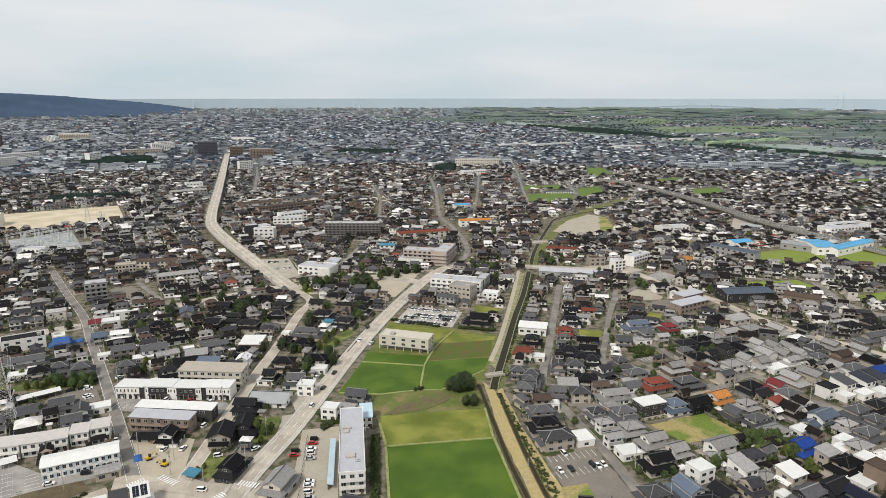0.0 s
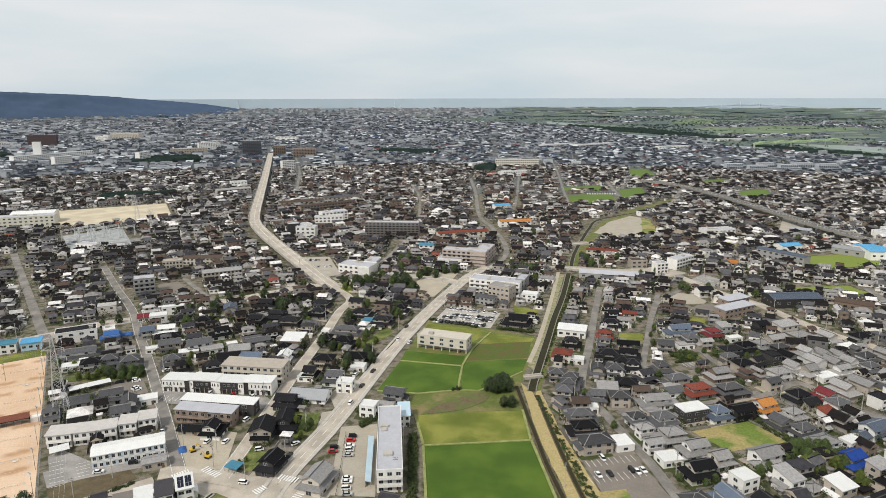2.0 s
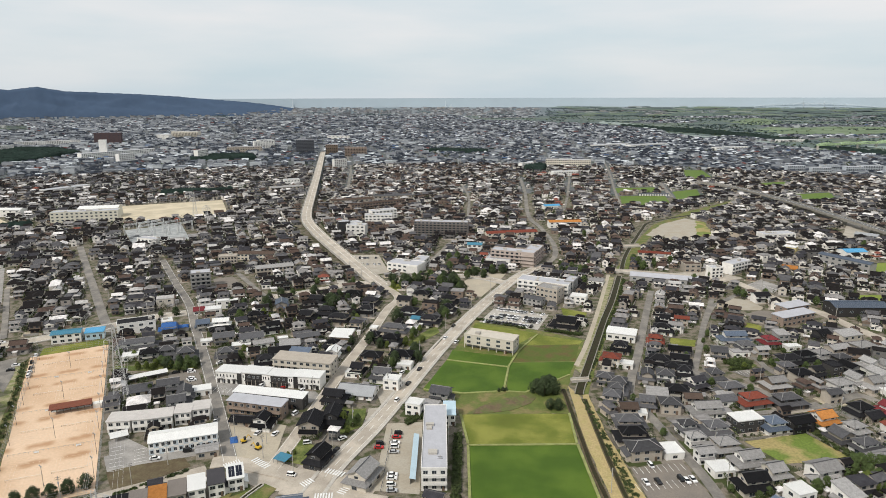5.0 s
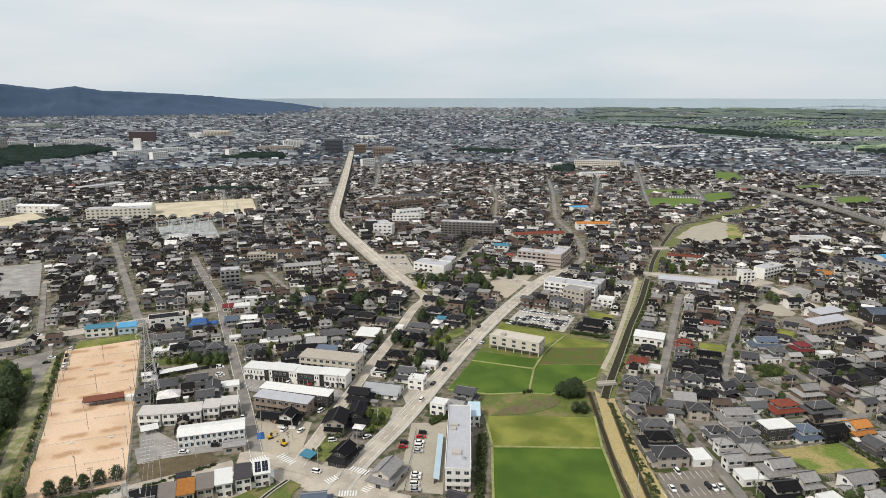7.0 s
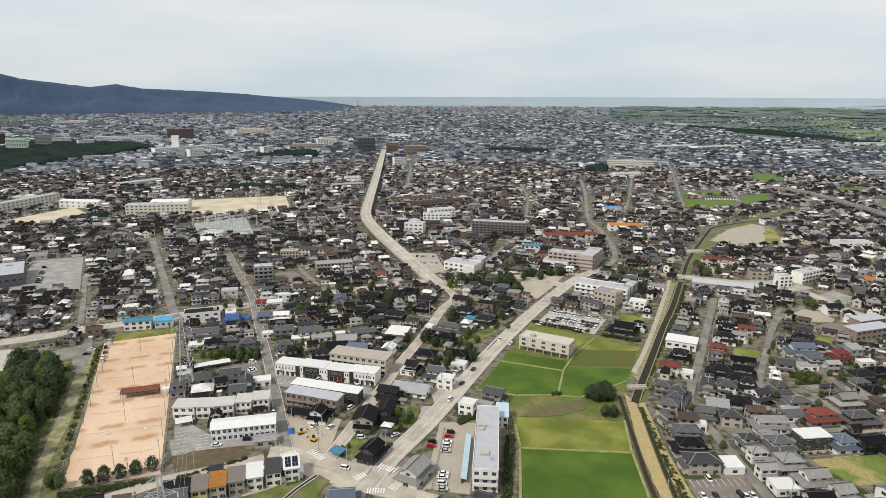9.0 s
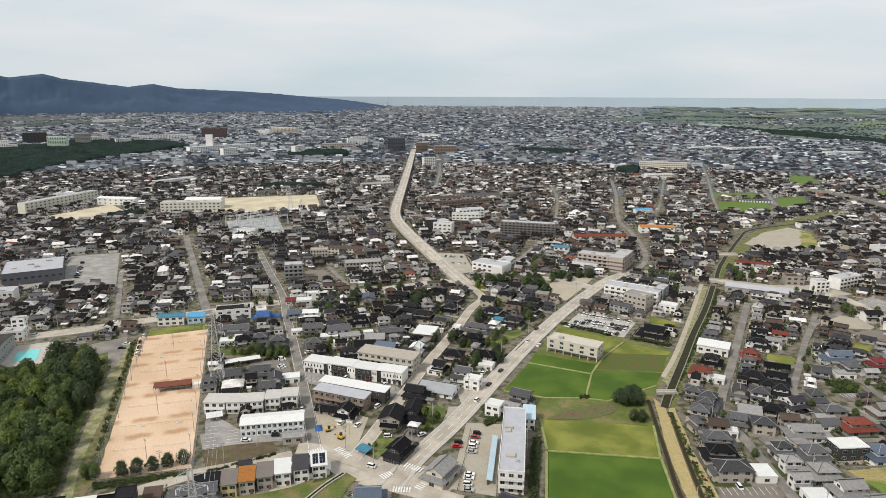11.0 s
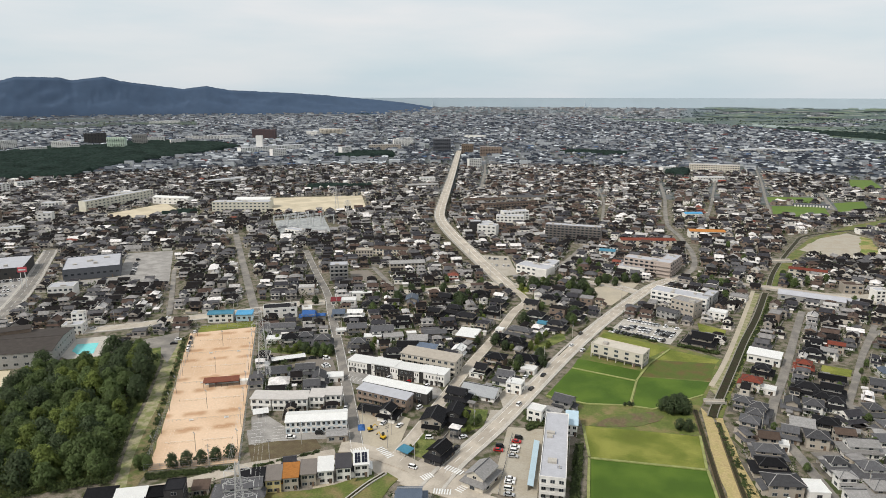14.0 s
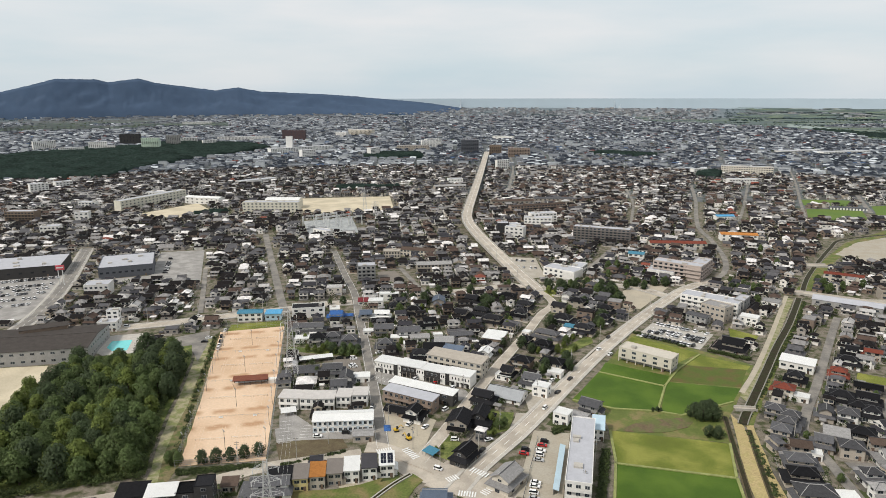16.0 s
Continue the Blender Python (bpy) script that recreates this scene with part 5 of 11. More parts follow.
def block(name, x, y, w, d, h, rot, floors, wall, roof, roofing="flat", bays=6, balcony=False, label="", category="building", group="", sides_too=True, claim=True, dark=0, panel="dark wall", check=0, stilts=0.0):
    """A larger building: walls, roof with parapet or low gable, a window for each bay and storey, balconies, roof-top plant."""
    HOUSE_NO[0] += 1
    rng = random.Random(HOUSE_NO[0])
    if claim:
        claim_polygon(rect(x, y, w, d, rot), 1.5)
    root = new(name)
    root.matrix_basis = pose(x, y, 0, 0, 0, rot)
    tagged(root, label, category, group)
    s = wall_box(w, d, stilts, h)
    if stilts:
        # open ground floor on posts before a wall set back under it
        g = Shape()
        g.box(-w / 2 + 0.2, -d / 2 + 3.2, 0, w / 2 - 0.2, d / 2 - 0.1, stilts)
        link("ground_floor", g.mesh("ground floor", "grey wall"), root)
        for k in range(7):
            g = Shape()
            u = -w / 2 + 0.3 + (w - 0.6) * k / 6
            g.box(u - 0.25, -d / 2 + 0.1, 0, u + 0.25, -d / 2 + 0.6, stilts)
            link("post", g.mesh("post", wall), root)
    rise = min(d * 0.12, 1.8)
    if roofing == "gable":
        for sx in (-1, 1):
            q = [(sx * w / 2, -d / 2, h), (sx * w / 2, d / 2, h), (sx * w / 2, 0, h + rise)]
            s.face(q if sx > 0 else q[::-1])
    link("wall", s.mesh("wall", wall), root)
    s = Shape()
    if roofing == "gable":
        gable(s, w, d, h, rise, 0.35, 0.15)
        link("roof", s.mesh("roof", roof), root)
    elif roofing == "mono":
        k = d * 0.07
        top = [(-w / 2 - 0.4, -d / 2 - 0.5, h + 0.2), (w / 2 + 0.4, -d / 2 - 0.5, h + 0.2), (w / 2 + 0.4, d / 2 + 0.3, h + 0.2 + k), (-w / 2 - 0.4, d / 2 + 0.3, h + 0.2 + k)]
        s.solid(top + [(a, b, h + 0.02) for a, b, c in top], [(0, 1, 2, 3), (7, 6, 5, 4), (0, 4, 5, 1), (1, 5, 6, 2), (2, 6, 7, 3), (3, 7, 4, 0)])
        link("roof", s.mesh("roof", roof), root)
    else:
        s.box(-w / 2 + 0.2, -d / 2 + 0.2, h, w / 2 - 0.2, d / 2 - 0.2, h + 0.12)
        link("roof", s.mesh("roof", roof), root)
        s = Shape()
        for a in ((-w / 2 - 0.08, -d / 2 - 0.08, w / 2 + 0.08, -d / 2 + 0.2), (-w / 2 - 0.08, d / 2 - 0.2, w / 2 + 0.08, d / 2 + 0.08), (-w / 2 - 0.08, -d / 2 + 0.2, -w / 2 + 0.2, d / 2 - 0.2), (w / 2 - 0.2, -d / 2 + 0.2, w / 2 + 0.08, d / 2 - 0.2)):
            s.box(a[0], a[1], h - 0.05, a[2], a[3], h + 0.55)
        link("parapet", s.mesh("parapet", wall), root)
        for k in range(min(max(1, int(w * d / 160)), 5) if math.hypot(x, y) < 900 else 1):
            s = Shape()
            a, b, c = rng.uniform(0.8, 2.2), rng.uniform(0.8, 1.6), rng.uniform(0.6, 1.4)
            s.box(-a, -b, 0, a, b, c)
            s.box(-a - 0.06, -b - 0.06, c, a + 0.06, b + 0.06, c + 0.1)
            link("roof_unit", s.mesh("roof unit", "pale concrete"), root, None, pose(rng.uniform(-0.4, 0.4) * w, rng.uniform(-0.3, 0.3) * d, h + 0.12))
    for k in range(dark):
        # dark recessed bays between the pale ones
        u = -w / 2 + w * (k + 0.98) / dark - w / dark * 0.2
        s = Shape()
        s.box(u - w / dark * 0.22, -d / 2 - 0.03, 0, u + w / dark * 0.22, -d / 2 + 0.05, h - 0.2)
        link("facade_panel", s.mesh("facade panel", panel), root, None, None, PANEL_WORDS[panel])
    for k in range(check):
        # chequered facade
        s = Shape()
        u, z = -w / 2 + w * (k + 0.5) / check, h * 0.25 * (1 + 2 * (k % 2))
        s.box(u - w / check * 0.48, -d / 2 - 0.03, z - h * 0.22, u + w / check * 0.48, -d / 2 + 0.05, z + h * 0.22)
        link("facade_panel", s.mesh("facade panel", "panel and hazy steel"), root, None, None, "pale grey facade panel")
    if floors:
        hs = h / floors
        ww = round(min(w / bays * 0.55, 2.4), 1)
        rows = Shape()
        for f in range(1 if stilts else 0, floors):
            for k in range(bays):
                u = -w / 2 + w * (k + 0.5) / bays
                if math.hypot(x, y) > 520:
                    rows.box(u - ww / 2, -d / 2 - 0.06, hs * f + hs * 0.52 - 0.75, u + ww / 2, -d / 2 + 0.02, hs * f + hs * 0.52 + 0.75)
                    continue
                link("window", window_mesh(ww, 1.5), root, None, pose(u, -d / 2, hs * f + hs * 0.52))
            if balcony and f:
                s = Shape()
                s.box(-w / 2 + 0.3, -d / 2 - 1.3, hs * f - 0.12, w / 2 - 0.3, -d / 2 - 0.06, hs * f + 0.06)
                s.box(-w / 2 + 0.3, -d / 2 - 1.3, hs * f + 0.06, w / 2 - 0.3, -d / 2 - 1.2, hs * f + 1.05)
                link("balcony", s.mesh("balcony", wall), root)
            if sides_too and math.hypot(x, y) < 520:
                n = max(int(d / 5), 1)
                for k in range(n):
                    u = -d / 2 + d * (k + 0.5) / n
                    for sg in (-1, 1):
                        link("window", window_mesh(1.3, 1.2), root, None, pose(sg * w / 2, u * 0.8, hs * f + hs * 0.55, 0, 0, 90 * sg))
        if rows.f:
            tagged(link("glazing", rows.mesh("glazing", "window glass"), root), kind="stuff")
        link("door", door_mesh(), root, None, pose(w * 0.35 if bays > 1 else 0, -d / 2, 0.05))
    return root


PANEL_WORDS = {"dark wall": "black facade panel", "grey wall": "grey facade panel", "brown wall": "brown facade panel"}

# ---------------------------------------------------------------- trees


def crown_mesh(key, seed, rad, height, count, leaf, material, base=0.35):
    """Leaf sprays laid over many small rounded clumps on the ends of the limbs: uneven, with gaps between the clumps."""
    def make():
        rng = random.Random(seed)
        s = Shape()
        clumps = []
        for k in range(34):
            a = k * 2.4 + rng.uniform(-0.5, 0.5)
            z = base + (0.93 - base) * (k + rng.random()) / 34
            r = rad * math.sin(math.pi * min(max((z - base + 0.18) / (1.14 - base), 0), 1)) * rng.uniform(0.45, 0.82)
            clumps.append((r * math.cos(a), r * math.sin(a), z * height, rad * rng.uniform(0.17, 0.36)))
        clumps.append((0, 0, height * 0.84, rad * 0.42))
        clumps.append((0, 0, height * (base + 0.9) / 2, rad * 0.55))
        for k in range(count):
            cx, cy, cz, cr = clumps[k % len(clumps)]
            v = Vector((rng.gauss(0, 1), rng.gauss(0, 1), rng.gauss(0.25, 0.85))).normalized() * cr * rng.uniform(0.6, 1.2)
            p = Vector((cx, cy, cz)) + v
            n = (v.normalized() + Vector((rng.gauss(0, 0.38), rng.gauss(0, 0.38), rng.gauss(0.3, 0.3)))).normalized()
            u = n.cross(Vector((rng.gauss(0, 1), rng.gauss(0, 1), rng.gauss(0, 1)))).normalized()
            w = n.cross(u)
            q = leaf * rng.uniform(0.7, 1.3)
            s.face([tuple(p - u * q * 0.6 - w * q * 0.42), tuple(p + u * q * 0.62 - w * q * 0.3), tuple(p + u * q * rng.uniform(-0.3, 0.3) + w * q * 0.66)])
        return s.mesh("crown", material)
    return cached(key, make)


def trunk_mesh(key, seed, height, r):
    def make():
        rng = random.Random(seed)
        s = Shape()
        s.tube((0, 0, -0.2), (0.1, 0, height * 0.45), r, r * 0.7, 7)
        s.tube((0.1, 0, height * 0.45), (0, 0.1, height * 0.85), r * 0.7, r * 0.2, 7)
        for k in range(5):
            a = rng.uniform(0, 6.283)
            z = height * rng.uniform(0.3, 0.6)
            q = height * rng.uniform(0.15, 0.3)
            s.tube((0, 0, z), (q * math.cos(a), q * math.sin(a), z + q * 0.9), r * 0.4, r * 0.1, 5)
        return s.mesh("trunk", "bark")
    return cached(key, make)


TREES = {}


def tree(x, y, height, label, kind="broad", z=0.0, group=""):
    """One of a few trees of a kind, turned and sized."""
    rng = random.Random(int(x * 13 + y * 7))
    v = rng.randrange(4)
    lf = {"broad": "leaf", "fresh": "fresh leaf", "dome": "dark leaf"}[kind]
    rad = {"broad": 3.5, "fresh": 3.2, "dome": 4.3}[kind]
    root = new("tree")
    root.matrix_basis = pose(x, y, z, 0, 0, rng.uniform(0, 360)) @ Matrix.Diagonal((height / 8, height / 8, height / 8 * rng.uniform(0.92, 1.08), 1))
    link("trunk", trunk_mesh(("trunk", v), v, 8.0, 0.22), root)
    link("crown", crown_mesh(("crown", kind, v), v + 11, rad, 8.0, 2300 if kind == "dome" else 1900, 0.42, lf, 0.06 if kind == "dome" else 0.2), root)
    return tagged(root, label, "tree", group)


class Shrubs:
    """Garden greenery joined into one mesh: clumps of leaf sprays."""

    def __init__(self):
        self.s = Shape()

    def clump(self, rng, x, y, r, h, n, leaf):
        for k in range(int(n * 1.5)):
            a, b = rng.uniform(0, 6.283), rng.uniform(0, 1)
            q = r * math.sqrt(rng.random())
            z = h * (0.25 + 0.75 * b * math.sqrt(max(1 - (q / r) ** 2 * 0.8, 0)))
            u = Vector((rng.gauss(0, 1), rng.gauss(0, 1), rng.gauss(0, 0.6))).normalized() * leaf * rng.uniform(0.6, 1.2)
            w = u.cross(Vector((rng.gauss(0, 0.6), rng.gauss(0, 0.6), 1))).normalized() * leaf * rng.uniform(0.5, 0.9)
            p = Vector((x + q * math.cos(a), y + q * math.sin(a), z))
            self.s.face([tuple(p - u * 0.58 - w * 0.5), tuple(p + u * 0.58 - w * 0.45), tuple(p + w * 0.72)])


for px, py in ((130.6, 365.4), (135.6, 362.0), (137.7, 359.8), (146.5, 334.5), (150.3, 333.5), (104.2, 376.7), (60.3, 332.0), (60.8, 272.9), (82.7, 259.8), (95.0, 328.5), (113.0, 324.0), (118.0, 336.5), (92.5, 306.5), (71.0, 341.0), (135.5, 322.0), (152.0, 357.0), (138.0, 383.0), (160.0, 361.5), (148.5, 380.0), (171.0, 366.0), (90.0, 364.0), (106.0, 391.0), (111.0, 402.0)):
    tree(px, py, 3.2 + (px * 3 + py) % 1.9, "low bushy green garden tree", "broad")

# ---------------------------------------------------------------- cars


def car_meshes(van):
    def make():
        body, glass = Shape(), Shape()
        L, W = (1.85, 0.76) if van else (2.15, 0.85)
        h0, h1, h2 = 0.28, (0.95 if van else 0.82), (1.75 if van else 1.42)
        sec = [(-L, h0), (L, h0), (L, h1 - 0.12), (L - 0.12, h1), (-L + 0.06, h1), (-L, h1 - 0.1)]
        n = len(sec)
        pts = [(a, sg * W, b) for sg in (-1, 1) for a, b in sec]
        body.solid(pts, [tuple(range(n)), tuple(range(2 * n - 1, n - 1, -1))] + [(k, n + k, n + (k + 1) % n, (k + 1) % n) for k in range(n)])
        f, r = (L - 0.35, -L + 0.08) if van else (L - 1.05, -L + 0.45)
        ft, rt = (L - 0.95, -L + 0.2) if van else (L - 1.75, -L + 1.0)
        lo = [(r, -W + 0.04), (f, -W + 0.04), (f, W - 0.04), (r, W - 0.04)]
        hi = [(rt, -W + 0.16), (ft, -W + 0.16), (ft, W - 0.16), (rt, W - 0.16)]
        glass.solid([(a, b, h1 - 0.02) for a, b in lo] + [(a, b, h2 - 0.06) for a, b in hi], [(0, 1, 5, 4), (1, 2, 6, 5), (2, 3, 7, 6), (3, 0, 4, 7)])
        top = Shape()
        top.solid([(a, b, h2 - 0.06) for a, b in hi] + [(a * 0.96, b * 0.9, h2) for a, b in hi], [(0, 1, 5, 4), (1, 2, 6, 5), (2, 3, 7, 6), (3, 0, 4, 7), (4, 5, 6, 7)])
        wheel = Shape()
        wheel.tube((0, -0.1, 0), (0, 0.1, 0), 0.31, 0.31, 10)
        shell = Shape()
        shell.solid([(a, b, 0.06 if c == h0 else c) for a, b, c in body.v], body.f)
        shell.solid(top.v, top.f)
        return body.mesh("car body", "white car paint"), glass.mesh("car glass", "car glass"), top.mesh("car top", "white car paint"), wheel.mesh("wheel", "tyre"), shell.mesh("car shell", "white car paint"), L, W
    return cached(("car", van), make)


CAR_WORDS = {True: "small van", False: "saloon car"}


def car(x, y, rot, colour, van=False, where="in a marked bay", group="parked cars", z=0.3):
    body, glass, top, wheel, shell, L, W = car_meshes(van)
    root = new("car")
    root.matrix_basis = pose(x, y, z, 0, 0, rot)
    if math.hypot(x, y) > 290:
        link("body", shell, root, colour + " car paint")
    else:
        link("body", body, root, colour + " car paint")
        link("roof", top, root, colour + " car paint")
    link("window", glass, root)
    for a in (-0.62, 0.62) if math.hypot(x, y) < 380 else ():
        for b in (-1, 1):
            link("wheel", wheel, root, None, pose(a * L, b * (W - 0.09), 0.31))
    return tagged(root, f"{colour} {CAR_WORDS[van]} parked {where}" if "road" not in where else f"{colour} {CAR_WORDS[van]} {where}", "car", group)


# ---------------------------------------------------------------- masts and poles


def utility_pole(x, y, rot=0.0, h=11.0):
    def make():
        s = Shape()
        s.tube((0, 0, -0.3), (0, 0, 11), 0.17, 0.11, 8)
        a = Shape()
        for z in (10.4, 9.6):
            a.box(-1.0, -0.05, z, 1.0, 0.05, z + 0.1)
            for k in (-0.85, -0.3, 0.3, 0.85):
                a.tube((k, 0, z + 0.1), (k, 0, z + 0.32), 0.05, 0.04, 6)
        t = Shape()
        t.tube((0, -0.35, 7.9), (0, -0.35, 8.8), 0.26, 0.26, 10)
        return s.mesh("pole", "pale concrete"), a.mesh("cross arm", "dark steel"), t.mesh("transformer", "grey metal")
    p, a, t = cached("pole", make)
    root = new("utility_pole")
    root.matrix_basis = pose(x, y, 0, 0, 0, rot)
    link("pole", p, root)
    link("cross_arm", a, root)
    if int(x + y) % 2:
        link("transformer", t, root)
    return tagged(root, "grey concrete utility pole with cross arms at the roadside", "utility pole", "utility poles")


def pylon(x, y, rot, h=42.0, foot=6.5):
    """A lattice mast: four legs, crossed bracing, three pairs of arms with insulators."""
    root = new("pylon")
    root.matrix_basis = pose(x, y, 0, 0, 0, rot)
    tagged(root, "tall grey steel lattice power pylon with three arms", "pylon", "power pylons")

    def half(z):
        return foot / 2 * max(1 - z / h, 0) ** 1.3 * 0.9 + 0.55
    n = 11
    zs = [h * (1 - (1 - k / n) ** 1.25) for k in range(n + 1)]
    cor = ((-1, -1), (1, -1), (1, 1), (-1, 1))
    for cx, cy in cor:
        s = Shape()
        s.sweep([(cx * half(a), cy * half(a), a) for a in zs], 0.085)
        link("leg", s.mesh("leg", "pylon steel"), root)
    s = Shape()
    for a, b in zip(zs, zs[1:]):
        for (ax, ay), (bx, by) in zip(cor, cor[1:] + cor[:1]):
            s.beam((ax * half(a), ay * half(a), a), (bx * half(b), by * half(b), b), 0.035)
            s.beam((bx * half(a), by * half(a), a), (ax * half(b), ay * half(b), b), 0.035)
            s.beam((ax * half(b), ay * half(b), b), (bx * half(b), by * half(b), b), 0.035)
    tagged(link("bracing", s.mesh("bracing", "pylon steel"), root), kind="stuff")
    for z, r in ((h * 0.70, 5.2), (h * 0.82, 4.6), (h * 0.93, 4.0)):
        for sg in (-1, 1):
            s = Shape()
            for cy in (-1, 1):
                s.beam((sg * half(z), cy * half(z), z), (sg * r, 0, z + 0.2), 0.05)
                s.beam((sg * half(z + 1.8), cy * half(z + 1.8), z + 1.8), (sg * r, 0, z + 0.2), 0.04)
            for k in (0.4, 0.7):
                q = sg * (half(z) + (r - half(z)) * k)
                s.beam((q, -half(z) * (1 - k), z), (q, half(z) * (1 - k), z), 0.05)
            arm = link("arm", s.mesh("arm", "pylon steel"), root)
            s = Shape()
            for k in range(7):
                s.tube((sg * r, 0, z - 0.1 - k * 0.25), (sg * r, 0, z - 0.22 - k * 0.25), 0.16, 0.16, 8)
            s.tube((sg * r, 0, z + 0.2), (sg * r, 0, z - 1.9), 0.05, 0.05, 6)
            link("insulator", s.mesh("insulator", "white metal"), arm)
    return root


def terrace(x, y, w, d, h, rot):
    """Four stepped white units in a row: slit windows and dark doors at the ends, tall black bays with pale fins in the middle."""
    claim_polygon(rect(x, y, w, d, rot), 1.5)
    root = new("terrace")
    root.matrix_basis = pose(x, y, 0, 0, 0, rot)
    tagged(root, "white and black two-storey terrace with parking in front", "terrace")
    slit = Shape()
    slit.box(-0.28, -0.06, -0.75, 0.28, 0.03, 0.75, 0)
    slit.box(-0.2, -0.08, -0.67, 0.2, -0.05, 0.67, 1)
    slit_me = slit.mesh("window", "dark frame", "window glass")
    n, uw = 4, w / 4
    for k in range(n):
        u, step, back = -w / 2 + uw * (k + 0.5), 0.22 * (k % 2), 0.35 * (k % 2)
        s = Shape()
        s.box(u - uw / 2, -d / 2 + back, 0, u + uw / 2, d / 2 + back, h + step)
        link("unit_wall", s.mesh("unit wall", "white wall"), root)
        s = Shape()
        s.box(u - uw / 2 - 0.15, -d / 2 + back - 0.45, h + step, u + uw / 2 + (0.15 if k == n - 1 else -0.02), d / 2 + back + 0.2, h + step + 0.28)
        link("roof", s.mesh("roof", "white metal"), root)
        face = -d / 2 + back
        if k in (1, 2):
            s = Shape()
            s.box(u - uw * 0.36, face - 0.04, 0, u + uw * 0.30, face + 0.05, h - 0.35)
            link("facade_panel", s.mesh("facade panel", "dark wall"), root, None, None, "black facade panel")
            for q in range(4):
                s = Shape()
                f = u - uw * 0.36 + uw * 0.66 * (q + 0.5) / 4
                s.box(f - 0.12, face - 0.55, 0, f + 0.12, face - 0.04, 2.8)
                link("fin", s.mesh("fin", "beige wall"), root)
            for q in range(3):
                link("window", window_mesh(1.3, 1.2), root, None, pose(u - uw * 0.2 + q * uw * 0.17, face - 0.06, 4.6))
            places = (-0.43, 0.36, 0.44)
        else:
            side = -0.42 if k else 0.42
            s = Shape()
            s.box(u + uw * (side - 0.085), face - 0.04, 0, u + uw * (side + 0.085), face + 0.05, h - 0.1)
            link("facade_panel", s.mesh("facade panel", "dark wall"), root, None, None, "black facade panel")
            places = tuple(-math.copysign(1, side) * (0.44 - 0.13 * q) for q in range(6))
            for q in range(4):
                s = Shape()
                f = u - math.copysign(1, side) * uw * (0.4 - 0.2 * q)
                s.box(f - 0.75, face - 0.05, 0, f + 0.75, face + 0.03, 2.5)
                link("door", s.mesh("door", "dark wall"), root, None, None, "black door recess")
        for q in places:
            link("window", slit_me, root, None, pose(u + uw * q, face, 4.5))
    for q in range(8):
        s = Shape()
        f = -w / 2 + w * (q + 0.5) / 8
        s.box(f - 1.7, -d / 2 - 1.1, 2.55, f + 1.7, -d / 2 + 0.4, 2.68)
        link("canopy", s.mesh("canopy", "dark wall"), root)


# ---------------------------------------------------------------- larger buildings
block("building", -1736.6, 1287.6, 55.7, 16, 26, 63.6, 8, "white wall", "membrane", "flat", 12, False, "pale grey flat-roofed building with rows of windows", "building", sides_too=False)
block("building", -1599.1, 1263.0, 60.3, 16, 14, 56.2, 4, "white wall", "membrane", "flat", 13, False, "pale grey flat-roofed building with rows of windows", "building", sides_too=False)
block("building", -1550.7, 1647.1, 51.1, 16, 18, 49.4, 5, "white wall", "membrane", "flat", 11, False, "pale grey flat-roofed building with rows of windows", "building", sides_too=False)
block("building", -1436.7, 1613.6, 42.3, 16, 16, 53.6, 5, "white wall", "membrane", "flat", 9, False, "pale grey flat-roofed building with rows of windows", "building", sides_too=False)
block("building", -1441.9, 1785.7, 171.6, 18, 16, 38.7, 5, "white wall", "membrane", "flat", 38, False, "pale grey flat-roofed building with rows of windows", "building", sides_too=False)
block("building", -2555.2, 2787.6, 150, 30, 12, 44.1, 3, "white wall", "membrane", "flat", 30, False, "pale grey flat-roofed building with rows of windows", "building", sides_too=False)
block("building", -904.3, 1348.9, 35.9, 16, 22, 62.3, 6, "white wall", "membrane", "flat", 7, False, "pale grey flat-roofed building with rows of windows", "building", sides_too=False)
block("building", -1266.0, 2121.9, 45.4, 20, 16, 0.0, 5, "white wall", "membrane", "flat", 10, False, "pale grey flat-roofed building with rows of windows", "building", sides_too=False)
block("building", -783.0, 1461.1, 37.8, 12, 22, 81.0, 6, "white wall", "membrane", "flat", 8, False, "pale grey flat-roofed building with rows of windows", "building", sides_too=False)
for bx, by, bw in ((498, 1330, 34), (532, 1300, 36), (566, 1345, 34), (598, 1318, 36), (640, 1348, 44), (678, 1330, 40)):
    block("apartment_building", bx, by, bw, 12, 14, 8.0, 5, "pale slab wall", "membrane", "flat", 9, True, "pale blue-grey apartment slab in a staggered row", "apartment building", "staggered apartment slabs", sides_too=False)
block("building", 58.4, 1231.1, 49.0, 14, 9, 21.1, 2, "white wall", "membrane", "flat", 10, False, "pale grey flat-roofed building with rows of windows", "building", sides_too=False)
block("building", -393.0, 1292.9, 28.0, 10, 20, 44.1, 6, "white wall", "membrane", "flat", 6, False, "pale grey flat-roofed building with rows of windows", "building", sides_too=False)
block("building", -406.5, 1055.5, 26.1, 14, 9, 30.1, 2, "white wall", "membrane", "flat", 5, False, "pale grey flat-roofed building with rows of windows", "building", sides_too=False)
block("building", -813.6, 1907.9, 48.1, 16, 16, 60.6, 5, "white wall", "membrane", "flat", 10, False, "pale grey flat-roofed building with rows of windows", "building", sides_too=False)
block("building", -979.5, 706.3, 25.9, 14, 16, 65.3, 5, "white wall", "membrane", "flat", 5, False, "pale grey flat-roofed building with rows of windows", "building", sides_too=False)
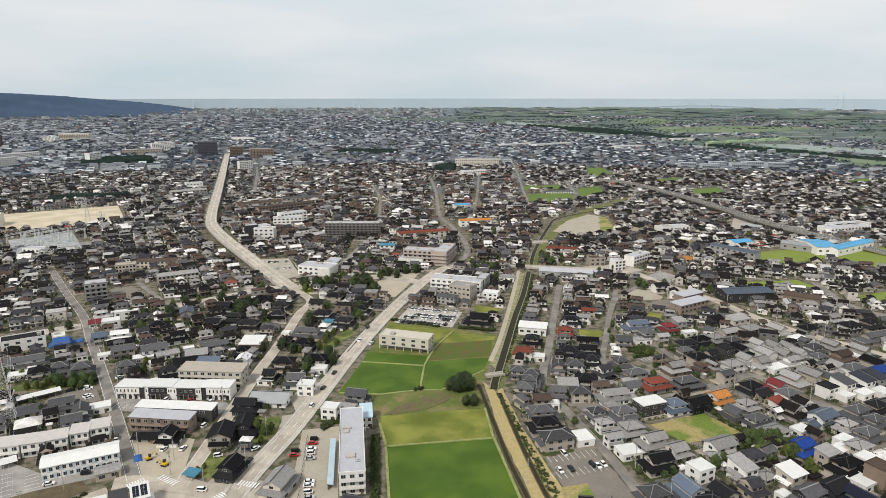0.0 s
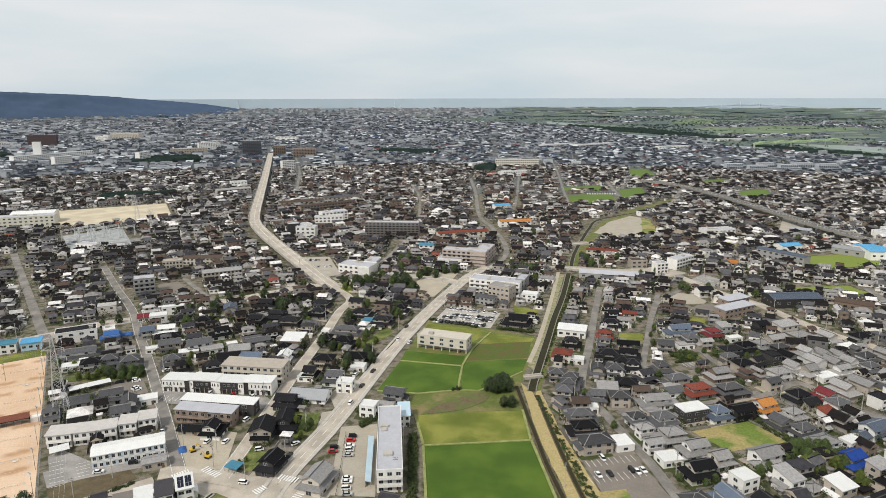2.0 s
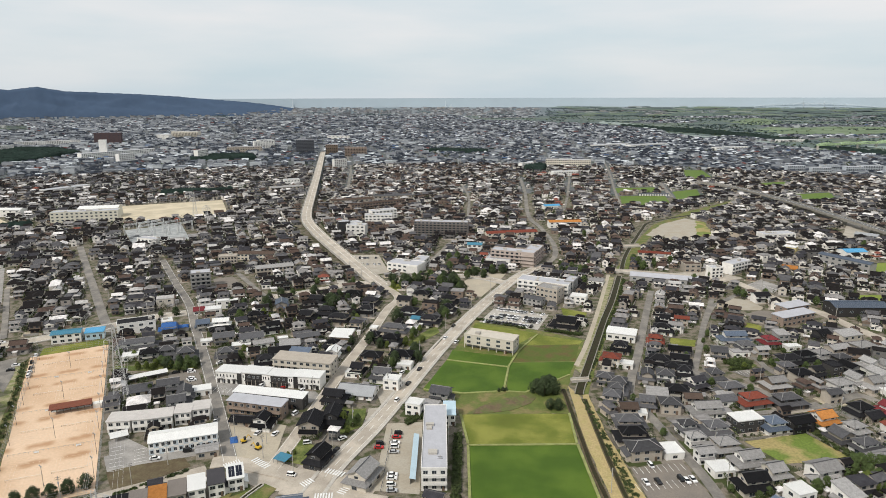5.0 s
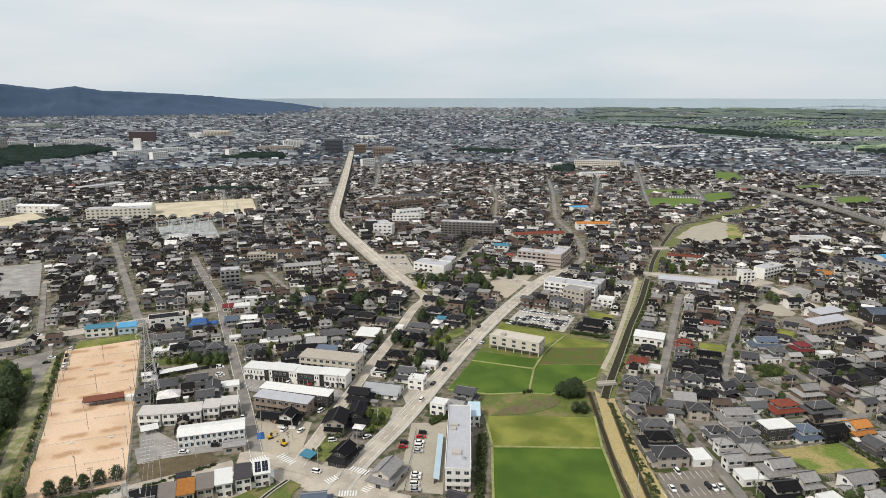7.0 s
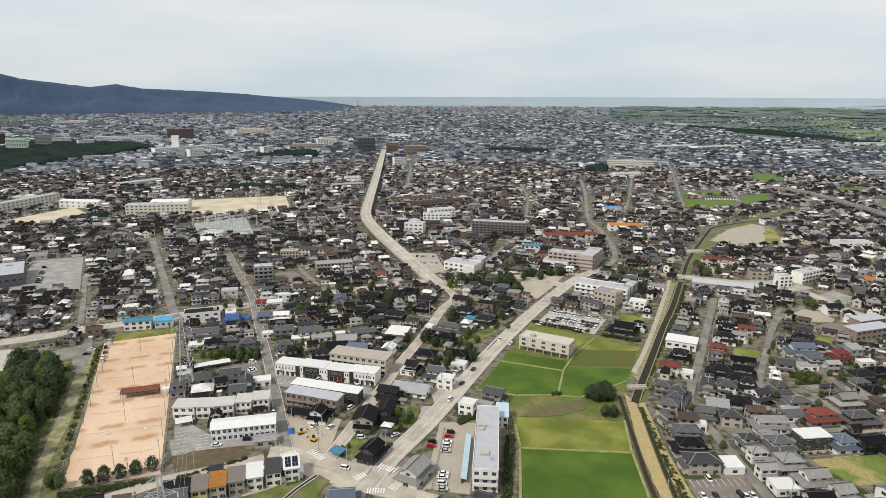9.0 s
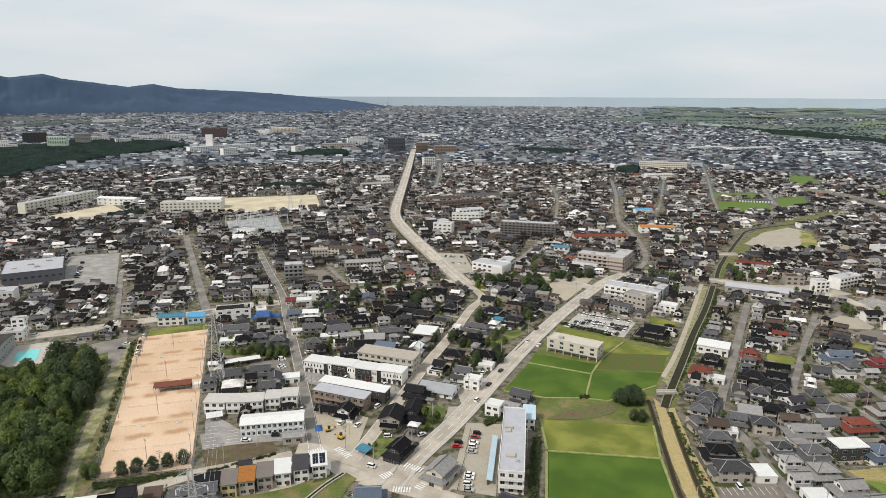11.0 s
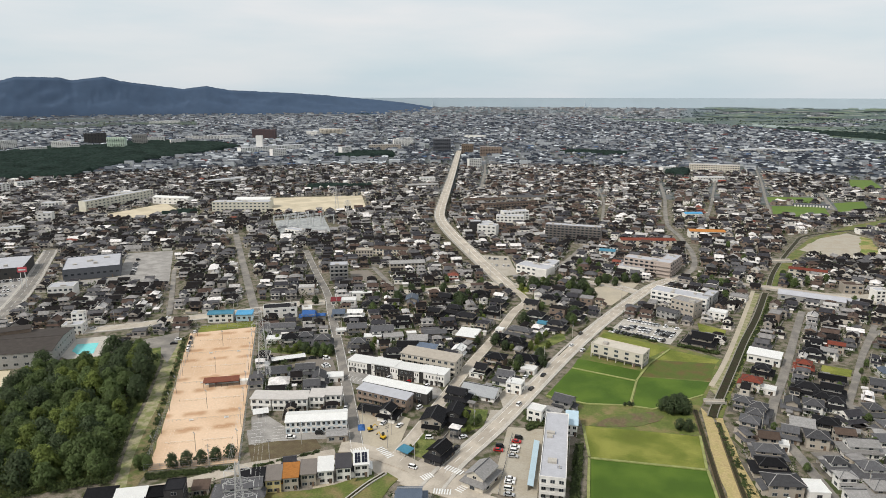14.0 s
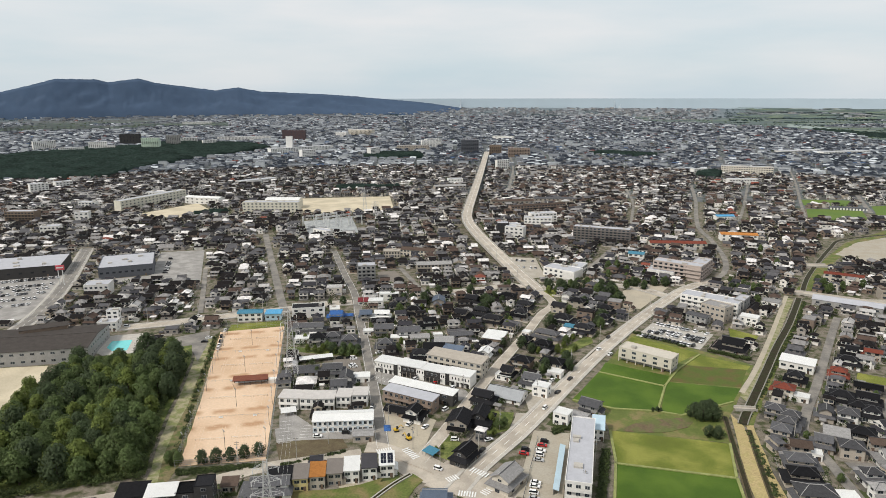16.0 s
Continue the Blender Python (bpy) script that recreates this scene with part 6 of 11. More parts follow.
block("building", -1001.0, 765.6, 26.3, 14, 11, 71.6, 3, "white wall", "membrane", "flat", 5, False, "pale grey flat-roofed building with rows of windows", "building", sides_too=False)
block("apartment_building", -773, 532, 36, 14, 14, 22, 4, "brown wall", "membrane", "flat", 9, True, "brown four-storey apartment block", "apartment building")
block("building", -683, 500, 20, 12, 8, 35, 2, "white wall", "membrane", "flat", 5, False, "small white flat-roofed building", "building")
block("building", -785, 634, 22, 12, 9, 30, 3, "white wall", "membrane", "flat", 5, False, "small white flat-roofed building", "building", sides_too=False)
block("building", -774, 746, 30, 12, 8, 20, 2, "white wall", "membrane", "flat", 6, False, "small white flat-roofed building", "building", sides_too=False)
block("building", -433, 349, 18, 13, 9, 32, 2, "white wall", "membrane", "flat", 5, False, "white two-storey building near the store car park", "building")
block("building", -708.0, 562, 15.7, 12, 12, 35, 3, "white wall", "membrane", "flat", 3, False, "pale grey flat-roofed building with rows of windows", "building")
block("building", -14.6, 1366.1, 32.0, 12, 10, 42.7, 3, "white wall", "membrane", "flat", 7, False, "pale grey flat-roofed building with rows of windows", "building", sides_too=False)
block("building", 319.9, 1935.4, 142.5, 22, 9, 37.0, 2, "white wall", "membrane", "flat", 31, False, "pale grey flat-roofed building with rows of windows", "building", sides_too=False)
block("building", 215.6, 1934.9, 132.5, 22, 8, 40.3, 2, "white wall", "membrane", "flat", 29, False, "pale grey flat-roofed building with rows of windows", "building", sides_too=False)
block("building", 523.0, 1853.3, 98.8, 20, 9, 23.5, 2, "white wall", "membrane", "flat", 21, False, "pale grey flat-roofed building with rows of windows", "building", sides_too=False)
block("building", 796.0, 2189.5, 89.2, 20, 8, 17.9, 2, "white wall", "membrane", "flat", 19, False, "pale grey flat-roofed building with rows of windows", "building", sides_too=False)
terrace(-134.5, 302.6, 57.7, 9.0, 6.5, -1.9)
block("apartment_building", -127.3, 269.5, 28.3, 7, 6.8, -6.1, 2, "taupe wall", "membrane", "mono", 9, True, "taupe two-storey apartment house with a pale roof", "apartment building", dark=5, panel="brown wall")
block("apartment_building", -125.3, 280.2, 36.9, 6.5, 6, -5.0, 2, "dark wall", "white metal", "mono", 4, False, "dark rear wing with a white roof", "apartment building")
block("apartment_building", -120.4, 316.9, 33.4, 10, 9, -4.6, 3, "cream wall", "beige wall", "mono", 9, True, "cream three-storey apartment block with balconies", "apartment building")
block("apartment_building", -147.3, 237.8, 27.6, 10, 6, 25.8, 2, "white wall", "white metal", "gable", 12, False, "white two-storey apartment house with a low metal roof", "apartment building", check=14)
block("terrace_house", -182.6, 246.6, 9.9, 8, 6.2, 15.2, 2, "white wall", "terrace roof", "mono", 3, True, "white two-storey unit of a stepped terrace", "terrace house")
block("terrace_house", -173.1, 249.6, 8.8, 8, 6.2, 17.2, 2, "white wall", "terrace roof", "mono", 3, True, "white two-storey unit of a stepped terrace", "terrace house")
block("terrace_house", -165.4, 252.7, 7.8, 8, 6.2, 24.3, 2, "white wall", "terrace roof", "mono", 3, True, "white two-storey unit of a stepped terrace", "terrace house")
block("terrace_house", -158.4, 257.9, 7.2, 8, 6.2, 18.7, 2, "white wall", "terrace roof", "mono", 3, True, "white two-storey unit of a stepped terrace", "terrace house")
block("terrace_house", -151.9, 262.3, 7.6, 8, 6.2, 22.5, 2, "white wall", "terrace roof", "mono", 3, True, "white two-storey unit of a stepped terrace", "terrace house")
block("apartment_building", -37.9, 244.5, 10.0, 52, 9.5, 8.0, 3, "white wall", "membrane", "flat", 3, True, "long white three-storey apartment block with a flat grey roof", "apartment building")
block("shed", -35.6, 275.3, 5.2, 12, 5.6, 8.0, 2, "white wall", "pale blue metal", "mono", 2, False, "small white building with a pale blue roof", "shed")
block("apartment_building", -21.9, 366.3, 31.0, 11, 8.4, -16.5, 3, "cream wall", "cream wall", "flat", 5, False, "cream three-storey apartment block beside the rice fields", "apartment building", stilts=2.6)
block("building", 11.4, 484.0, 39.8, 14, 10, -17.1, 3, "white wall", "membrane", "flat", 9, True, "long white three-storey building with a flat roof", "building")
block("building", 15.0, 463.5, 17, 12, 11, -28, 3, "beige wall", "pale tile", "flat", 5, False, "beige three-storey block with a flat roof", "building")
block("building", 3.5, 453.5, 14, 8, 5.6, -25, 2, "grey wall", "grey tile", "gable", 4, False, "grey two-storey wing with a tiled roof", "building")
block("hut", -20.5, 461.5, 9, 7, 3.0, -25, 1, "grey wall", "grey tile", "gable", 2, False, "low grey hut beside the car park", "hut", sides_too=False)
block("building", 31.5, 488.0, 7, 16, 10.5, -17.1, 3, "grey wall", "membrane", "flat", 2, False, "grey three-storey wing beside the white building", "building")
block("apartment_building", -14.9, 567.4, 39.9, 12, 13, -14.3, 4, "pink wall", "membrane", "flat", 9, True, "pinkish four-storey apartment block with balconies", "apartment building")
block("apartment_building", 1.5, 575.6, 36.2, 12, 12.4, 76.1, 4, "pink wall", "membrane", "flat", 6, True, "pinkish four-storey apartment wing", "apartment building")
block("apartment_building", -96.3, 679.2, 58.1, 12, 16, 0.1, 6, "slab wall", "membrane", "flat", 14, True, "brown-grey six-storey apartment slab with balconies", "apartment building", sides_too=False)
block("building", -21.4, 681.9, 55.2, 12, 6, 17.8, 2, "cream wall", "red tile", "gable", 10, False, "long cream building with a red roof", "building", sides_too=False)
block("building", -106.6, 535.5, 29.4, 16, 7, -17.4, 2, "white wall", "membrane", "flat", 6, False, "pale grey flat-roofed building with rows of windows", "building")
block("building", -97.6, 542.6, 37.3, 10, 6.5, 82.8, 2, "white wall", "membrane", "flat", 8, False, "pale grey flat-roofed building with rows of windows", "building")
block("hall", -114.0, 365.7, 12.4, 13, 5, 0.0, 1, "brown wall", "white metal", "mono", 3, False, "hall with a broad white sheet-metal roof", "hall")
block("hall", 57.4, 391.9, 17.3, 10, 5, -13.0, 1, "white wall", "white metal", "mono", 4, False, "hall with a white sheet-metal roof by the canal", "hall")
block("warehouse", 103.5, 527.5, 44, 14, 4.8, -11.5, 1, "grey wall", "membrane", "gable", 6, False, "long low warehouse with a pale grey roof by the bridge", "warehouse")
block("shed", 134.0, 530.5, 13, 7, 3.0, 3, 1, "grey wall", "membrane", "mono", 3, False, "low pale annex at the end of the long warehouse", "shed")
block("building", 152.2, 548.0, 11, 8, 8.4, 22, 3, "white wall", "membrane", "flat", 3, False, "slim white three-storey building at the road fork", "building")
block("factory", 364.4, 615.4, 19.9, 34, 8, 0.0, 1, "white wall", "bright blue metal", "gable", 3, False, "factory hall with a bright blue roof", "factory", sides_too=False)
block("factory", 395.1, 614.2, 65.7, 12, 7.3, 31.8, 1, "white wall", "bright blue metal", "gable", 6, False, "factory hall with a bright blue roof", "factory", sides_too=False)
block("factory", 351.5, 619.8, 35.0, 14, 6, -42.2, 1, "grey wall", "grey metal", "gable", 4, False, "grey factory shed with a metal roof", "factory", sides_too=False)
block("factory", 224.0, 462.3, 36.5, 16, 7, 6.3, 1, "dark wall", "slate blue metal", "gable", 5, False, "dark slate-blue factory shed", "factory")
block("shed", 262.5, 453.5, 23.5, 12, 6, -33.6, 1, "brown wall", "brown tile", "gable", 5, False, "shed with a brown roof", "shed")
block("workshop", 274.4, 594.1, 45.5, 10, 8, -54.6, 2, "grey wall", "slate blue metal", "gable", 8, False, "long grey two-storey workshop", "workshop")
block("hall", 180.5, 456.5, 22, 9, 6.6, 31, 2, "taupe wall", "membrane", "mono", 5, False, "taupe two-storey hall with a pale grey roof", "hall", panel="grey wall")
block("hall", 174.3, 437.6, 29, 9, 6.4, 30.5, 2, "taupe wall", "membrane", "mono", 7, False, "taupe two-storey hall with a pale grey roof", "hall")
block("school", -526.7, 697.4, 73.4, 16, 15, 21.5, 4, "school wall", "membrane", "flat", 14, False, "cream four-storey school beside the sports ground", "school", sides_too=False)
block("gymnasium", -537, 738, 46, 24, 12.5, 21.5, 2, "school wall", "white metal", "gable", 6, False, "school hall with a broad white roof", "gymnasium", sides_too=False)
block("school", -719.5, 682.8, 117.3, 12, 15, 89.9, 4, "school wall", "membrane", "flat", 18, False, "long cream four-storey school", "school", sides_too=False)
block("gymnasium", -665.0, 726.5, 56.1, 14, 9, 6.2, 2, "white wall", "white metal", "gable", 7, False, "white school gymnasium with a white roof", "gymnasium", sides_too=False)
block("store", -468.7, 409.8, 43, 46, 9.5, 44, 1, "slate wall", "membrane", "flat", 9, False, "dark-fronted store with a pale broad roof", "store")
block("store", -550.3, 369.6, 70.2, 46, 9, 41.9, 1, "dark wall", "membrane", "flat", 8, False, "dark store with a broad flat roof", "store")
block("gymnasium", -363.5, 248.6, 64.9, 40, 9, 32.5, 2, "grey wall", "gym roof", "gable", 12, False, "school gymnasium with a broad dark brown roof", "gymnasium")
block("building", -358.5, 292.5, 12, 8, 6.4, 30, 2, "white wall", "membrane", "flat", 4, False, "white two-storey building beside the pool", "building")
block("building", -361.5, 299.6, 7.5, 5.5, 11.5, 30, 4, "white wall", "membrane", "flat", 2, False, "slim white tower block beside the pool", "building")
block("building", -270.6, 352.0, 10.5, 8, 4.6, 26.8, 1, "pale blue metal", "bright blue metal", "mono", 3, False, "low pale blue building with a blue roof", "building")
block("building", -284.2, 344.6, 16.5, 9, 6, 26.8, 2, "white wall", "teal metal", "gable", 4, False, "white building with a teal roof", "building")
block("workshop", -251.8, 366.8, 22.6, 10.5, 7, 32, 2, "white wall", "dark tile", "flat", 4, False, "long white workshop with a flat dark roof", "workshop", sides_too=False)
block("annex", -236.6, 376.6, 7, 9, 4.4, 32, 1, "white wall", "white metal", "flat", 2, False, "low white annex of the workshop", "annex", sides_too=False)
block("building", -393.4, 612.2, 23.9, 10, 4, -11.1, 1, "white wall", "membrane", "flat", 5, False, "pale grey flat-roofed building with rows of windows", "building", sides_too=False)
block("apartment_building", -258.3, 463.6, 14.8, 12, 13, 27.3, 4, "grey wall", "membrane", "flat", 4, True, "grey four-storey apartment block", "apartment building")
block("apartment_building", -586.3, 1632.7, 46, 14, 36, 17.3, 10, "slate wall", "membrane", "flat", 9, True, "dark slate-grey apartment slab at the road head", "apartment building", sides_too=False)
block("building", -1215.1, 2176.5, 100, 24, 24, 0.0, 6, "cream wall", "membrane", "flat", 18, True, "cream flat-roofed block with long rows of windows", "building", sides_too=False)
block("building", -659.4, 2175.0, 74.5, 20, 12, 0.1, 3, "white wall", "membrane", "flat", 16, False, "pale grey flat-roofed building with rows of windows", "building", sides_too=False)
block("building", 72.0, 1391.7, 92, 16, 15, 0.0, 4, "cream wall", "membrane", "flat", 21, False, "pale grey flat-roofed building with rows of windows", "building", sides_too=False)
block("apartment_building", -437.3, 1580.0, 54, 12, 22, 12, 6, "taupe wall", "membrane", "flat", 8, True, "brown apartment block with rows of balconies", "apartment building", sides_too=False)
block("apartment_building", -505, 1600, 30, 12, 26, 12, 7, "brown wall", "membrane", "flat", 6, True, "brown apartment block with rows of balconies", "apartment building", sides_too=False)
block("building", -765.7, 1663.8, 90, 18, 14, 25, 3, "beige wall", "membrane", "flat", 14, False, "long beige flat-roofed hall with rows of windows", "building", sides_too=False)
block("building", -765.7, 1791.5, 59.2, 14, 20, 38.7, 6, "white wall", "membrane", "flat", 13, False, "pale grey flat-roofed building with rows of windows", "building", sides_too=False)
block("apartment_building", -1301.0, 1868.6, 76.6, 20, 36, 20.6, 7, "brick red wall", "membrane", "flat", 6, False, "brick-red high block in the distance", "apartment building", sides_too=False)
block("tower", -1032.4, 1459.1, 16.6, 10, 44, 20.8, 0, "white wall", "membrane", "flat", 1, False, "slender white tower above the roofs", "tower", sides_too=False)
block("building", -1011.2, 1481.1, 183.5, 20, 16, 61.7, 5, "white wall", "membrane", "flat", 40, False, "pale grey flat-roofed building with rows of windows", "building", sides_too=False)
block("apartment_building", -1486, 1430, 50, 14, 32, 20.8, 9, "pale green wall", "membrane", "flat", 8, True, "pale green high apartment block", "apartment building", sides_too=False)
block("apartment_building", -1500, 1530, 40, 14, 34, 40, 9, "grey wall", "membrane", "flat", 8, False, "grey high apartment block in the distance", "apartment building", sides_too=False)
block("apartment_building", -1668, 1526, 62, 14, 34, 47, 8, "dark wall", "membrane", "flat", 7, False, "dark high apartment block in the distance", "apartment building", sides_too=False)
block("building", -1590, 1340, 46, 16, 24, 42, 7, "white wall", "membrane", "flat", 9, False, "pale grey flat-roofed building with rows of windows", "building", sides_too=False)
block("building", -1556, 1352, 22, 14, 15, 42, 4, "white wall", "membrane", "flat", 5, False, "pale grey flat-roofed building with rows of windows", "building", sides_too=False)
block("building", -247.9, 865.9, 59.7, 12, 8, 26.7, 2, "beige wall", "brown tile", "gable", 9, False, "long beige two-storey row", "building", sides_too=False)
block("building", -199.5, 908.1, 55.1, 12, 8, 20.8, 2, "beige wall", "grey tile", "gable", 9, False, "long beige two-storey row", "building", sides_too=False)
block("building", 25.0, 865.0, 22.5, 10, 5, 23.3, 1, "white wall", "bright blue metal", "gable", 3, False, "low building with a bright blue roof", "building", sides_too=False)
block("building", -187.6, 670.9, 20.7, 12, 12, 0.0, 3, "white wall", "membrane", "flat", 4, False, "pale grey flat-roofed building with rows of windows", "building", sides_too=False)
block("building", -180.6, 743.0, 32.5, 12, 10, 11.9, 3, "white wall", "membrane", "flat", 7, False, "pale grey flat-roofed building with rows of windows", "building", sides_too=False)
block("building", 37.3, 743.2, 36.9, 12, 7, 10.5, 2, "white wall", "orange tile", "gable", 6, False, "white building with an orange roof", "building", sides_too=False)
block("building", 113.1, 604.6, 28.7, 8, 6, -9.0, 2, "cream wall", "red tile", "gable", 6, False, "cream building with a reddish roof", "building", sides_too=False)
block("building", 174.5, 566.5, 26, 10, 9, 42, 3, "white wall", "membrane", "flat", 6, True, "white three-storey building with balconies beside the road", "building")
block("building", -27.7, 565.4, 22.1, 14, 6, -10.1, 1, "white wall", "membrane", "flat", 4, False, "pale grey flat-roofed building with rows of windows", "building")
block("building", -54.5, 619.4, 14.3, 10, 6, 0.0, 2, "white wall", "teal metal", "gable", 3, False, "white building with a teal roof", "building", sides_too=False)
block("building", 253.4, 704.7, 35.3, 14, 7, 14.8, 2, "white wall", "membrane", "flat", 7, False, "pale grey flat-roofed building with rows of windows", "building", sides_too=False)
block("shed", 297.4, 635.7, 20.8, 14, 6, 13.6, 1, "white wall", "bright blue metal", "gable", 3, False, "shed with a bright blue roof", "shed", sides_too=False)
block("building", -268.5, 531.7, 15.9, 10, 9, 21.7, 3, "beige wall", "beige wall", "flat", 6, False, "beige three-storey flat-roofed block", "building")
block("building", -252.4, 557.8, 34.3, 12, 6, 6.4, 2, "cream wall", "brown tile", "gable", 10, False, "long cream building with a brownish roof", "building")
block("building", -217.9, 514.0, 31.1, 12, 6, 28.8, 2, "beige wall", "pale tile", "gable", 10, False, "long beige building with a pale roof", "building")
block("building", -203.9, 676.7, 12.5, 12, 14, 21.6, 4, "dark wall", "membrane", "flat", 4, False, "dark blue-grey four-storey block", "building", sides_too=False)
block("building", -194.5, 683.1, 15.4, 12, 12, 43.9, 3, "white wall", "membrane", "flat", 3, False, "pale grey flat-roofed building with rows of windows", "building", sides_too=False)
block("building", -179.0, 758.7, 32.3, 12, 13, 34.0, 4, "white wall", "membrane", "flat", 7, False, "pale grey flat-roofed building with rows of windows", "building", sides_too=False)
block("apartment_building", -205.5, 838.7, 79.0, 10, 9, 40.4, 3, "taupe wall", "brown tile", "gable", 18, True, "long brown three-storey apartment row", "apartment building", sides_too=False)
block("hall", -387.7, 983.0, 52.2, 14, 7, 35.5, 2, "beige wall", "pale tile", "gable", 9, False, "beige hall with a pale roof", "hall", sides_too=False)
block("building", -738.7, 938.4, 72.4, 16, 6, 67.9, 1, "white wall", "membrane", "flat", 16, False, "pale grey flat-roofed building with rows of windows", "building", sides_too=False)
block("building", 442.2, 702.1, 57.0, 18, 8, 18.2, 2, "white wall", "membrane", "flat", 12, False, "pale grey flat-roofed building with rows of windows", "building", sides_too=False)
block("building", 136.8, 563.5, 14, 10, 7, 8, 2, "beige wall", "brown tile", "flat", 3, False, "beige two-storey building with a flat brownish roof", "building")
block("workshop", 345.7, 713.4, 20.6, 12, 6, -37.1, 2, "grey wall", "grey metal", "gable", 6, False, "grey workshop with a metal roof", "workshop", sides_too=False)
block("building", 455.2, 716.4, 46.9, 16, 8, 15.2, 2, "white wall", "membrane", "flat", 10, False, "pale grey flat-roofed building with rows of windows", "building", sides_too=False)

# ---------------------------------------------------------------- the nearest houses
house(49.0, 254.4, 16, 10, 15, "grey tile", "beige wall", "hip", 2)
house(46.0, 266.5, 14, 9, 10, "dark tile", "beige wall", "skirt", 2)
house(47.0, 278.4, 14, 9, 8, "grey tile", "beige wall", "hip", 2)
house(47.7, 290.2, 9, 8, 5, "brown tile", "beige wall", "gable", 2)
house(53.2, 289.6, 6, 5, 0, "white metal", "white wall", "box", 1)
house(60.9, 257.8, 8, 9, 15, "white metal", "white wall", "box", 1)
house(72.1, 277.3, 9, 8, 18, "grey tile", "white wall", "hip", 2)
house(72.7, 266.5, 8, 6, 18, "pale tile", "white wall", "hip", 2)
house(83.2, 277.3, 13, 9, 18, "grey tile", "white wall", "hip", 2)
house(82.9, 262.3, 14, 9, 18, "pale tile", "beige wall", "hip", 2)
house(73.3, 253.9, 8, 6, 18, "pale tile", "white wall", "gable", 2)
house(89.9, 252.5, 13, 9, 20, "pale tile", "white wall", "gable", 2)
house(98.0, 244.6, 10, 8, 22, "pale tile", "cream wall", "gable", 2)
house(77.9, 246.2, 9, 8, 15, "white metal", "white wall", "box", 1)
house(86.8, 235.5, 13, 9, 18, "dark tile", "cream wall", "gable", 2)
house(101.7, 229.7, 10, 9, 25, "white metal", "white wall", "box", 2)
house(79.7, 213.5, 14, 10, 18, "grey tile", "beige wall", "skirt", 2)
house(92.5, 217.1, 9, 14, 22, "slate blue metal", "white wall", "gable", 2)
house(98.8, 285.4, 16, 10, 20, "white metal", "dark wall", "box", 2)
house(110.6, 284.2, 11, 9, 20, "slate blue metal", "white wall", "hip", 2)
house(122.3, 286.6, 13, 8, 22, "dark tile", "dark wall", "gable", 2)
house(135.9, 293.3, 12, 9, 25, "orange tile", "white wall", "gable", 2)
house(145.3, 285.4, 11, 8, 25, "pale tile", "white wall", "hip", 2)
house(135.8, 277.3, 9, 10, 25, "grey tile", "beige wall", "gable", 2)
house(144.3, 270.2, 13, 9, 25, "grey tile", "white wall", "hip", 2)
house(145.1, 258.8, 14, 9, 25, "pale tile", "white wall", "hip", 2)
house(117.0, 247.8, 13, 9, 24, "pale tile", "white wall", "gable", 2)
house(114.2, 243.1, 7, 6, 24, "pale tile", "beige wall", "hip", 1)
house(118.8, 230.6, 8, 11, 25, "pale tile", "white wall", "mono", 2)
house(135.7, 225.8, 10, 9, 26, "white metal", "beige wall", "mono", 2)
house(127.1, 228.2, 6, 5, 26, "pale tile", "cream wall", "hip", 1)
house(127.5, 215.5, 5, 4, 26, "white metal", "white wall", "box", 1)
house(151.6, 247.8, 13, 10, 28, "blue tile", "beige wall", "gable", 2)
house(160.3, 264.3, 8, 6, 27, "white metal", "white wall", "box", 1)
house(157.9, 240.2, 10, 7, 28, "pale tile", "beige wall", "mono", 2)
house(169.5, 248.5, 10, 6, 28, "white metal", "white wall", "box", 1)
house(161.4, 232.6, 13, 10, 28, "dark tile", "beige wall", "skirt", 2)
house(171.4, 235.9, 9, 8, 28, "white metal", "white wall", "box", 2)
house(135.6, 212.4, 14, 9, 26, "grey tile", "dark wall", "gable", 2)
house(146.7, 217.1, 13, 10, 28, "dark tile", "dark wall", "skirt", 2)
house(162.3, 224.3, 8, 8, 28, "white metal", "white wall", "box", 1)
house(153.5, 211.0, 9, 13, 28, "solar panel", "grey wall", "gable", 2)
house(105.4, 212.4, 10, 13, 24, "dark tile", "beige wall", "gable", 2)
house(97.9, 208.3, 10, 10, 24, "dark tile", "dark wall", "skirt", 2)
house(169.6, 225.2, 9, 10, 28, "brown tile", "brown wall", "box", 3)
house(174.6, 272.9, 13, 9, 27, "slate blue metal", "white wall", "gable", 2)
house(169.3, 270.5, 7, 6, 27, "slate blue metal", "white wall", "gable", 1)
house(180.7, 264.4, 10, 8, 28, "pale tile", "cream wall", "hip", 2)
house(185.0, 257.4, 12, 9, 28, "grey tile", "beige wall", "hip", 2)
house(175.0, 246.5, 11, 8, 28, "pale tile", "beige wall", "hip", 2)
house(174.4, 255.4, 8, 6, 28, "white metal", "white wall", "box", 1)
house(193.0, 277.3, 13, 10, 27, "grey tile", "beige wall", "skirt", 2)
house(205.9, 283.0, 10, 8, 27, "dark tile", "beige wall", "skirt", 2)
house(196.3, 269.1, 9, 7, 27, "grey tile", "beige wall", "skirt", 2)
house(170.7, 296.4, 11, 9, 26, "grey tile", "white wall", "hip", 2)
house(163.8, 291.4, 8, 5, 26, "red tile", "white wall", "mono", 1)
house(170.0, 306.2, 9, 12, 26, "maroon tile", "white wall", "gable", 2)
house(156.5, 304.8, 13, 9, 26, "dark tile", "grey wall", "hip", 2)
house(160.0, 301.4, 8, 7, 26, "dark tile", "beige wall", "gable", 1)
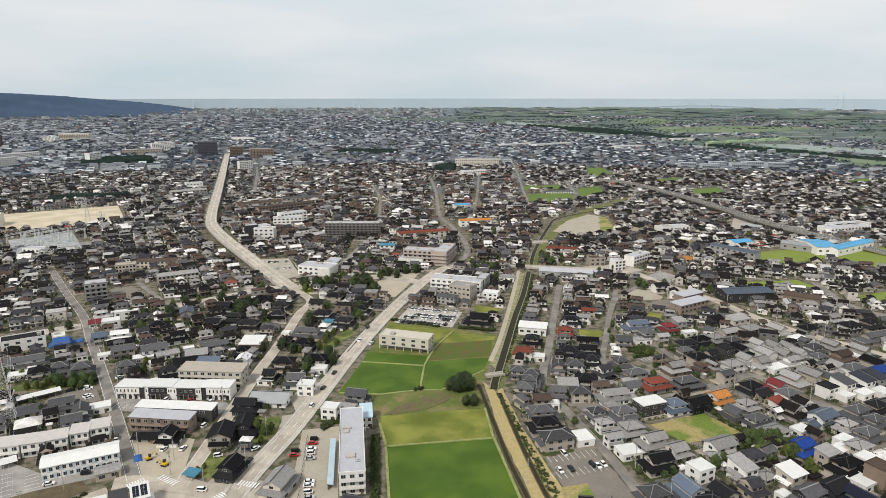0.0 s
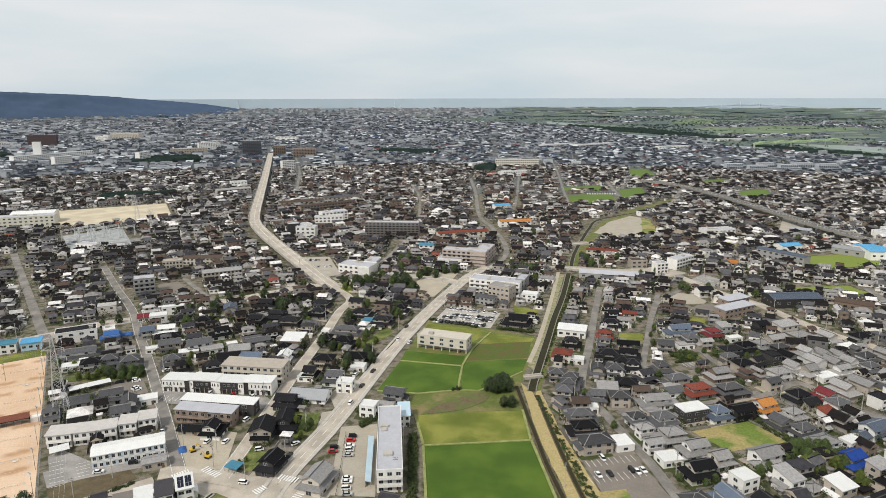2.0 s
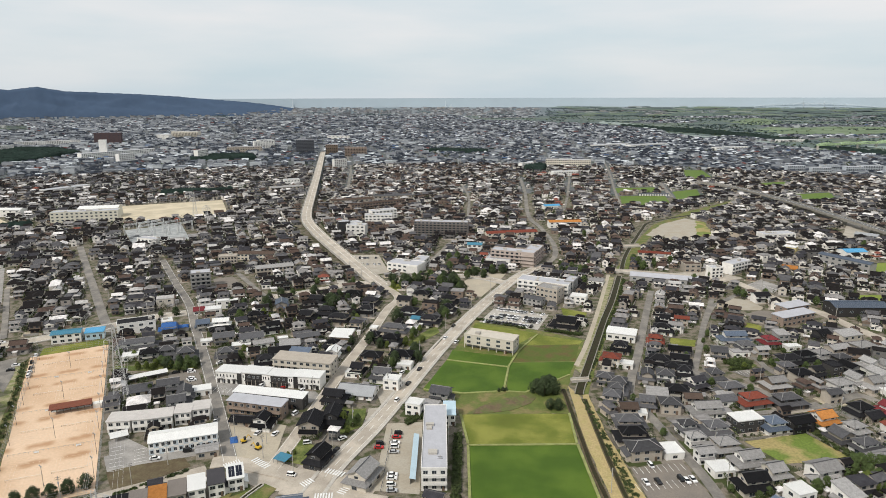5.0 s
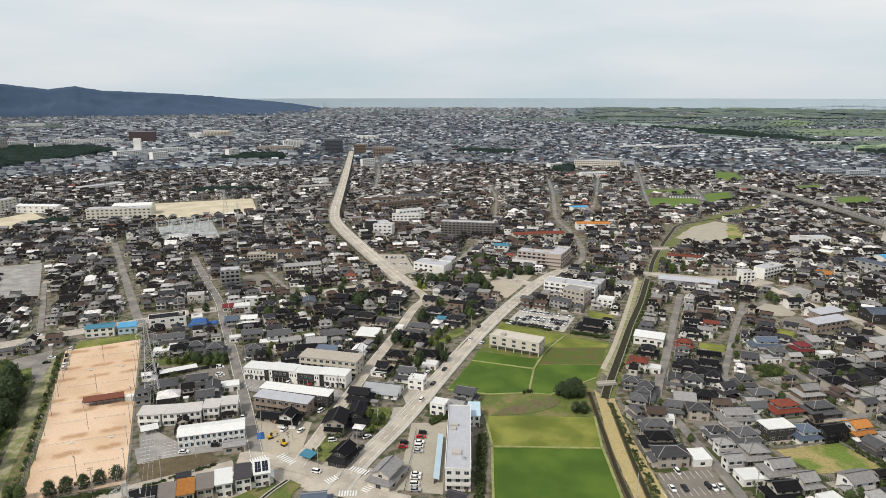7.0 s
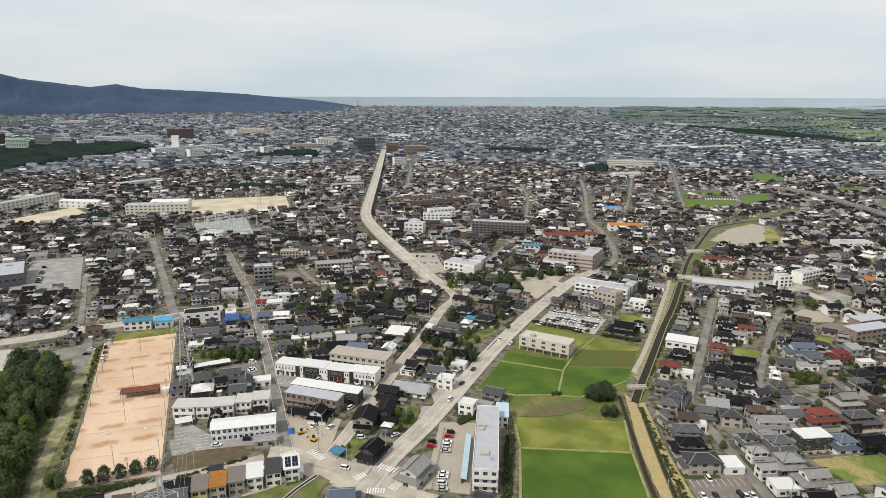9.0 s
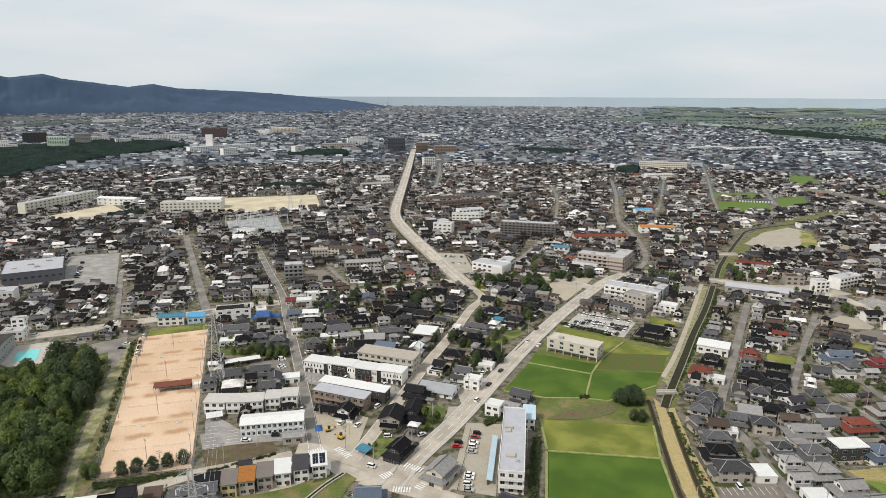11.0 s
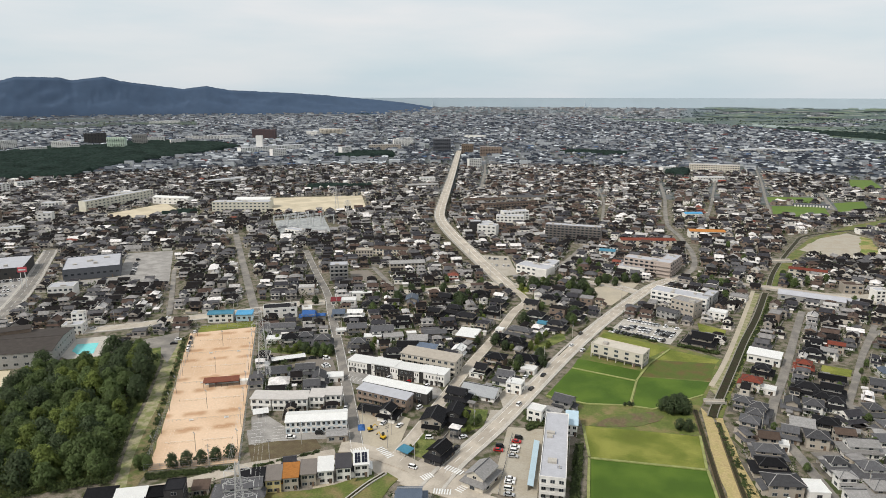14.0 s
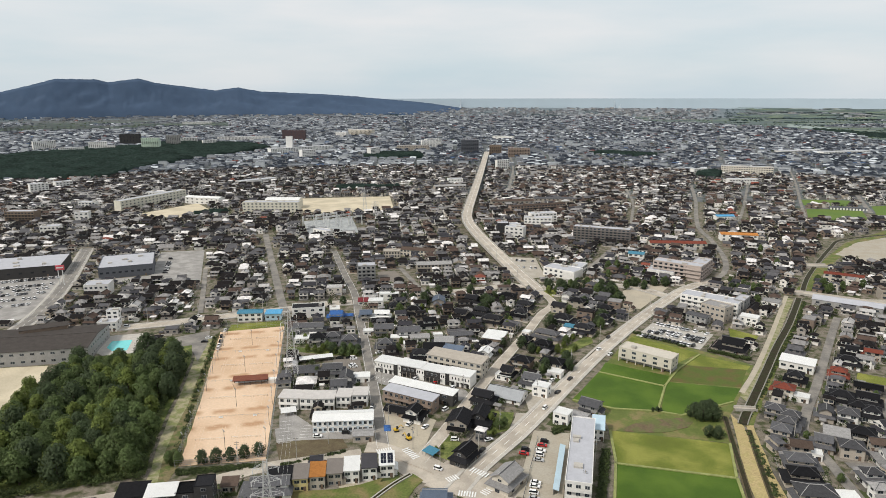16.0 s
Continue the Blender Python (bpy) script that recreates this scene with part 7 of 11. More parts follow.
house(183.0, 314.4, 9, 14, 26, "pale tile", "beige wall", "gable", 2)
house(195.2, 319.4, 9, 13, 26, "pale tile", "beige wall", "gable", 2)
house(200.6, 315.8, 8, 10, 26, "grey tile", "yellow wall", "gable", 2)
house(193.6, 302.2, 9, 9, 26, "dark tile", "white wall", "box", 2)
house(204.9, 308.2, 9, 11, 26, "grey tile", "white wall", "mono", 2)
house(216.7, 310.9, 9, 11, 26, "solar panel", "white wall", "mono", 2)
house(225.7, 314.4, 9, 11, 26, "solar panel", "grey wall", "mono", 2)
house(200.7, 298.2, 7, 6, 26, "white metal", "white wall", "box", 1)
house(211.6, 300.7, 9, 6, 26, "white metal", "white wall", "box", 1)
house(222.0, 302.7, 8, 7, 26, "white metal", "white wall", "box", 1)
house(158.5, 331.4, 12, 9, 24, "pale tile", "white wall", "hip", 2)
house(149.4, 318.7, 9, 7, 24, "grey tile", "beige wall", "gable", 2)
house(164.2, 353.6, 9, 9, 24, "dark tile", "dark wall", "box", 2)
house(153.6, 347.5, 9, 8, 24, "dark tile", "beige wall", "gable", 2)
house(173.5, 354.4, 8, 12, 24, "dark tile", "grey wall", "gable", 2)
house(186.7, 361.6, 9, 11, 24, "pale tile", "white wall", "gable", 2)
house(194.5, 359.7, 9, 11, 24, "pale tile", "white wall", "gable", 2)
house(202.6, 358.0, 9, 11, 24, "pale tile", "white wall", "gable", 2)
house(184.9, 347.6, 9, 11, 24, "pale tile", "white wall", "gable", 2)
house(194.3, 347.6, 9, 11, 24, "pale tile", "beige wall", "gable", 2)
house(203.6, 349.3, 9, 11, 24, "pale tile", "white wall", "gable", 2)
house(170.2, 340.1, 9, 10, 24, "pale tile", "white wall", "gable", 2)
house(175.8, 335.3, 10, 9, 24, "pale tile", "beige wall", "gable", 2)
house(183.1, 332.2, 11, 7, 24, "white metal", "white wall", "box", 1)
house(193.6, 337.7, 10, 8, 24, "pale tile", "white wall", "gable", 2)
house(195.1, 336.8, 10, 6, 24, "white metal", "beige wall", "box", 1)
house(216.5, 356.2, 12, 9, 24, "grey tile", "white wall", "hip", 2)
house(230.7, 360.7, 9, 12, 24, "pale tile", "beige wall", "gable", 2)
house(211.6, 341.7, 9, 8, 24, "grey tile", "white wall", "hip", 2)
house(226.3, 345.0, 14, 9, 24, "brown tile", "brown wall", "skirt", 2)
house(210.6, 344.8, 8, 5, 24, "white metal", "white wall", "box", 1)
house(241.9, 353.6, 9, 12, 24, "pale tile", "beige wall", "gable", 2)
house(238.8, 349.0, 9, 5, 24, "white metal", "white wall", "box", 1)
house(237.8, 334.5, 9, 13, 24, "dark tile", "beige wall", "gable", 2)
house(214.2, 329.9, 9, 11, 24, "pale tile", "white wall", "gable", 2)
house(221.5, 326.8, 13, 9, 24, "grey tile", "white wall", "hip", 2)
house(236.0, 323.8, 12, 9, 24, "blue tile", "beige wall", "hip", 2)
house(263.1, 374.7, 26, 9, 20, "grey tile", "beige wall", "gable", 2)
house(194.7, 387.7, 14, 10, 24, "pale tile", "beige wall", "hip", 2)
house(211.5, 387.7, 9, 14, 24, "pale tile", "cream wall", "gable", 2)
house(217.9, 376.8, 10, 6, 24, "white metal", "white wall", "box", 1)
house(230.4, 387.7, 12, 9, 24, "dark tile", "grey wall", "hip", 2)
house(251.9, 419.2, 9, 6, 24, "white metal", "beige wall", "box", 1)
house(259.1, 409.4, 10, 8, 24, "pale tile", "beige wall", "gable", 2)
house(260.3, 392.9, 14, 10, 22, "dark tile", "white wall", "hip", 2)
house(276.4, 398.2, 13, 10, 22, "dark tile", "beige wall", "hip", 2)
house(193.3, 403.7, 17, 9, 24, "pale tile", "cream wall", "mono", 2)
house(179.0, 405.9, 9, 8, 24, "dark tile", "dark wall", "gable", 2)
house(185.6, 402.3, 6, 4, 24, "white metal", "white wall", "box", 1)
house(177.9, 381.6, 14, 8, 24, "pale tile", "beige wall", "gable", 2)
house(165.1, 371.8, 10, 8, 24, "pale tile", "white wall", "hip", 2)
house(174.0, 367.1, 10, 7, 24, "grey tile", "dark wall", "hip", 2)
house(68.2, 297.7, 11, 9, 0, "grey tile", "beige wall", "hip", 2)
house(83.8, 296.1, 16, 8.5, 12, "pale tile", "white wall", "gable", 2)
house(91.6, 295.7, 8, 5, 12, "pale tile", "white wall", "box", 1)
house(62.6, 330.6, 8, 9, -8, "grey tile", "beige wall", "gable", 2)
house(72.3, 331.4, 10, 9, -8, "grey tile", "white wall", "hip", 2)
house(63.5, 305.5, 12, 8, -5, "pale tile", "grey wall", "mono", 2)
house(57.4, 298.9, 9, 8, -5, "grey tile", "beige wall", "gable", 2)
house(74.5, 313.0, 12, 9, -5, "dark tile", "dark wall", "hip", 2)
house(79.9, 304.8, 9, 7, 5, "brown tile", "beige wall", "gable", 2)
house(98.1, 335.3, 10, 9, 15, "grey tile", "beige wall", "hip", 2)
house(102.1, 320.1, 13, 8, 18, "grey tile", "beige wall", "hip", 2)
house(97.3, 316.1, 8, 6, 18, "pale tile", "beige wall", "gable", 1)
house(97.5, 308.6, 10, 5, 18, "grey tile", "white wall", "mono", 1)
house(109.3, 309.0, 15, 9, 22, "red tile", "grey wall", "skirt", 2)
house(126.6, 310.9, 15, 10, 20, "grey tile", "dark wall", "skirt", 2)
house(126.8, 329.8, 13, 9, 20, "pale tile", "brown wall", "gable", 2)
house(108.8, 368.0, 10, 10, -8, "grey tile", "beige wall", "gable", 2)
house(124.5, 395.0, 19, 8, 10, "slate blue metal", "white wall", "gable", 2)
house(128.0, 379.6, 12, 9, 14, "grey tile", "white wall", "hip", 2)
house(133.8, 373.7, 8, 6, 14, "pale tile", "beige wall", "gable", 2)
house(122.0, 373.9, 10, 6, 14, "pale tile", "white wall", "box", 1)
house(144.1, 391.8, 11, 9, 16, "maroon tile", "grey wall", "hip", 2)
house(153.2, 399.3, 9, 8, 16, "pale tile", "grey wall", "mono", 2)
house(155.4, 386.6, 9, 5, 16, "white metal", "white wall", "box", 1)
house(144.9, 361.5, 15, 9, 20, "dark tile", "grey wall", "hip", 2)
house(156.1, 368.0, 13, 9, 20, "dark tile", "grey wall", "hip", 2)
house(139.4, 351.0, 9, 7, 20, "grey tile", "beige wall", "hip", 2)
house(143.6, 341.7, 12, 9, 20, "dark tile", "beige wall", "hip", 2)
house(76.5, 384.6, 10, 8, -10, "red tile", "beige wall", "hip", 2)
house(83.9, 404.8, 13, 8, -10, "dark tile", "white wall", "skirt", 2)
house(73.1, 351.8, 14, 9, -10, "dark tile", "grey wall", "skirt", 2)
house(84.1, 354.4, 13, 9, -10, "dark tile", "grey wall", "skirt", 2)
house(78.2, 341.7, 9, 7, -10, "dark tile", "beige wall", "hip", 2)
house(83.0, 337.7, 9, 8, -8, "dark tile", "white wall", "hip", 2)
house(88.5, 373.9, 12, 6, -8, "dark tile", "beige wall", "gable", 1)
house(54.3, 369.9, 11, 9, -12, "dark tile", "beige wall", "hip", 2)
house(46.9, 350.9, 11, 9, -12, "red tile", "cream wall", "hip", 2)
house(53.8, 348.1, 9, 6, -12, "white metal", "white wall", "box", 1)
house(47.4, 318.7, 11, 9, -12, "grey tile", "beige wall", "hip", 2)
house(40.5, 323.8, 9, 8, -12, "grey tile", "beige wall", "hip", 2)
house(93.0, 409.3, 9, 7, -12, "pale tile", "white wall", "gable", 2)
house(167.5, 481.5, 13, 9, 15, "dark tile", "white wall", "gable", 2)
house(221.5, 576.0, 11, 9, -20, "orange tile", "cream wall", "gable", 1)
house(246.5, 645.5, 14, 10, -35, "white metal", "yellow wall", "box", 2)
house(99.6, 422.2, 10, 6, -12, "red tile", "beige wall", "gable", 2)
house(88.0, 422.2, 9, 8, -12, "dark tile", "white wall", "gable", 2)
house(41.6, 302.8, 9, 9, -10, "grey tile", "beige wall", "hip", 2)
house(45.5, 310.9, 9, 8, -10, "grey tile", "beige wall", "skirt", 2)
house(22.9, 407, 18, 13, -14, "dark tile", "beige wall", "skirt", 2)
house(35.7, 462, 14, 10, -14, "white metal", "white wall", "box", 2)
house(53.0, 515, 12, 10, -14, "pale tile", "white wall", "box", 1)
solar_roof(house(-111.4, 211.6, 7, 9.5, 28, "white metal", "white wall", "mono", 2), 5.74, 7.98)
house(-117.1, 207.2, 7, 9.5, 28, "slate metal", "white wall", "mono", 2)
house(-122.7, 202.8, 7, 9.5, 28, "white metal", "white wall", "mono", 2)
house(-128.1, 198.6, 7, 9.5, 28, "taupe metal", "beige wall", "mono", 2)
house(-133.3, 194.1, 7, 9.5, 28, "orange tile", "beige wall", "mono", 2)
house(-138.7, 190.3, 7, 9.5, 28, "taupe metal", "yellow wall", "mono", 2)
house(-145.4, 185.7, 11, 9.5, 28, "dark tile", "grey wall", "mono", 2)
house(-190.7, 156.1, 13, 9, 30, "dark tile", "dark wall", "mono", 2)
house(-180.6, 160.2, 13, 8, 30, "white metal", "dark wall", "mono", 2)
house(-173.5, 165.5, 8, 9, 30, "dark tile", "dark wall", "box", 2)
house(-166.9, 168.3, 8, 9, 30, "dark tile", "dark wall", "box", 3)
house(-163.6, 178.0, 6, 5, 28, "brown tile", "beige wall", "mono", 1)
house(-147.8, 180.6, 20, 10, 28, "grey tile", "white wall", "gable", 2)
house(-119.1, 257.0, 9, 10, 0, "dark tile", "white wall", "gable", 2)
house(-130.1, 258.9, 10, 6, 0, "dark tile", "beige wall", "gable", 1)
house(-96.5, 257.3, 11, 14, 5, "dark tile", "beige wall", "gable", 2)
house(-88.2, 265.2, 10, 13, 5, "dark tile", "dark wall", "gable", 2)
house(-84.6, 232.1, 13, 8, 78, "dark tile", "dark wall", "gable", 2)
house(-83.6, 197.6, 12, 10, 20, "slate blue metal", "white wall", "gable", 2)
house(-134.9, 359.0, 20, 8, 30, "grey tile", "beige wall", "gable", 2)
house(-139.6, 344.3, 14, 8, 20, "pale tile", "beige wall", "mono", 2)
house(-111.4, 339.2, 7, 9, 0, "white metal", "white wall", "gable", 2)
house(-116.6, 352.0, 10, 8, 0, "dark tile", "beige wall", "hip", 2)
house(-129.5, 333.6, 14, 7, 0, "slate blue metal", "white wall", "mono", 2)
house(-142.1, 334.6, 14, 10, 20, "dark tile", "white wall", "gable", 2)
house(-137.7, 409.2, 13, 9, -4, "dark tile", "dark wall", "skirt", 2)
house(-126.2, 397.0, 15, 9, -4, "dark tile", "beige wall", "skirt", 2)
house(-147.9, 399.6, 12, 9, 0, "dark tile", "beige wall", "skirt", 2)
house(-151.2, 433.1, 14, 9, -4, "dark tile", "dark wall", "skirt", 2)
house(-112.3, 415.9, 13, 9, -6, "dark tile", "grey wall", "skirt", 2)
house(-113.0, 434.3, 14, 9, -6, "dark tile", "beige wall", "hip", 2)
house(-129.9, 449.2, 14, 8, -6, "dark tile", "dark wall", "hip", 2)
house(-84.7, 382.1, 19, 8, -8, "grey tile", "beige wall", "hip", 2)
house(-82.5, 364.1, 13, 9, -8, "dark tile", "dark wall", "hip", 2)
house(-93.9, 366.7, 9, 8, -8, "dark tile", "beige wall", "hip", 2)
house(-87.7, 335.5, 13, 9, -5, "dark tile", "brown wall", "hip", 2)
house(-71.3, 339.0, 15, 10, -5, "dark tile", "beige wall", "hip", 2)
house(-91.3, 318.4, 8, 8, -5, "dark tile", "beige wall", "gable", 2)
house(-92.7, 316.5, 9, 5, -5, "white metal", "white wall", "box", 1)
house(-76.3, 313.1, 13, 9, -5, "grey tile", "white wall", "gable", 2)
house(-69.3, 305.1, 10, 8, -5, "white metal", "white wall", "box", 2)
house(-67.7, 331.2, 8, 6, -5, "white metal", "white wall", "box", 1)
house(-98.6, 385.4, 5, 5, -5, "white metal", "white wall", "box", 1)
house(-89.0, 439.4, 11, 9, -8, "dark tile", "beige wall", "gable", 2)
house(-79.4, 455.6, 13, 9, -8, "dark tile", "beige wall", "hip", 2)
house(-89.3, 466.9, 7, 8, -8, "pale tile", "white wall", "gable", 2)
house(-80.1, 415.2, 16, 10, -8, "dark tile", "white wall", "skirt", 2)
house(-65.0, 401.8, 14, 8, -8, "dark tile", "beige wall", "skirt", 2)
house(-73.6, 405.2, 9, 4, -8, "teal metal", "white wall", "mono", 1)
house(-55.2, 426.7, 10, 8, -8, "dark tile", "beige wall", "hip", 2)
house(-57.0, 446.2, 13, 9, -8, "dark tile", "beige wall", "hip", 2)
house(-197.4, 282.4, 13, 9, 30, "grey tile", "cream wall", "gable", 1)
house(-169.4, 278.6, 11, 8, 118, "grey tile", "white wall", "gable", 2)
house(-183.6, 285.4, 16, 9, 28, "grey tile", "white wall", "gable", 2)
house(-167.0, 268.2, 11, 11, 28, "grey tile", "white wall", "gable", 2)
house(-166.0, 285.7, 12, 7, 28, "white metal", "white wall", "box", 1)
house(-231.6, 336.5, 26, 8, 27, "grey tile", "white wall", "gable", 2)
house(-227.3, 322.4, 9, 7, 27, "white metal", "white wall", "box", 1)
house(-215.3, 322.7, 12, 8, 27, "dark tile", "grey wall", "hip", 2)
house(-207.4, 328.1, 12, 8, 27, "grey tile", "grey wall", "hip", 2)
house(-195.7, 326.9, 13, 10, 27, "grey tile", "beige wall", "hip", 2)
house(-185.0, 352.5, 14, 9, 26, "grey tile", "beige wall", "gable", 2)
house(-172.7, 329.9, 12, 9, 24, "grey tile", "cream wall", "hip", 2)
house(-171.0, 346.5, 11, 6, 24, "white metal", "beige wall", "box", 1)
house(-167.9, 354.0, 16, 10, 30, "grey tile", "white wall", "gable", 2)
house(-158.9, 351.0, 12, 5, 30, "pale tile", "white wall", "mono", 1)
house(-160.3, 339.3, 8, 5, 24, "white metal", "white wall", "box", 1)
house(-163.6, 375.2, 13, 9, 30, "dark tile", "white wall", "gable", 2)
house(-150.2, 359.8, 6, 4, 30, "white metal", "white wall", "box", 1)
house(-146.0, 323.2, 12, 9, 24, "dark tile", "white wall", "hip", 2)
house(-194.7, 349.4, 7, 5, 26, "white metal", "white wall", "box", 1)
house(-209.5, 373.4, 9, 9, 26, "slate blue metal", "grey wall", "gable", 2)
house(-200.3, 377.7, 14, 8, 20, "white metal", "white wall", "gable", 2)
house(-195.3, 370.4, 14, 7, 24, "dark tile", "beige wall", "hip", 1)
house(-216.0, 400.3, 13, 10, 24, "white metal", "white wall", "box", 2)
house(-228.2, 403.2, 7, 6, 26, "maroon tile", "white wall", "mono", 1)
house(-214.5, 418.3, 18, 6, 22, "white metal", "white wall", "box", 2)
house(-198.3, 396.4, 10, 8, 22, "dark tile", "beige wall", "hip", 2)
house(-174.4, 419.9, 9, 13, 20, "slate blue metal", "beige wall", "gable", 2)
house(-182.4, 393.5, 13, 9, 15, "dark tile", "beige wall", "hip", 2)
house(-52.9, 280.1, 9, 8, -10, "white metal", "white wall", "box", 2)
house(-46.3, 285.5, 9, 6, -10, "pale tile", "cream wall", "box", 1)
house(-42.3, 295.1, 11, 9, -12, "grey tile", "grey wall", "gable", 2)
house(-63.1, 221.4, 15, 10, 76, "pale tile", "cream wall", "gable", 2)
house(-85.0, 295.8, 18, 12, -5, "grey metal", "white wall", "gable", 1)
house(-93.9, 284.9, 12, 9, -5, "dark tile", "dark wall", "gable", 2)

# ---------------------------------------------------------------- single trees
tree(4.7, 309.3, 8.0, "leafy dark green garden tree", "dome")
tree(8.7, 307.4, 9.5, "leafy dark green garden tree", "dome")
tree(13.1, 309.3, 8.5, "leafy dark green garden tree", "dome")
tree(11.2, 313.3, 8.0, "leafy dark green garden tree", "dome")
tree(11.6, 291.8, 5.5, "leafy dark green garden tree", "dome")
tree(15.3, 292.4, 6.0, "leafy dark green garden tree", "dome")
tree(-12.2, 308.7, 2.5, "leafy dark green garden tree", "dome")
tree(-14.2, 308.0, 2.0, "leafy dark green garden tree", "dome")
tree(-10.5, 309.3, 2.0, "leafy dark green garden tree", "dome")
tree(-186.6, 187.8, 6.2, "leafy dark green garden tree", "dome")
tree(-182.2, 191.4, 6.2, "leafy dark green garden tree", "dome")
tree(-177.5, 194.7, 6.2, "leafy dark green garden tree", "dome")
tree(-173.4, 198.8, 6.2, "leafy dark green garden tree", "dome")
tree(-168.6, 202.6, 6.2, "leafy dark green garden tree", "dome")
tree(-199.4, 182.6, 6.0, "leafy dark green garden tree", "broad")
tree(-195.2, 183.4, 6.5, "leafy dark green garden tree", "broad")
tree(133.6, 253.9, 8.0, "leafy dark green garden tree", "broad")
tree(135.1, 249.4, 7.0, "leafy dark green garden tree", "broad")
tree(141.0, 253.9, 8.0, "leafy dark green garden tree", "broad")
tree(141.2, 247.1, 7.0, "leafy yellow-green garden tree", "fresh")
tree(142.6, 242.8, 7.0, "leafy yellow-green garden tree", "fresh")
tree(130.8, 242.8, 7.0, "leafy yellow-green garden tree", "fresh")
tree(130.1, 251.6, 6.0, "leafy dark green garden tree", "broad")
tree(147.2, 244.9, 7.0, "leafy dark green garden tree", "broad")
tree(139.1, 257.7, 7.0, "leafy dark green garden tree", "broad")
tree(143.9, 253.9, 8.0, "leafy dark green garden tree", "broad")
tree(145.9, 249.4, 7.0, "leafy dark green garden tree", "broad")
tree(132.9, 257.7, 6.0, "leafy dark green garden tree", "broad")
tree(136.5, 245.8, 7.0, "leafy dark green garden tree", "broad")
tree(149.4, 237.3, 5.0, "leafy yellow-green garden tree", "fresh")
tree(147.5, 230.4, 5.0, "leafy yellow-green garden tree", "fresh")
tree(103.6, 230.4, 5.0, "leafy dark green garden tree", "broad")
tree(145.2, 232.4, 5.0, "leafy yellow-green garden tree", "fresh")
tree(152.0, 251.6, 4.0, "leafy dark green garden tree", "broad")
tree(110.6, 236.5, 6.0, "leafy dark green garden tree", "broad")
tree(115.8, 240.6, 5.0, "leafy dark green garden tree", "broad")
tree(136.9, 261.1, 5.0, "leafy dark green garden tree", "broad")
tree(150.7, 261.1, 5.0, "leafy dark green garden tree", "broad")
tree(126.7, 249.4, 4.0, "leafy dark green garden tree", "broad")
tree(133.3, 240.6, 5.0, "leafy yellow-green garden tree", "fresh")
tree(137.2, 241.5, 4.0, "leafy dark green garden tree", "broad")
tree(92.0, 232.4, 4.0, "leafy dark green garden tree", "broad")
tree(78.4, 232.4, 4.0, "leafy dark green garden tree", "broad")
tree(87.5, 229.3, 4.0, "leafy dark green garden tree", "broad")
tree(111.0, 367.2, 4.0, "leafy yellow-green garden tree", "fresh")
tree(116.5, 362.7, 4.0, "leafy dark green garden tree", "broad")
tree(119.0, 354.1, 4.0, "leafy yellow-green garden tree", "fresh")
tree(171.3, 278.1, 4.0, "leafy dark green garden tree", "broad")
tree(-96.0, 364.0, 8.4, "leafy dark green garden tree", "dome")
tree(-87.5, 404.0, 9.0, "leafy dark green garden tree", "dome")
tree(-84.0, 358.0, 5.0, "leafy yellow-green garden tree", "fresh")
tree(-69.1, 358.4, 6.0, "leafy yellow-green garden tree", "fresh")
tree(-65.5, 350.3, 8.4, "leafy dark green garden tree", "dome")
tree(-56.9, 431.3, 8.4, "leafy dark green garden tree", "dome")
tree(-113.9, 392.2, 6.0, "leafy yellow-green garden tree", "fresh")
tree(-145.3, 434.7, 7.2, "leafy dark green garden tree", "dome")
tree(-100.0, 493.8, 8.4, "leafy dark green garden tree", "dome")
tree(-83.6, 500.7, 7.2, "leafy dark green garden tree", "dome")
tree(-106.3, 479.6, 7.0, "leafy yellow-green garden tree", "fresh")
tree(-74.2, 334.2, 8.4, "leafy dark green garden tree", "dome")
tree(-74.9, 330.1, 6.0, "leafy dark green garden tree", "broad")
tree(-62.4, 340.8, 7.2, "leafy dark green garden tree", "dome")
tree(-118.9, 337.3, 5.0, "leafy yellow-green garden tree", "fresh")
tree(-105.2, 349.0, 4.0, "leafy yellow-green garden tree", "fresh")
tree(-87.7, 335.4, 6.0, "leafy dark green garden tree", "broad")
tree(-141.2, 449.6, 7.2, "leafy dark green garden tree", "dome")
tree(-164.0, 459.6, 7.2, "leafy dark green garden tree", "dome")
tree(-155.3, 357.3, 4.8, "leafy dark green garden tree", "broad")
tree(-166.6, 340.6, 5.0, "leafy yellow-green garden tree", "fresh")
tree(-162.5, 328.1, 6.0, "leafy dark green garden tree", "broad")
tree(-185.7, 447.5, 7.2, "leafy dark green garden tree", "dome")
tree(-188.7, 432.5, 7.2, "leafy dark green garden tree", "dome")
tree(-209.5, 414.4, 6.0, "leafy dark green garden tree", "broad")
tree(-204.3, 422.2, 6.0, "leafy dark green garden tree", "broad")
tree(-183.2, 394.8, 7.2, "leafy dark green garden tree", "dome")
tree(-181.4, 404.9, 6.0, "leafy yellow-green garden tree", "fresh")
tree(-174.6, 399.0, 5.0, "leafy yellow-green garden tree", "fresh")
tree(-196.4, 400.5, 5.0, "leafy yellow-green garden tree", "fresh")
tree(-184.3, 315.1, 4.8, "leafy dark green garden tree", "broad")
tree(-196.9, 312.4, 5.0, "leafy yellow-green garden tree", "fresh")
tree(-193.0, 314.9, 7.2, "leafy dark green garden tree", "dome")
tree(-202.3, 315.4, 6.0, "leafy dark green garden tree", "broad")
tree(-206.2, 312.9, 5.0, "leafy yellow-green garden tree", "fresh")
tree(-209.6, 309.7, 5.0, "leafy yellow-green garden tree", "fresh")
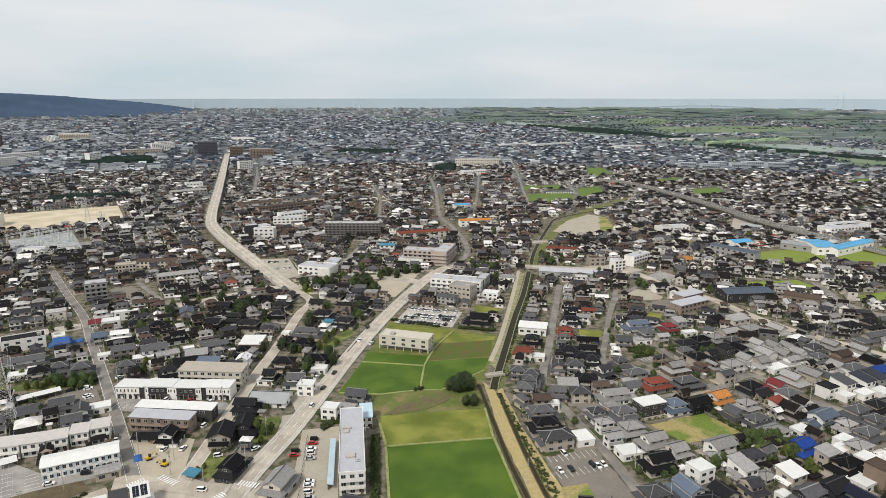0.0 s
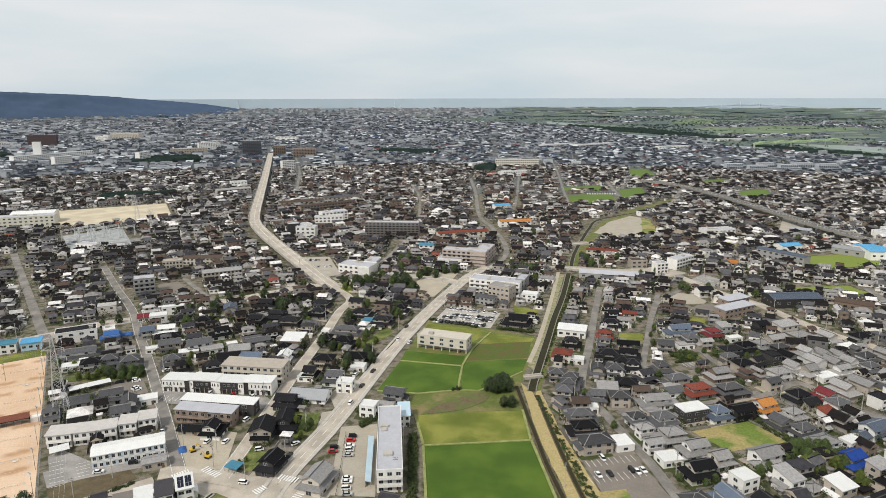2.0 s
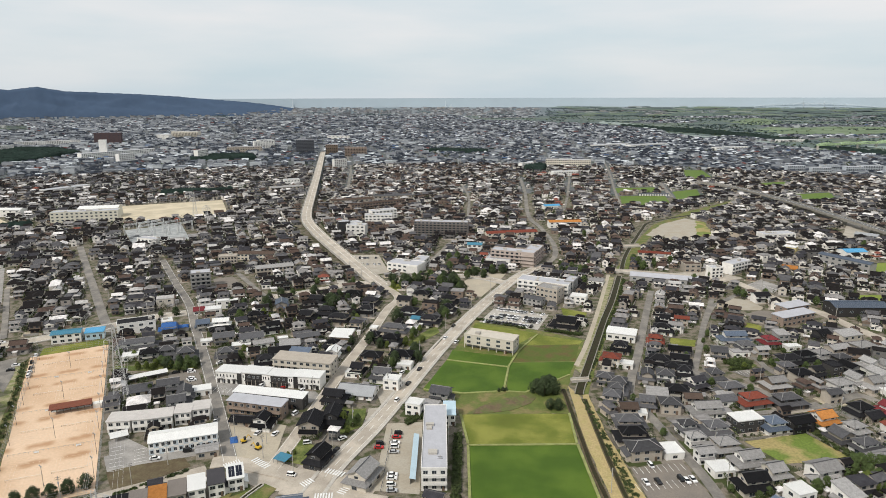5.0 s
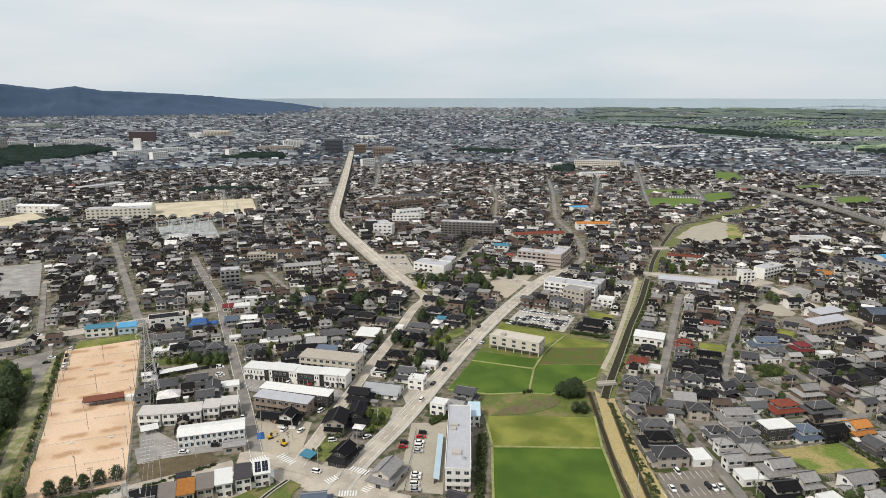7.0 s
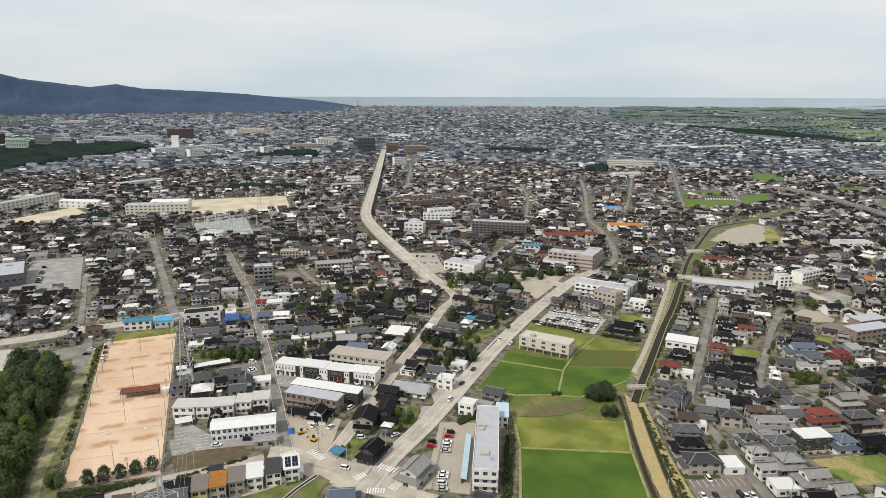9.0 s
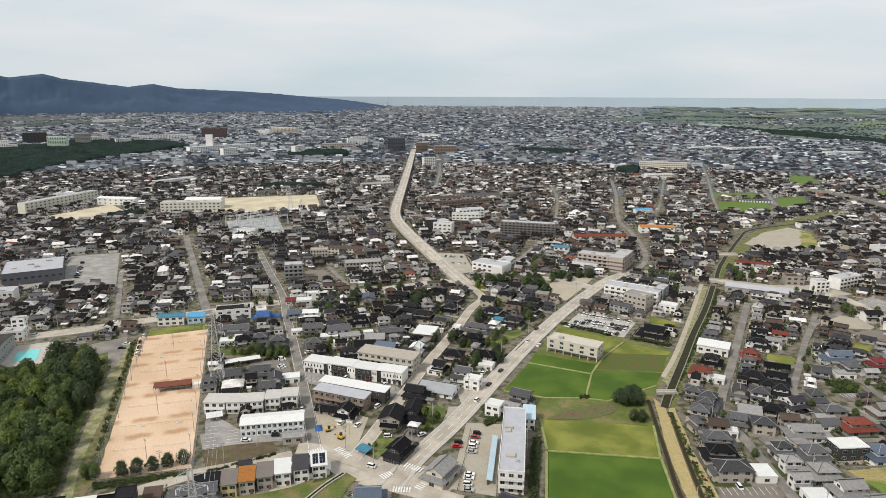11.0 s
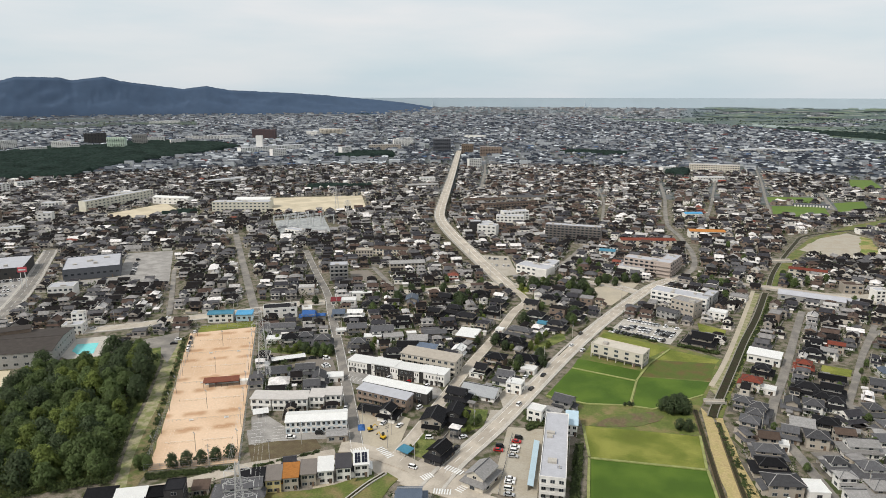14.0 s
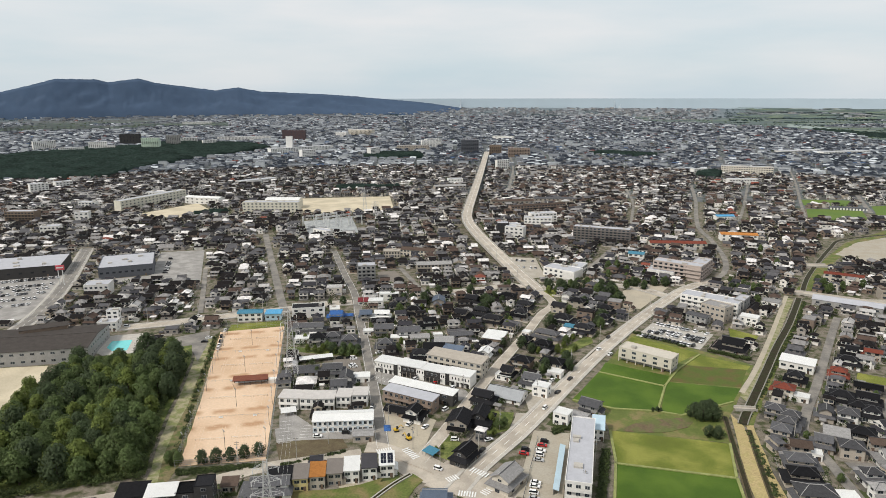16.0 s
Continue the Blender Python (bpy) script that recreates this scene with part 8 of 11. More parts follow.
tree(-214.3, 308.7, 5.0, "leafy yellow-green garden tree", "fresh")
tree(-187.0, 310.4, 4.8, "leafy dark green garden tree", "broad")
tree(-191.2, 283.1, 4.8, "leafy dark green garden tree", "broad")
tree(-250.7, 392.8, 4.8, "leafy dark green garden tree", "broad")
tree(-141.1, 488.4, 6.0, "leafy dark green garden tree", "broad")
tree(-177.3, 449.3, 6.0, "leafy dark green garden tree", "broad")
tree(-181.0, 471.7, 7.2, "leafy dark green garden tree", "dome")
tree(-169.0, 482.5, 6.0, "leafy dark green garden tree", "broad")
tree(-55.0, 545.1, 6.0, "leafy dark green garden tree", "broad")
tree(-48.2, 534.1, 6.0, "leafy dark green garden tree", "broad")
tree(-38.3, 523.5, 7.0, "leafy dark green garden tree", "broad")
tree(-32.5, 537.8, 7.0, "leafy dark green garden tree", "broad")
tree(-24.7, 537.8, 7.0, "leafy dark green garden tree", "broad")
tree(-56.5, 560.5, 8.0, "leafy dark green garden tree", "broad")
tree(-57.4, 490.8, 9.0, "leafy dark green garden tree", "broad")
tree(-70.8, 490.8, 9.0, "leafy dark green garden tree", "broad")
tree(-81.2, 506.6, 9.0, "leafy dark green garden tree", "broad")
tree(-53.6, 475.8, 9.0, "leafy dark green garden tree", "broad")
tree(-89.5, 509.9, 7.0, "leafy dark green garden tree", "broad")
tree(-98.1, 493.9, 7.0, "leafy dark green garden tree", "broad")
tree(-100.5, 483.2, 6.0, "leafy dark green garden tree", "broad")
tree(25.9, 564.5, 6.0, "leafy dark green garden tree", "broad")
tree(35.8, 560.6, 6.0, "leafy dark green garden tree", "broad")
tree(42.2, 545.2, 7.0, "leafy dark green garden tree", "broad")
tree(51.8, 570.6, 6.0, "leafy dark green garden tree", "broad")
tree(31.4, 545.2, 6.0, "leafy dark green garden tree", "broad")
tree(147.9, 545.2, 5.0, "leafy dark green garden tree", "broad")
tree(132.6, 532.4, 6.0, "leafy dark green garden tree", "broad")
tree(91.2, 576.8, 6.0, "leafy dark green garden tree", "broad")
tree(96.3, 560.6, 6.0, "leafy dark green garden tree", "broad")
tree(155.0, 493.9, 8.0, "leafy dark green garden tree", "broad")
tree(157.6, 487.8, 7.0, "leafy dark green garden tree", "broad")
tree(175.1, 493.9, 7.0, "leafy dark green garden tree", "broad")
tree(203.8, 475.9, 7.0, "leafy dark green garden tree", "broad")
tree(207.3, 468.7, 6.0, "leafy dark green garden tree", "broad")
tree(52.3, 306.1, 4.0, "leafy dark green garden tree", "broad")
tree(177.1, 423.7, 4.0, "leafy dark green garden tree", "broad")
tree(108.2, 570.6, 5.0, "leafy dark green garden tree", "broad")
tree(-144.5, 439.0, 8.4, "leafy dark green garden tree", "dome")
tree(-153.3, 445.6, 7.2, "leafy dark green garden tree", "dome")
tree(-136.4, 433.9, 7.2, "leafy dark green garden tree", "dome")
tree(-114.1, 400.0, 6.0, "leafy yellow-green garden tree", "fresh")
tree(-82.9, 322.9, 4.8, "leafy dark green garden tree", "broad")
tree(-64.8, 350.4, 7.0, "leafy dark green garden tree", "dome")
tree(-73.5, 363.0, 6.0, "leafy yellow-green garden tree", "fresh")
tree(-71.9, 372.9, 5.0, "leafy yellow-green garden tree", "fresh")
tree(-64.2, 369.7, 5.0, "leafy yellow-green garden tree", "fresh")
tree(-58.7, 418.8, 8.4, "leafy dark green garden tree", "dome")
tree(-75.1, 460.8, 7.2, "leafy dark green garden tree", "dome")
tree(-67.6, 492.6, 8.0, "leafy dark green garden tree", "dome")
tree(-61.6, 502.0, 9.6, "leafy dark green garden tree", "dome")
tree(-88.6, 494.6, 8.4, "leafy dark green garden tree", "dome")
tree(-97.0, 492.8, 8.4, "leafy dark green garden tree", "dome")
tree(-108.1, 492.1, 8.0, "leafy dark green garden tree", "dome")
tree(-137.0, 390.6, 6.0, "leafy dark green garden tree", "broad")
tree(-134.3, 341.1, 5.0, "leafy yellow-green garden tree", "fresh")
tree(-107.1, 360.7, 6.0, "leafy dark green garden tree", "dome")
tree(-79.1, 262.5, 6.0, "leafy dark green garden tree", "broad")
tree(-83.9, 266.0, 6.0, "leafy yellow-green garden tree", "fresh")
tree(-77.5, 266.0, 5.0, "leafy dark green garden tree", "broad")
tree(-79.4, 256.3, 4.0, "leafy yellow-green garden tree", "fresh")
tree(-99.0, 234.4, 2.5, "leafy yellow-green garden tree", "fresh")
tree(-97.0, 236.4, 2.5, "leafy yellow-green garden tree", "fresh")
tree(-235.6, 324.5, 6.0, "leafy dark green garden tree", "broad")
tree(-226.5, 324.5, 5.0, "leafy yellow-green garden tree", "fresh")
tree(-217.1, 321.6, 6.0, "leafy dark green garden tree", "broad")
tree(-204.8, 316.0, 6.0, "leafy dark green garden tree", "broad")
tree(-198.4, 312.6, 7.0, "leafy dark green garden tree", "dome")
tree(-191.4, 310.6, 6.0, "leafy dark green garden tree", "broad")
tree(-188.5, 316.0, 7.0, "leafy dark green garden tree", "broad")
tree(-185.5, 318.8, 6.0, "leafy dark green garden tree", "dome")
tree(-206.7, 309.3, 4.0, "leafy yellow-green garden tree", "fresh")
tree(-117.9, 406.2, 6, "leafy dark green garden tree", "dome")
tree(-108.6, 390.0, 5, "leafy dark green garden tree", "dome")
tree(-127.0, 361.3, 5, "leafy dark green garden tree", "dome")
tree(-109.4, 329.2, 5, "leafy dark green garden tree", "dome")
tree(-88.2, 358.1, 6.5, "leafy dark green garden tree", "dome")
tree(-80.5, 371.1, 6, "leafy dark green garden tree", "dome")
tree(-68.4, 337.9, 6.5, "leafy dark green garden tree", "dome")
tree(-69.2, 387.6, 5, "leafy yellow-green garden tree", "fresh")
tree(-62.1, 400.9, 5, "leafy dark green garden tree", "dome")
tree(-59.7, 437.0, 6.5, "leafy dark green garden tree", "dome")
tree(-56.0, 472.1, 7, "leafy dark green garden tree", "dome")
tree(-142.5, 419.5, 6, "leafy dark green garden tree", "dome")
tree(-133.0, 444.3, 6, "leafy dark green garden tree", "dome")
tree(-122.8, 423.7, 5, "leafy dark green garden tree", "dome")
tree(-121.5, 476.4, 6, "leafy dark green garden tree", "dome")
tree(-50.6, 524.9, 6, "leafy dark green garden tree", "dome")
tree(-44.2, 531.6, 6, "leafy dark green garden tree", "broad")
tree(-32.7, 537.7, 6, "leafy dark green garden tree", "dome")
tree(-23.5, 543.3, 6, "leafy dark green garden tree", "broad")
tree(56.1, 693.4, 7.0, "leafy dark green garden tree", "broad")
tree(64.1, 678.9, 7.0, "leafy dark green garden tree", "broad")
tree(66.2, 638.8, 7.0, "leafy dark green garden tree", "broad")
tree(42.6, 626.3, 6.0, "leafy dark green garden tree", "broad")
tree(323.2, 670.6, 8.0, "leafy dark green garden tree", "broad")
tree(331.6, 657.0, 6.0, "leafy dark green garden tree", "broad")
tree(-42.4, 560.5, 6.0, "leafy dark green garden tree", "broad")

# groves and street trees in the middle of the town
for px, py in ((-98.1, 485.4), (-69.4, 503.6), (-60.8, 487.4), (-51.8, 475.3), (-138.2, 426.5), (-185.5, 419.3)):
    claim_polygon(rect(px, py, 5, 5, 0))
    tree(px, py, 9.0 + (px * 7 + py) % 2.5, "tall dark green tree among the old houses", "dome")
for px, py in ((-112.2, 499.2), (-46.0, 524.9), (-38.5, 519.3), (-139.7, 474.7), (-163.1, 458.3), (-31.4, 532.9), (-22.5, 534.5), (26.5, 543.4), (38.3, 545.5), (46.3, 546.9), (-242.2, 397.6), (-204.0, 422.5), (-197.6, 425.0), (-212.5, 421.0)):
    claim_polygon(rect(px, py, 5, 5, 0))
    tree(px, py, 5.6 + (px * 3 + py) % 1.6, "round dark green street tree", "dome")
for px, py in ((-92.3, 496.1), (-69.4, 539.0), (-51.5, 513.5), (-73.2, 567.9), (-66.8, 575.4), (-81.8, 439.3), (-56.1, 414.4), (-71.4, 377.3), (91.9, 587.5), (94.0, 572.2), (97.1, 561.5), (123.7, 585.3), (108.8, 578.7), (33.8, 512.4), (43.2, 514.1), (-193.3, 393.1)):
    claim_polygon(rect(px, py, 5, 5, 0))
    tree(px, py, 6.5 + (px * 5 + py) % 2.5, "leafy dark green garden tree", "broad")

# ---------------------------------------------------------------- cars
car(51.0, 246.6, -72, "white", van=True)
car(47.2, 234.3, -72, "white")
car(52.0, 235.5, -72, "black")
car(61.1, 238.4, -72, "black", van=True)
car(63.2, 237.6, -72, "white")
car(65.8, 238.8, -72, "white")
car(-56.6, 258.6, 8, "black", van=True)
car(-56.7, 255.2, 8, "red")
car(-56.3, 250.6, 8, "white")
car(-55.8, 247.0, 8, "white", van=True)
car(-55.3, 243.1, 8, "silver")
car(-62.5, 245.7, 8, "red")
car(-62.7, 248.8, 8, "black", van=True)
car(-52.4, 226.4, 8, "white")
car(-52.1, 223.8, 8, "white")
car(-51.4, 219.3, 8, "white", van=True)
car(-50.3, 215.8, 8, "silver")
car(-138.5, 293.0, 80, "red")
car(-137.3, 296.6, 80, "white", van=True)
car(-125.5, 296.0, 80, "red")
car(-114.7, 294.8, 80, "white")
car(-109.2, 270.6, 70, "white", van=True)
car(-119.4, 250.6, 80, "white")
car(-111.4, 251.0, 80, "white")
car(-94.4, 245.2, 20, "white", van=True)
car(-80.2, 241.3, 80, "black")
car(-80.4, 251.0, 50, "white")
car(-183.7, 310.0, 20, "white", van=True)
car(-177.0, 299.1, 40, "white")
car(-173.4, 323.2, 60, "white")
car(-190.9, 307, 30, "black")
car(-186.1, 309.8, 30, "black")
car(-182.9, 309.2, 30, "white")
car(-179.1, 301.1, 60, "white")
car(-143.0, 232.2, 20, "black", van=True)
car(-153.5, 224.9, 20, "white")
car(-143.6, 258.5, 110, "white")
car(-144.1, 260.0, 110, "black", van=True)
car(-321.5, 334.8, 30, "white")
car(-285.4, 319.0, 120, "white")
car(-279.8, 309.1, 120, "black", van=True)
car(-275.0, 302.5, 120, "black")
car(-271.1, 296.9, 120, "white")
car(-268.0, 292.2, 120, "white", van=True)
car(-285.8, 304.5, 30, "white")
car(-283.6, 298.0, 30, "black")
car(-351.6, 300.6, 30, "white", van=True)
car(-92.4, 220.8, -5, "white", van=True, where="on the road", group="cars on the road")
car(-61.9, 310.1, 76, "black", where="on the road", group="cars on the road")
car(-59.2, 329.0, 76, "black", where="on the road", group="cars on the road")
car(-48.9, 399.7, 72, "black", van=True, where="on the road", group="cars on the road")
car(-43.8, 372.1, 72, "white", where="on the road", group="cars on the road")
car(-51.3, 377.7, 72, "white", where="on the road", group="cars on the road")
car(-63.9, 290.6, 76, "white", van=True, where="on the road", group="cars on the road")
car(-85.8, 327.9, 76, "white", where="on the road", group="cars on the road")
car(-67.9, 323.2, 76, "white", where="on the road", group="cars on the road")

# ---------------------------------------------------------------- pylons and poles
pylon(-200.2, 272.7, 30, 40, 7)
pylon(-120.7, 146.9, 30, 40, 7)


def power_line(a, b, rot, h):
    """Six sagging conductors between two pylons."""
    root = tagged(new("power_line"), "thin sagging power line between two pylons", "power line")
    c, q = math.cos(radians(rot)), math.sin(radians(rot))
    for z, r in ((h * 0.70, 5.2), (h * 0.82, 4.6), (h * 0.93, 4.0)):
        for sg in (-1, 1):
            s = Shape()
            p0 = Vector((a[0] + c * r * sg, a[1] + q * r * sg, z - 1.9))
            p1 = Vector((b[0] + c * r * sg, b[1] + q * r * sg, z - 1.9))
            s.sweep([tuple(p0.lerp(p1, k / 12) - Vector((0, 0, 4.2 * 4 * (k / 12) * (1 - k / 12)))) for k in range(13)], 0.018)
            link("conductor", s.mesh("conductor", "pylon steel"), root)


power_line((-200.2, 272.7), (-120.7, 146.9), 30, 40)
pylon(-408.1, 733.8, 20, 34, 6)
pylon(-375.8, 702.2, 20, 24, 5)
pylon(-65.6, 970.6, 0, 36, 6)
for px, py, pr in ((-128, 246, 60), (-112, 243, 60), (-109, 232, 60), (-92, 222, 80), (-80, 236, 80), (-78.5, 262, 80), (-70.5, 300, 80), (-62, 345, 80), (-53, 392, 75), (-41, 440, 70), (-30, 480, 70), (-107, 290, 90), (-106, 330, 90), (-105, 370, 90), (-105, 410, 90),
                   (-152, 285, 60), (-172, 318, 55), (-196, 352, 55), (-225, 398, 55), (-146, 222, 30), (-172, 193, 30), (-151, 205, 30), (46.5, 300, 80), (59, 330, 80), (68, 365, 75), (76, 400, 75), (80, 263, 100), (78, 236, 100), (84, 212, 100), (95, 340, 60), (120, 332, 60), (148, 305, 60),
                   (172, 318, 30), (182, 296, 30), (195, 282, 30), (205, 262, 30), (112, 400, 75), (125, 440, 75), (176, 505, 60), (204, 445, 60), (222, 410, 60), (240, 385, 60), (-290, 365, 45), (-320, 333, 45), (-345, 312, 45), (-262, 395, 45), (-302, 412, 50), (-335, 452, 50), (16, 612, 90), (30, 560, 0), (60, 552, 0), (100, 547, 0), (-33, 252, 0), (-33, 226, 0), (33, 226, 0)):
    utility_pole(px, py, pr)

# ---------------------------------------------------------------- crossings and bays


def zebra(a, b, length, n=7):
    """White bars side by side from a to b, each as long as given across that line."""
    a, b = Vector(a), Vector(b)
    d = (b - a).normalized()
    q = Vector((-d.y, d.x)) * length / 2
    s = Shape()
    for k in range(n):
        p = a.lerp(b, (k + 0.5) / n)
        h = d * (b - a).length / n * 0.27
        s.face([(*(p - h - q), 0.45), (*(p + h - q), 0.45), (*(p + h + q), 0.45), (*(p - h + q), 0.45)])
    tagged(link("zebra_crossing", s.mesh("zebra crossing", "road paint")), "white zebra crossing bars on the asphalt", "crossing", kind="structure")


zebra((-122.6, 223.4), (-117.2, 228), 3.5)
zebra((-112.5, 230.5), (-104, 225.2), 3.5)
zebra((-80, 226.3), (-71.6, 224), 3.5)
zebra((-86.2, 214.8), (-83, 219.2), 3.5, 5)
zebra((-79, 208.6), (-71.8, 210.2), 3.5)
zebra((-69.8, 211.4), (-66.8, 219.2), 3.5)
zebra((-419.5, 263), (-412, 274.5), 4, 10)


def bays(a, b, n, length, z=0.45):
    """Parking bay lines from a to b, n bays, each line as long as given to the left of that way."""
    a, b = Vector(a), Vector(b)
    d = (b - a).normalized()
    q = Vector((-d.y, d.x)) * length
    s = Shape()
    for k in range(n + 1):
        p = a.lerp(b, k / n)
        s.face([(*(p - d * 0.09), z), (*(p + d * 0.09), z), (*(p + d * 0.09 + q), z), (*(p - d * 0.09 + q), z)])
    tagged(link("bay_marking", s.mesh("bay marking", "road paint")), "white parking bay lines", "marking", kind="structure")


def car_row(a, b, n, turn, seed, full=0.85, group="cars in the car park"):
    rng = random.Random(seed)
    a, b = Vector(a), Vector(b)
    ang = math.degrees(math.atan2((b - a).y, (b - a).x))
    for k in range(n):
        if rng.random() < full:
            p = a.lerp(b, (k + 0.5) / n)
            car(p.x, p.y, ang + turn + rng.uniform(-2, 2), rng.choice(("white", "white", "silver", "black", "black", "grey", "white", "silver")), rng.random() < 0.4, "in the car park", group, 0.34)


bays((43.6, 244.8), (63.2, 250.4), 8, -5.0)
bays((44.4, 228.0), (66.5, 235.0), 9, 5.0)
car_row((-22.5, 437.5), (10.5, 430), 14, 80, 1)
car_row((-25.0, 426.5), (9.0, 419), 14, 80, 2)
car_row((-26.5, 421.0), (7.5, 413.5), 14, 80, 3)
car_row((-30.0, 411.5), (3.0, 404.5), 14, 80, 4)
bays((-25.5, 437), (10.5, 429), 15, 4.8)
bays((-27.5, 423), (8.5, 415.5), 15, 8)
car_row((-478, 470), (-432, 416), 12, 90, 5, 0.5)
bays((-160, 293), (-110, 291), 18, -5)
bays((113.4, 348.9), (125.4, 353.0), 6, -4.6)
bays((172.5, 523.0), (184.5, 507.0), 7, -5)
bays((179.5, 531.5), (192.0, 515.5), 7, -5)
car_row((-118, 520), (-92, 560), 9, 80, 11, 0.6)
for px, n, seed in (([(-543, 330.9), (-501.4, 371.1)], 20, 21), ([(-525.3, 319.3), (-490.3, 353.7)], 16, 22), ([(-507.3, 307.4), (-475, 334.5)], 14, 23), ([(-478.5, 288.5), (-458.3, 309.2)], 10, 24)):
    car_row(*px, n, 80, seed, 0.85)
    bays(*px, n, 5)
for px, n, seed in (([(-516.3, 313.4), (-482.7, 344)], 14, 41), ([(-492.9, 298), (-466.6, 321.9)], 10, 42), ([(-560, 341), (-517, 379)], 16, 43)):
    car_row(*px, n, 80, seed, 0.7)
car_row(*[(-465.9, 457.1), (-424, 405.8)], 9, 80, 29, 0.8)
car_row(*[(-163.2, 568.2), (-141.5, 572.2)], 9, 80, 25, 0.8)
car_row(*[(-152, 546.2), (-133.1, 549.6)], 9, 80, 26, 0.7)
bays(*[(-173.2, 232.7), (-162.3, 216)], 6, -5)
bays(*[(-161.9, 232.6), (-156.3, 223.6)], 4, -5)

def bridge(a, b, width, label, z=0.9):
    """A flat road bridge over the canal with low parapets."""
    line = [Vector(a), Vector(a).lerp(Vector(b), 0.5), Vector(b)]
    root = tagged(new("bridge"), label, "bridge", kind="structure")
    strip("deck", "asphalt", line, width / 2, 0.1, z, root)
    nn = sides(line)
    for sg in (1, -1):
        strip("parapet", "pale concrete", [p + q * sg * (width / 2) for p, q in zip(line, nn)], 0.2, 0.1, z + 0.9, root)


bridge((63.7, 552.8), (87.3, 550.9), 9, "pale concrete road bridge over the canal")
bridge((80.5, 644), (109, 655), 9, "small concrete bridge over the upper canal")
bridge((23.1, 324.5), (33.1, 327.4), 3, "narrow footbridge over the canal", 0.8)

# ---------------------------------------------------------------- tennis courts


def court_point(u, v):
    return T0 + TU * u + TV * v


def court_lines(s, u, v, z):
    """Doubles court lines, the net across the middle; u, v: its centre."""
    def bar(u0, v0, u1, v1, w=0.04):
        a, b = court_point(u + u0, v + v0), court_point(u + u1, v + v1)
        d = (b - a).normalized() * w
        q = Vector((-d.y, d.x))
        s.face([(*(a - q), z), (*(b - q), z), (*(b + q), z), (*(a + q), z)])
    for k in (-5.485, -4.115, 4.115, 5.485):
        bar(-11.885, k, 11.885, k)
    for k in (-11.885, -6.4, 6.4, 11.885):
        bar(k, -5.485 if abs(k) > 7 else -4.115, k, 5.485 if abs(k) > 7 else 4.115)
    bar(-6.4, 0, 6.4, 0)


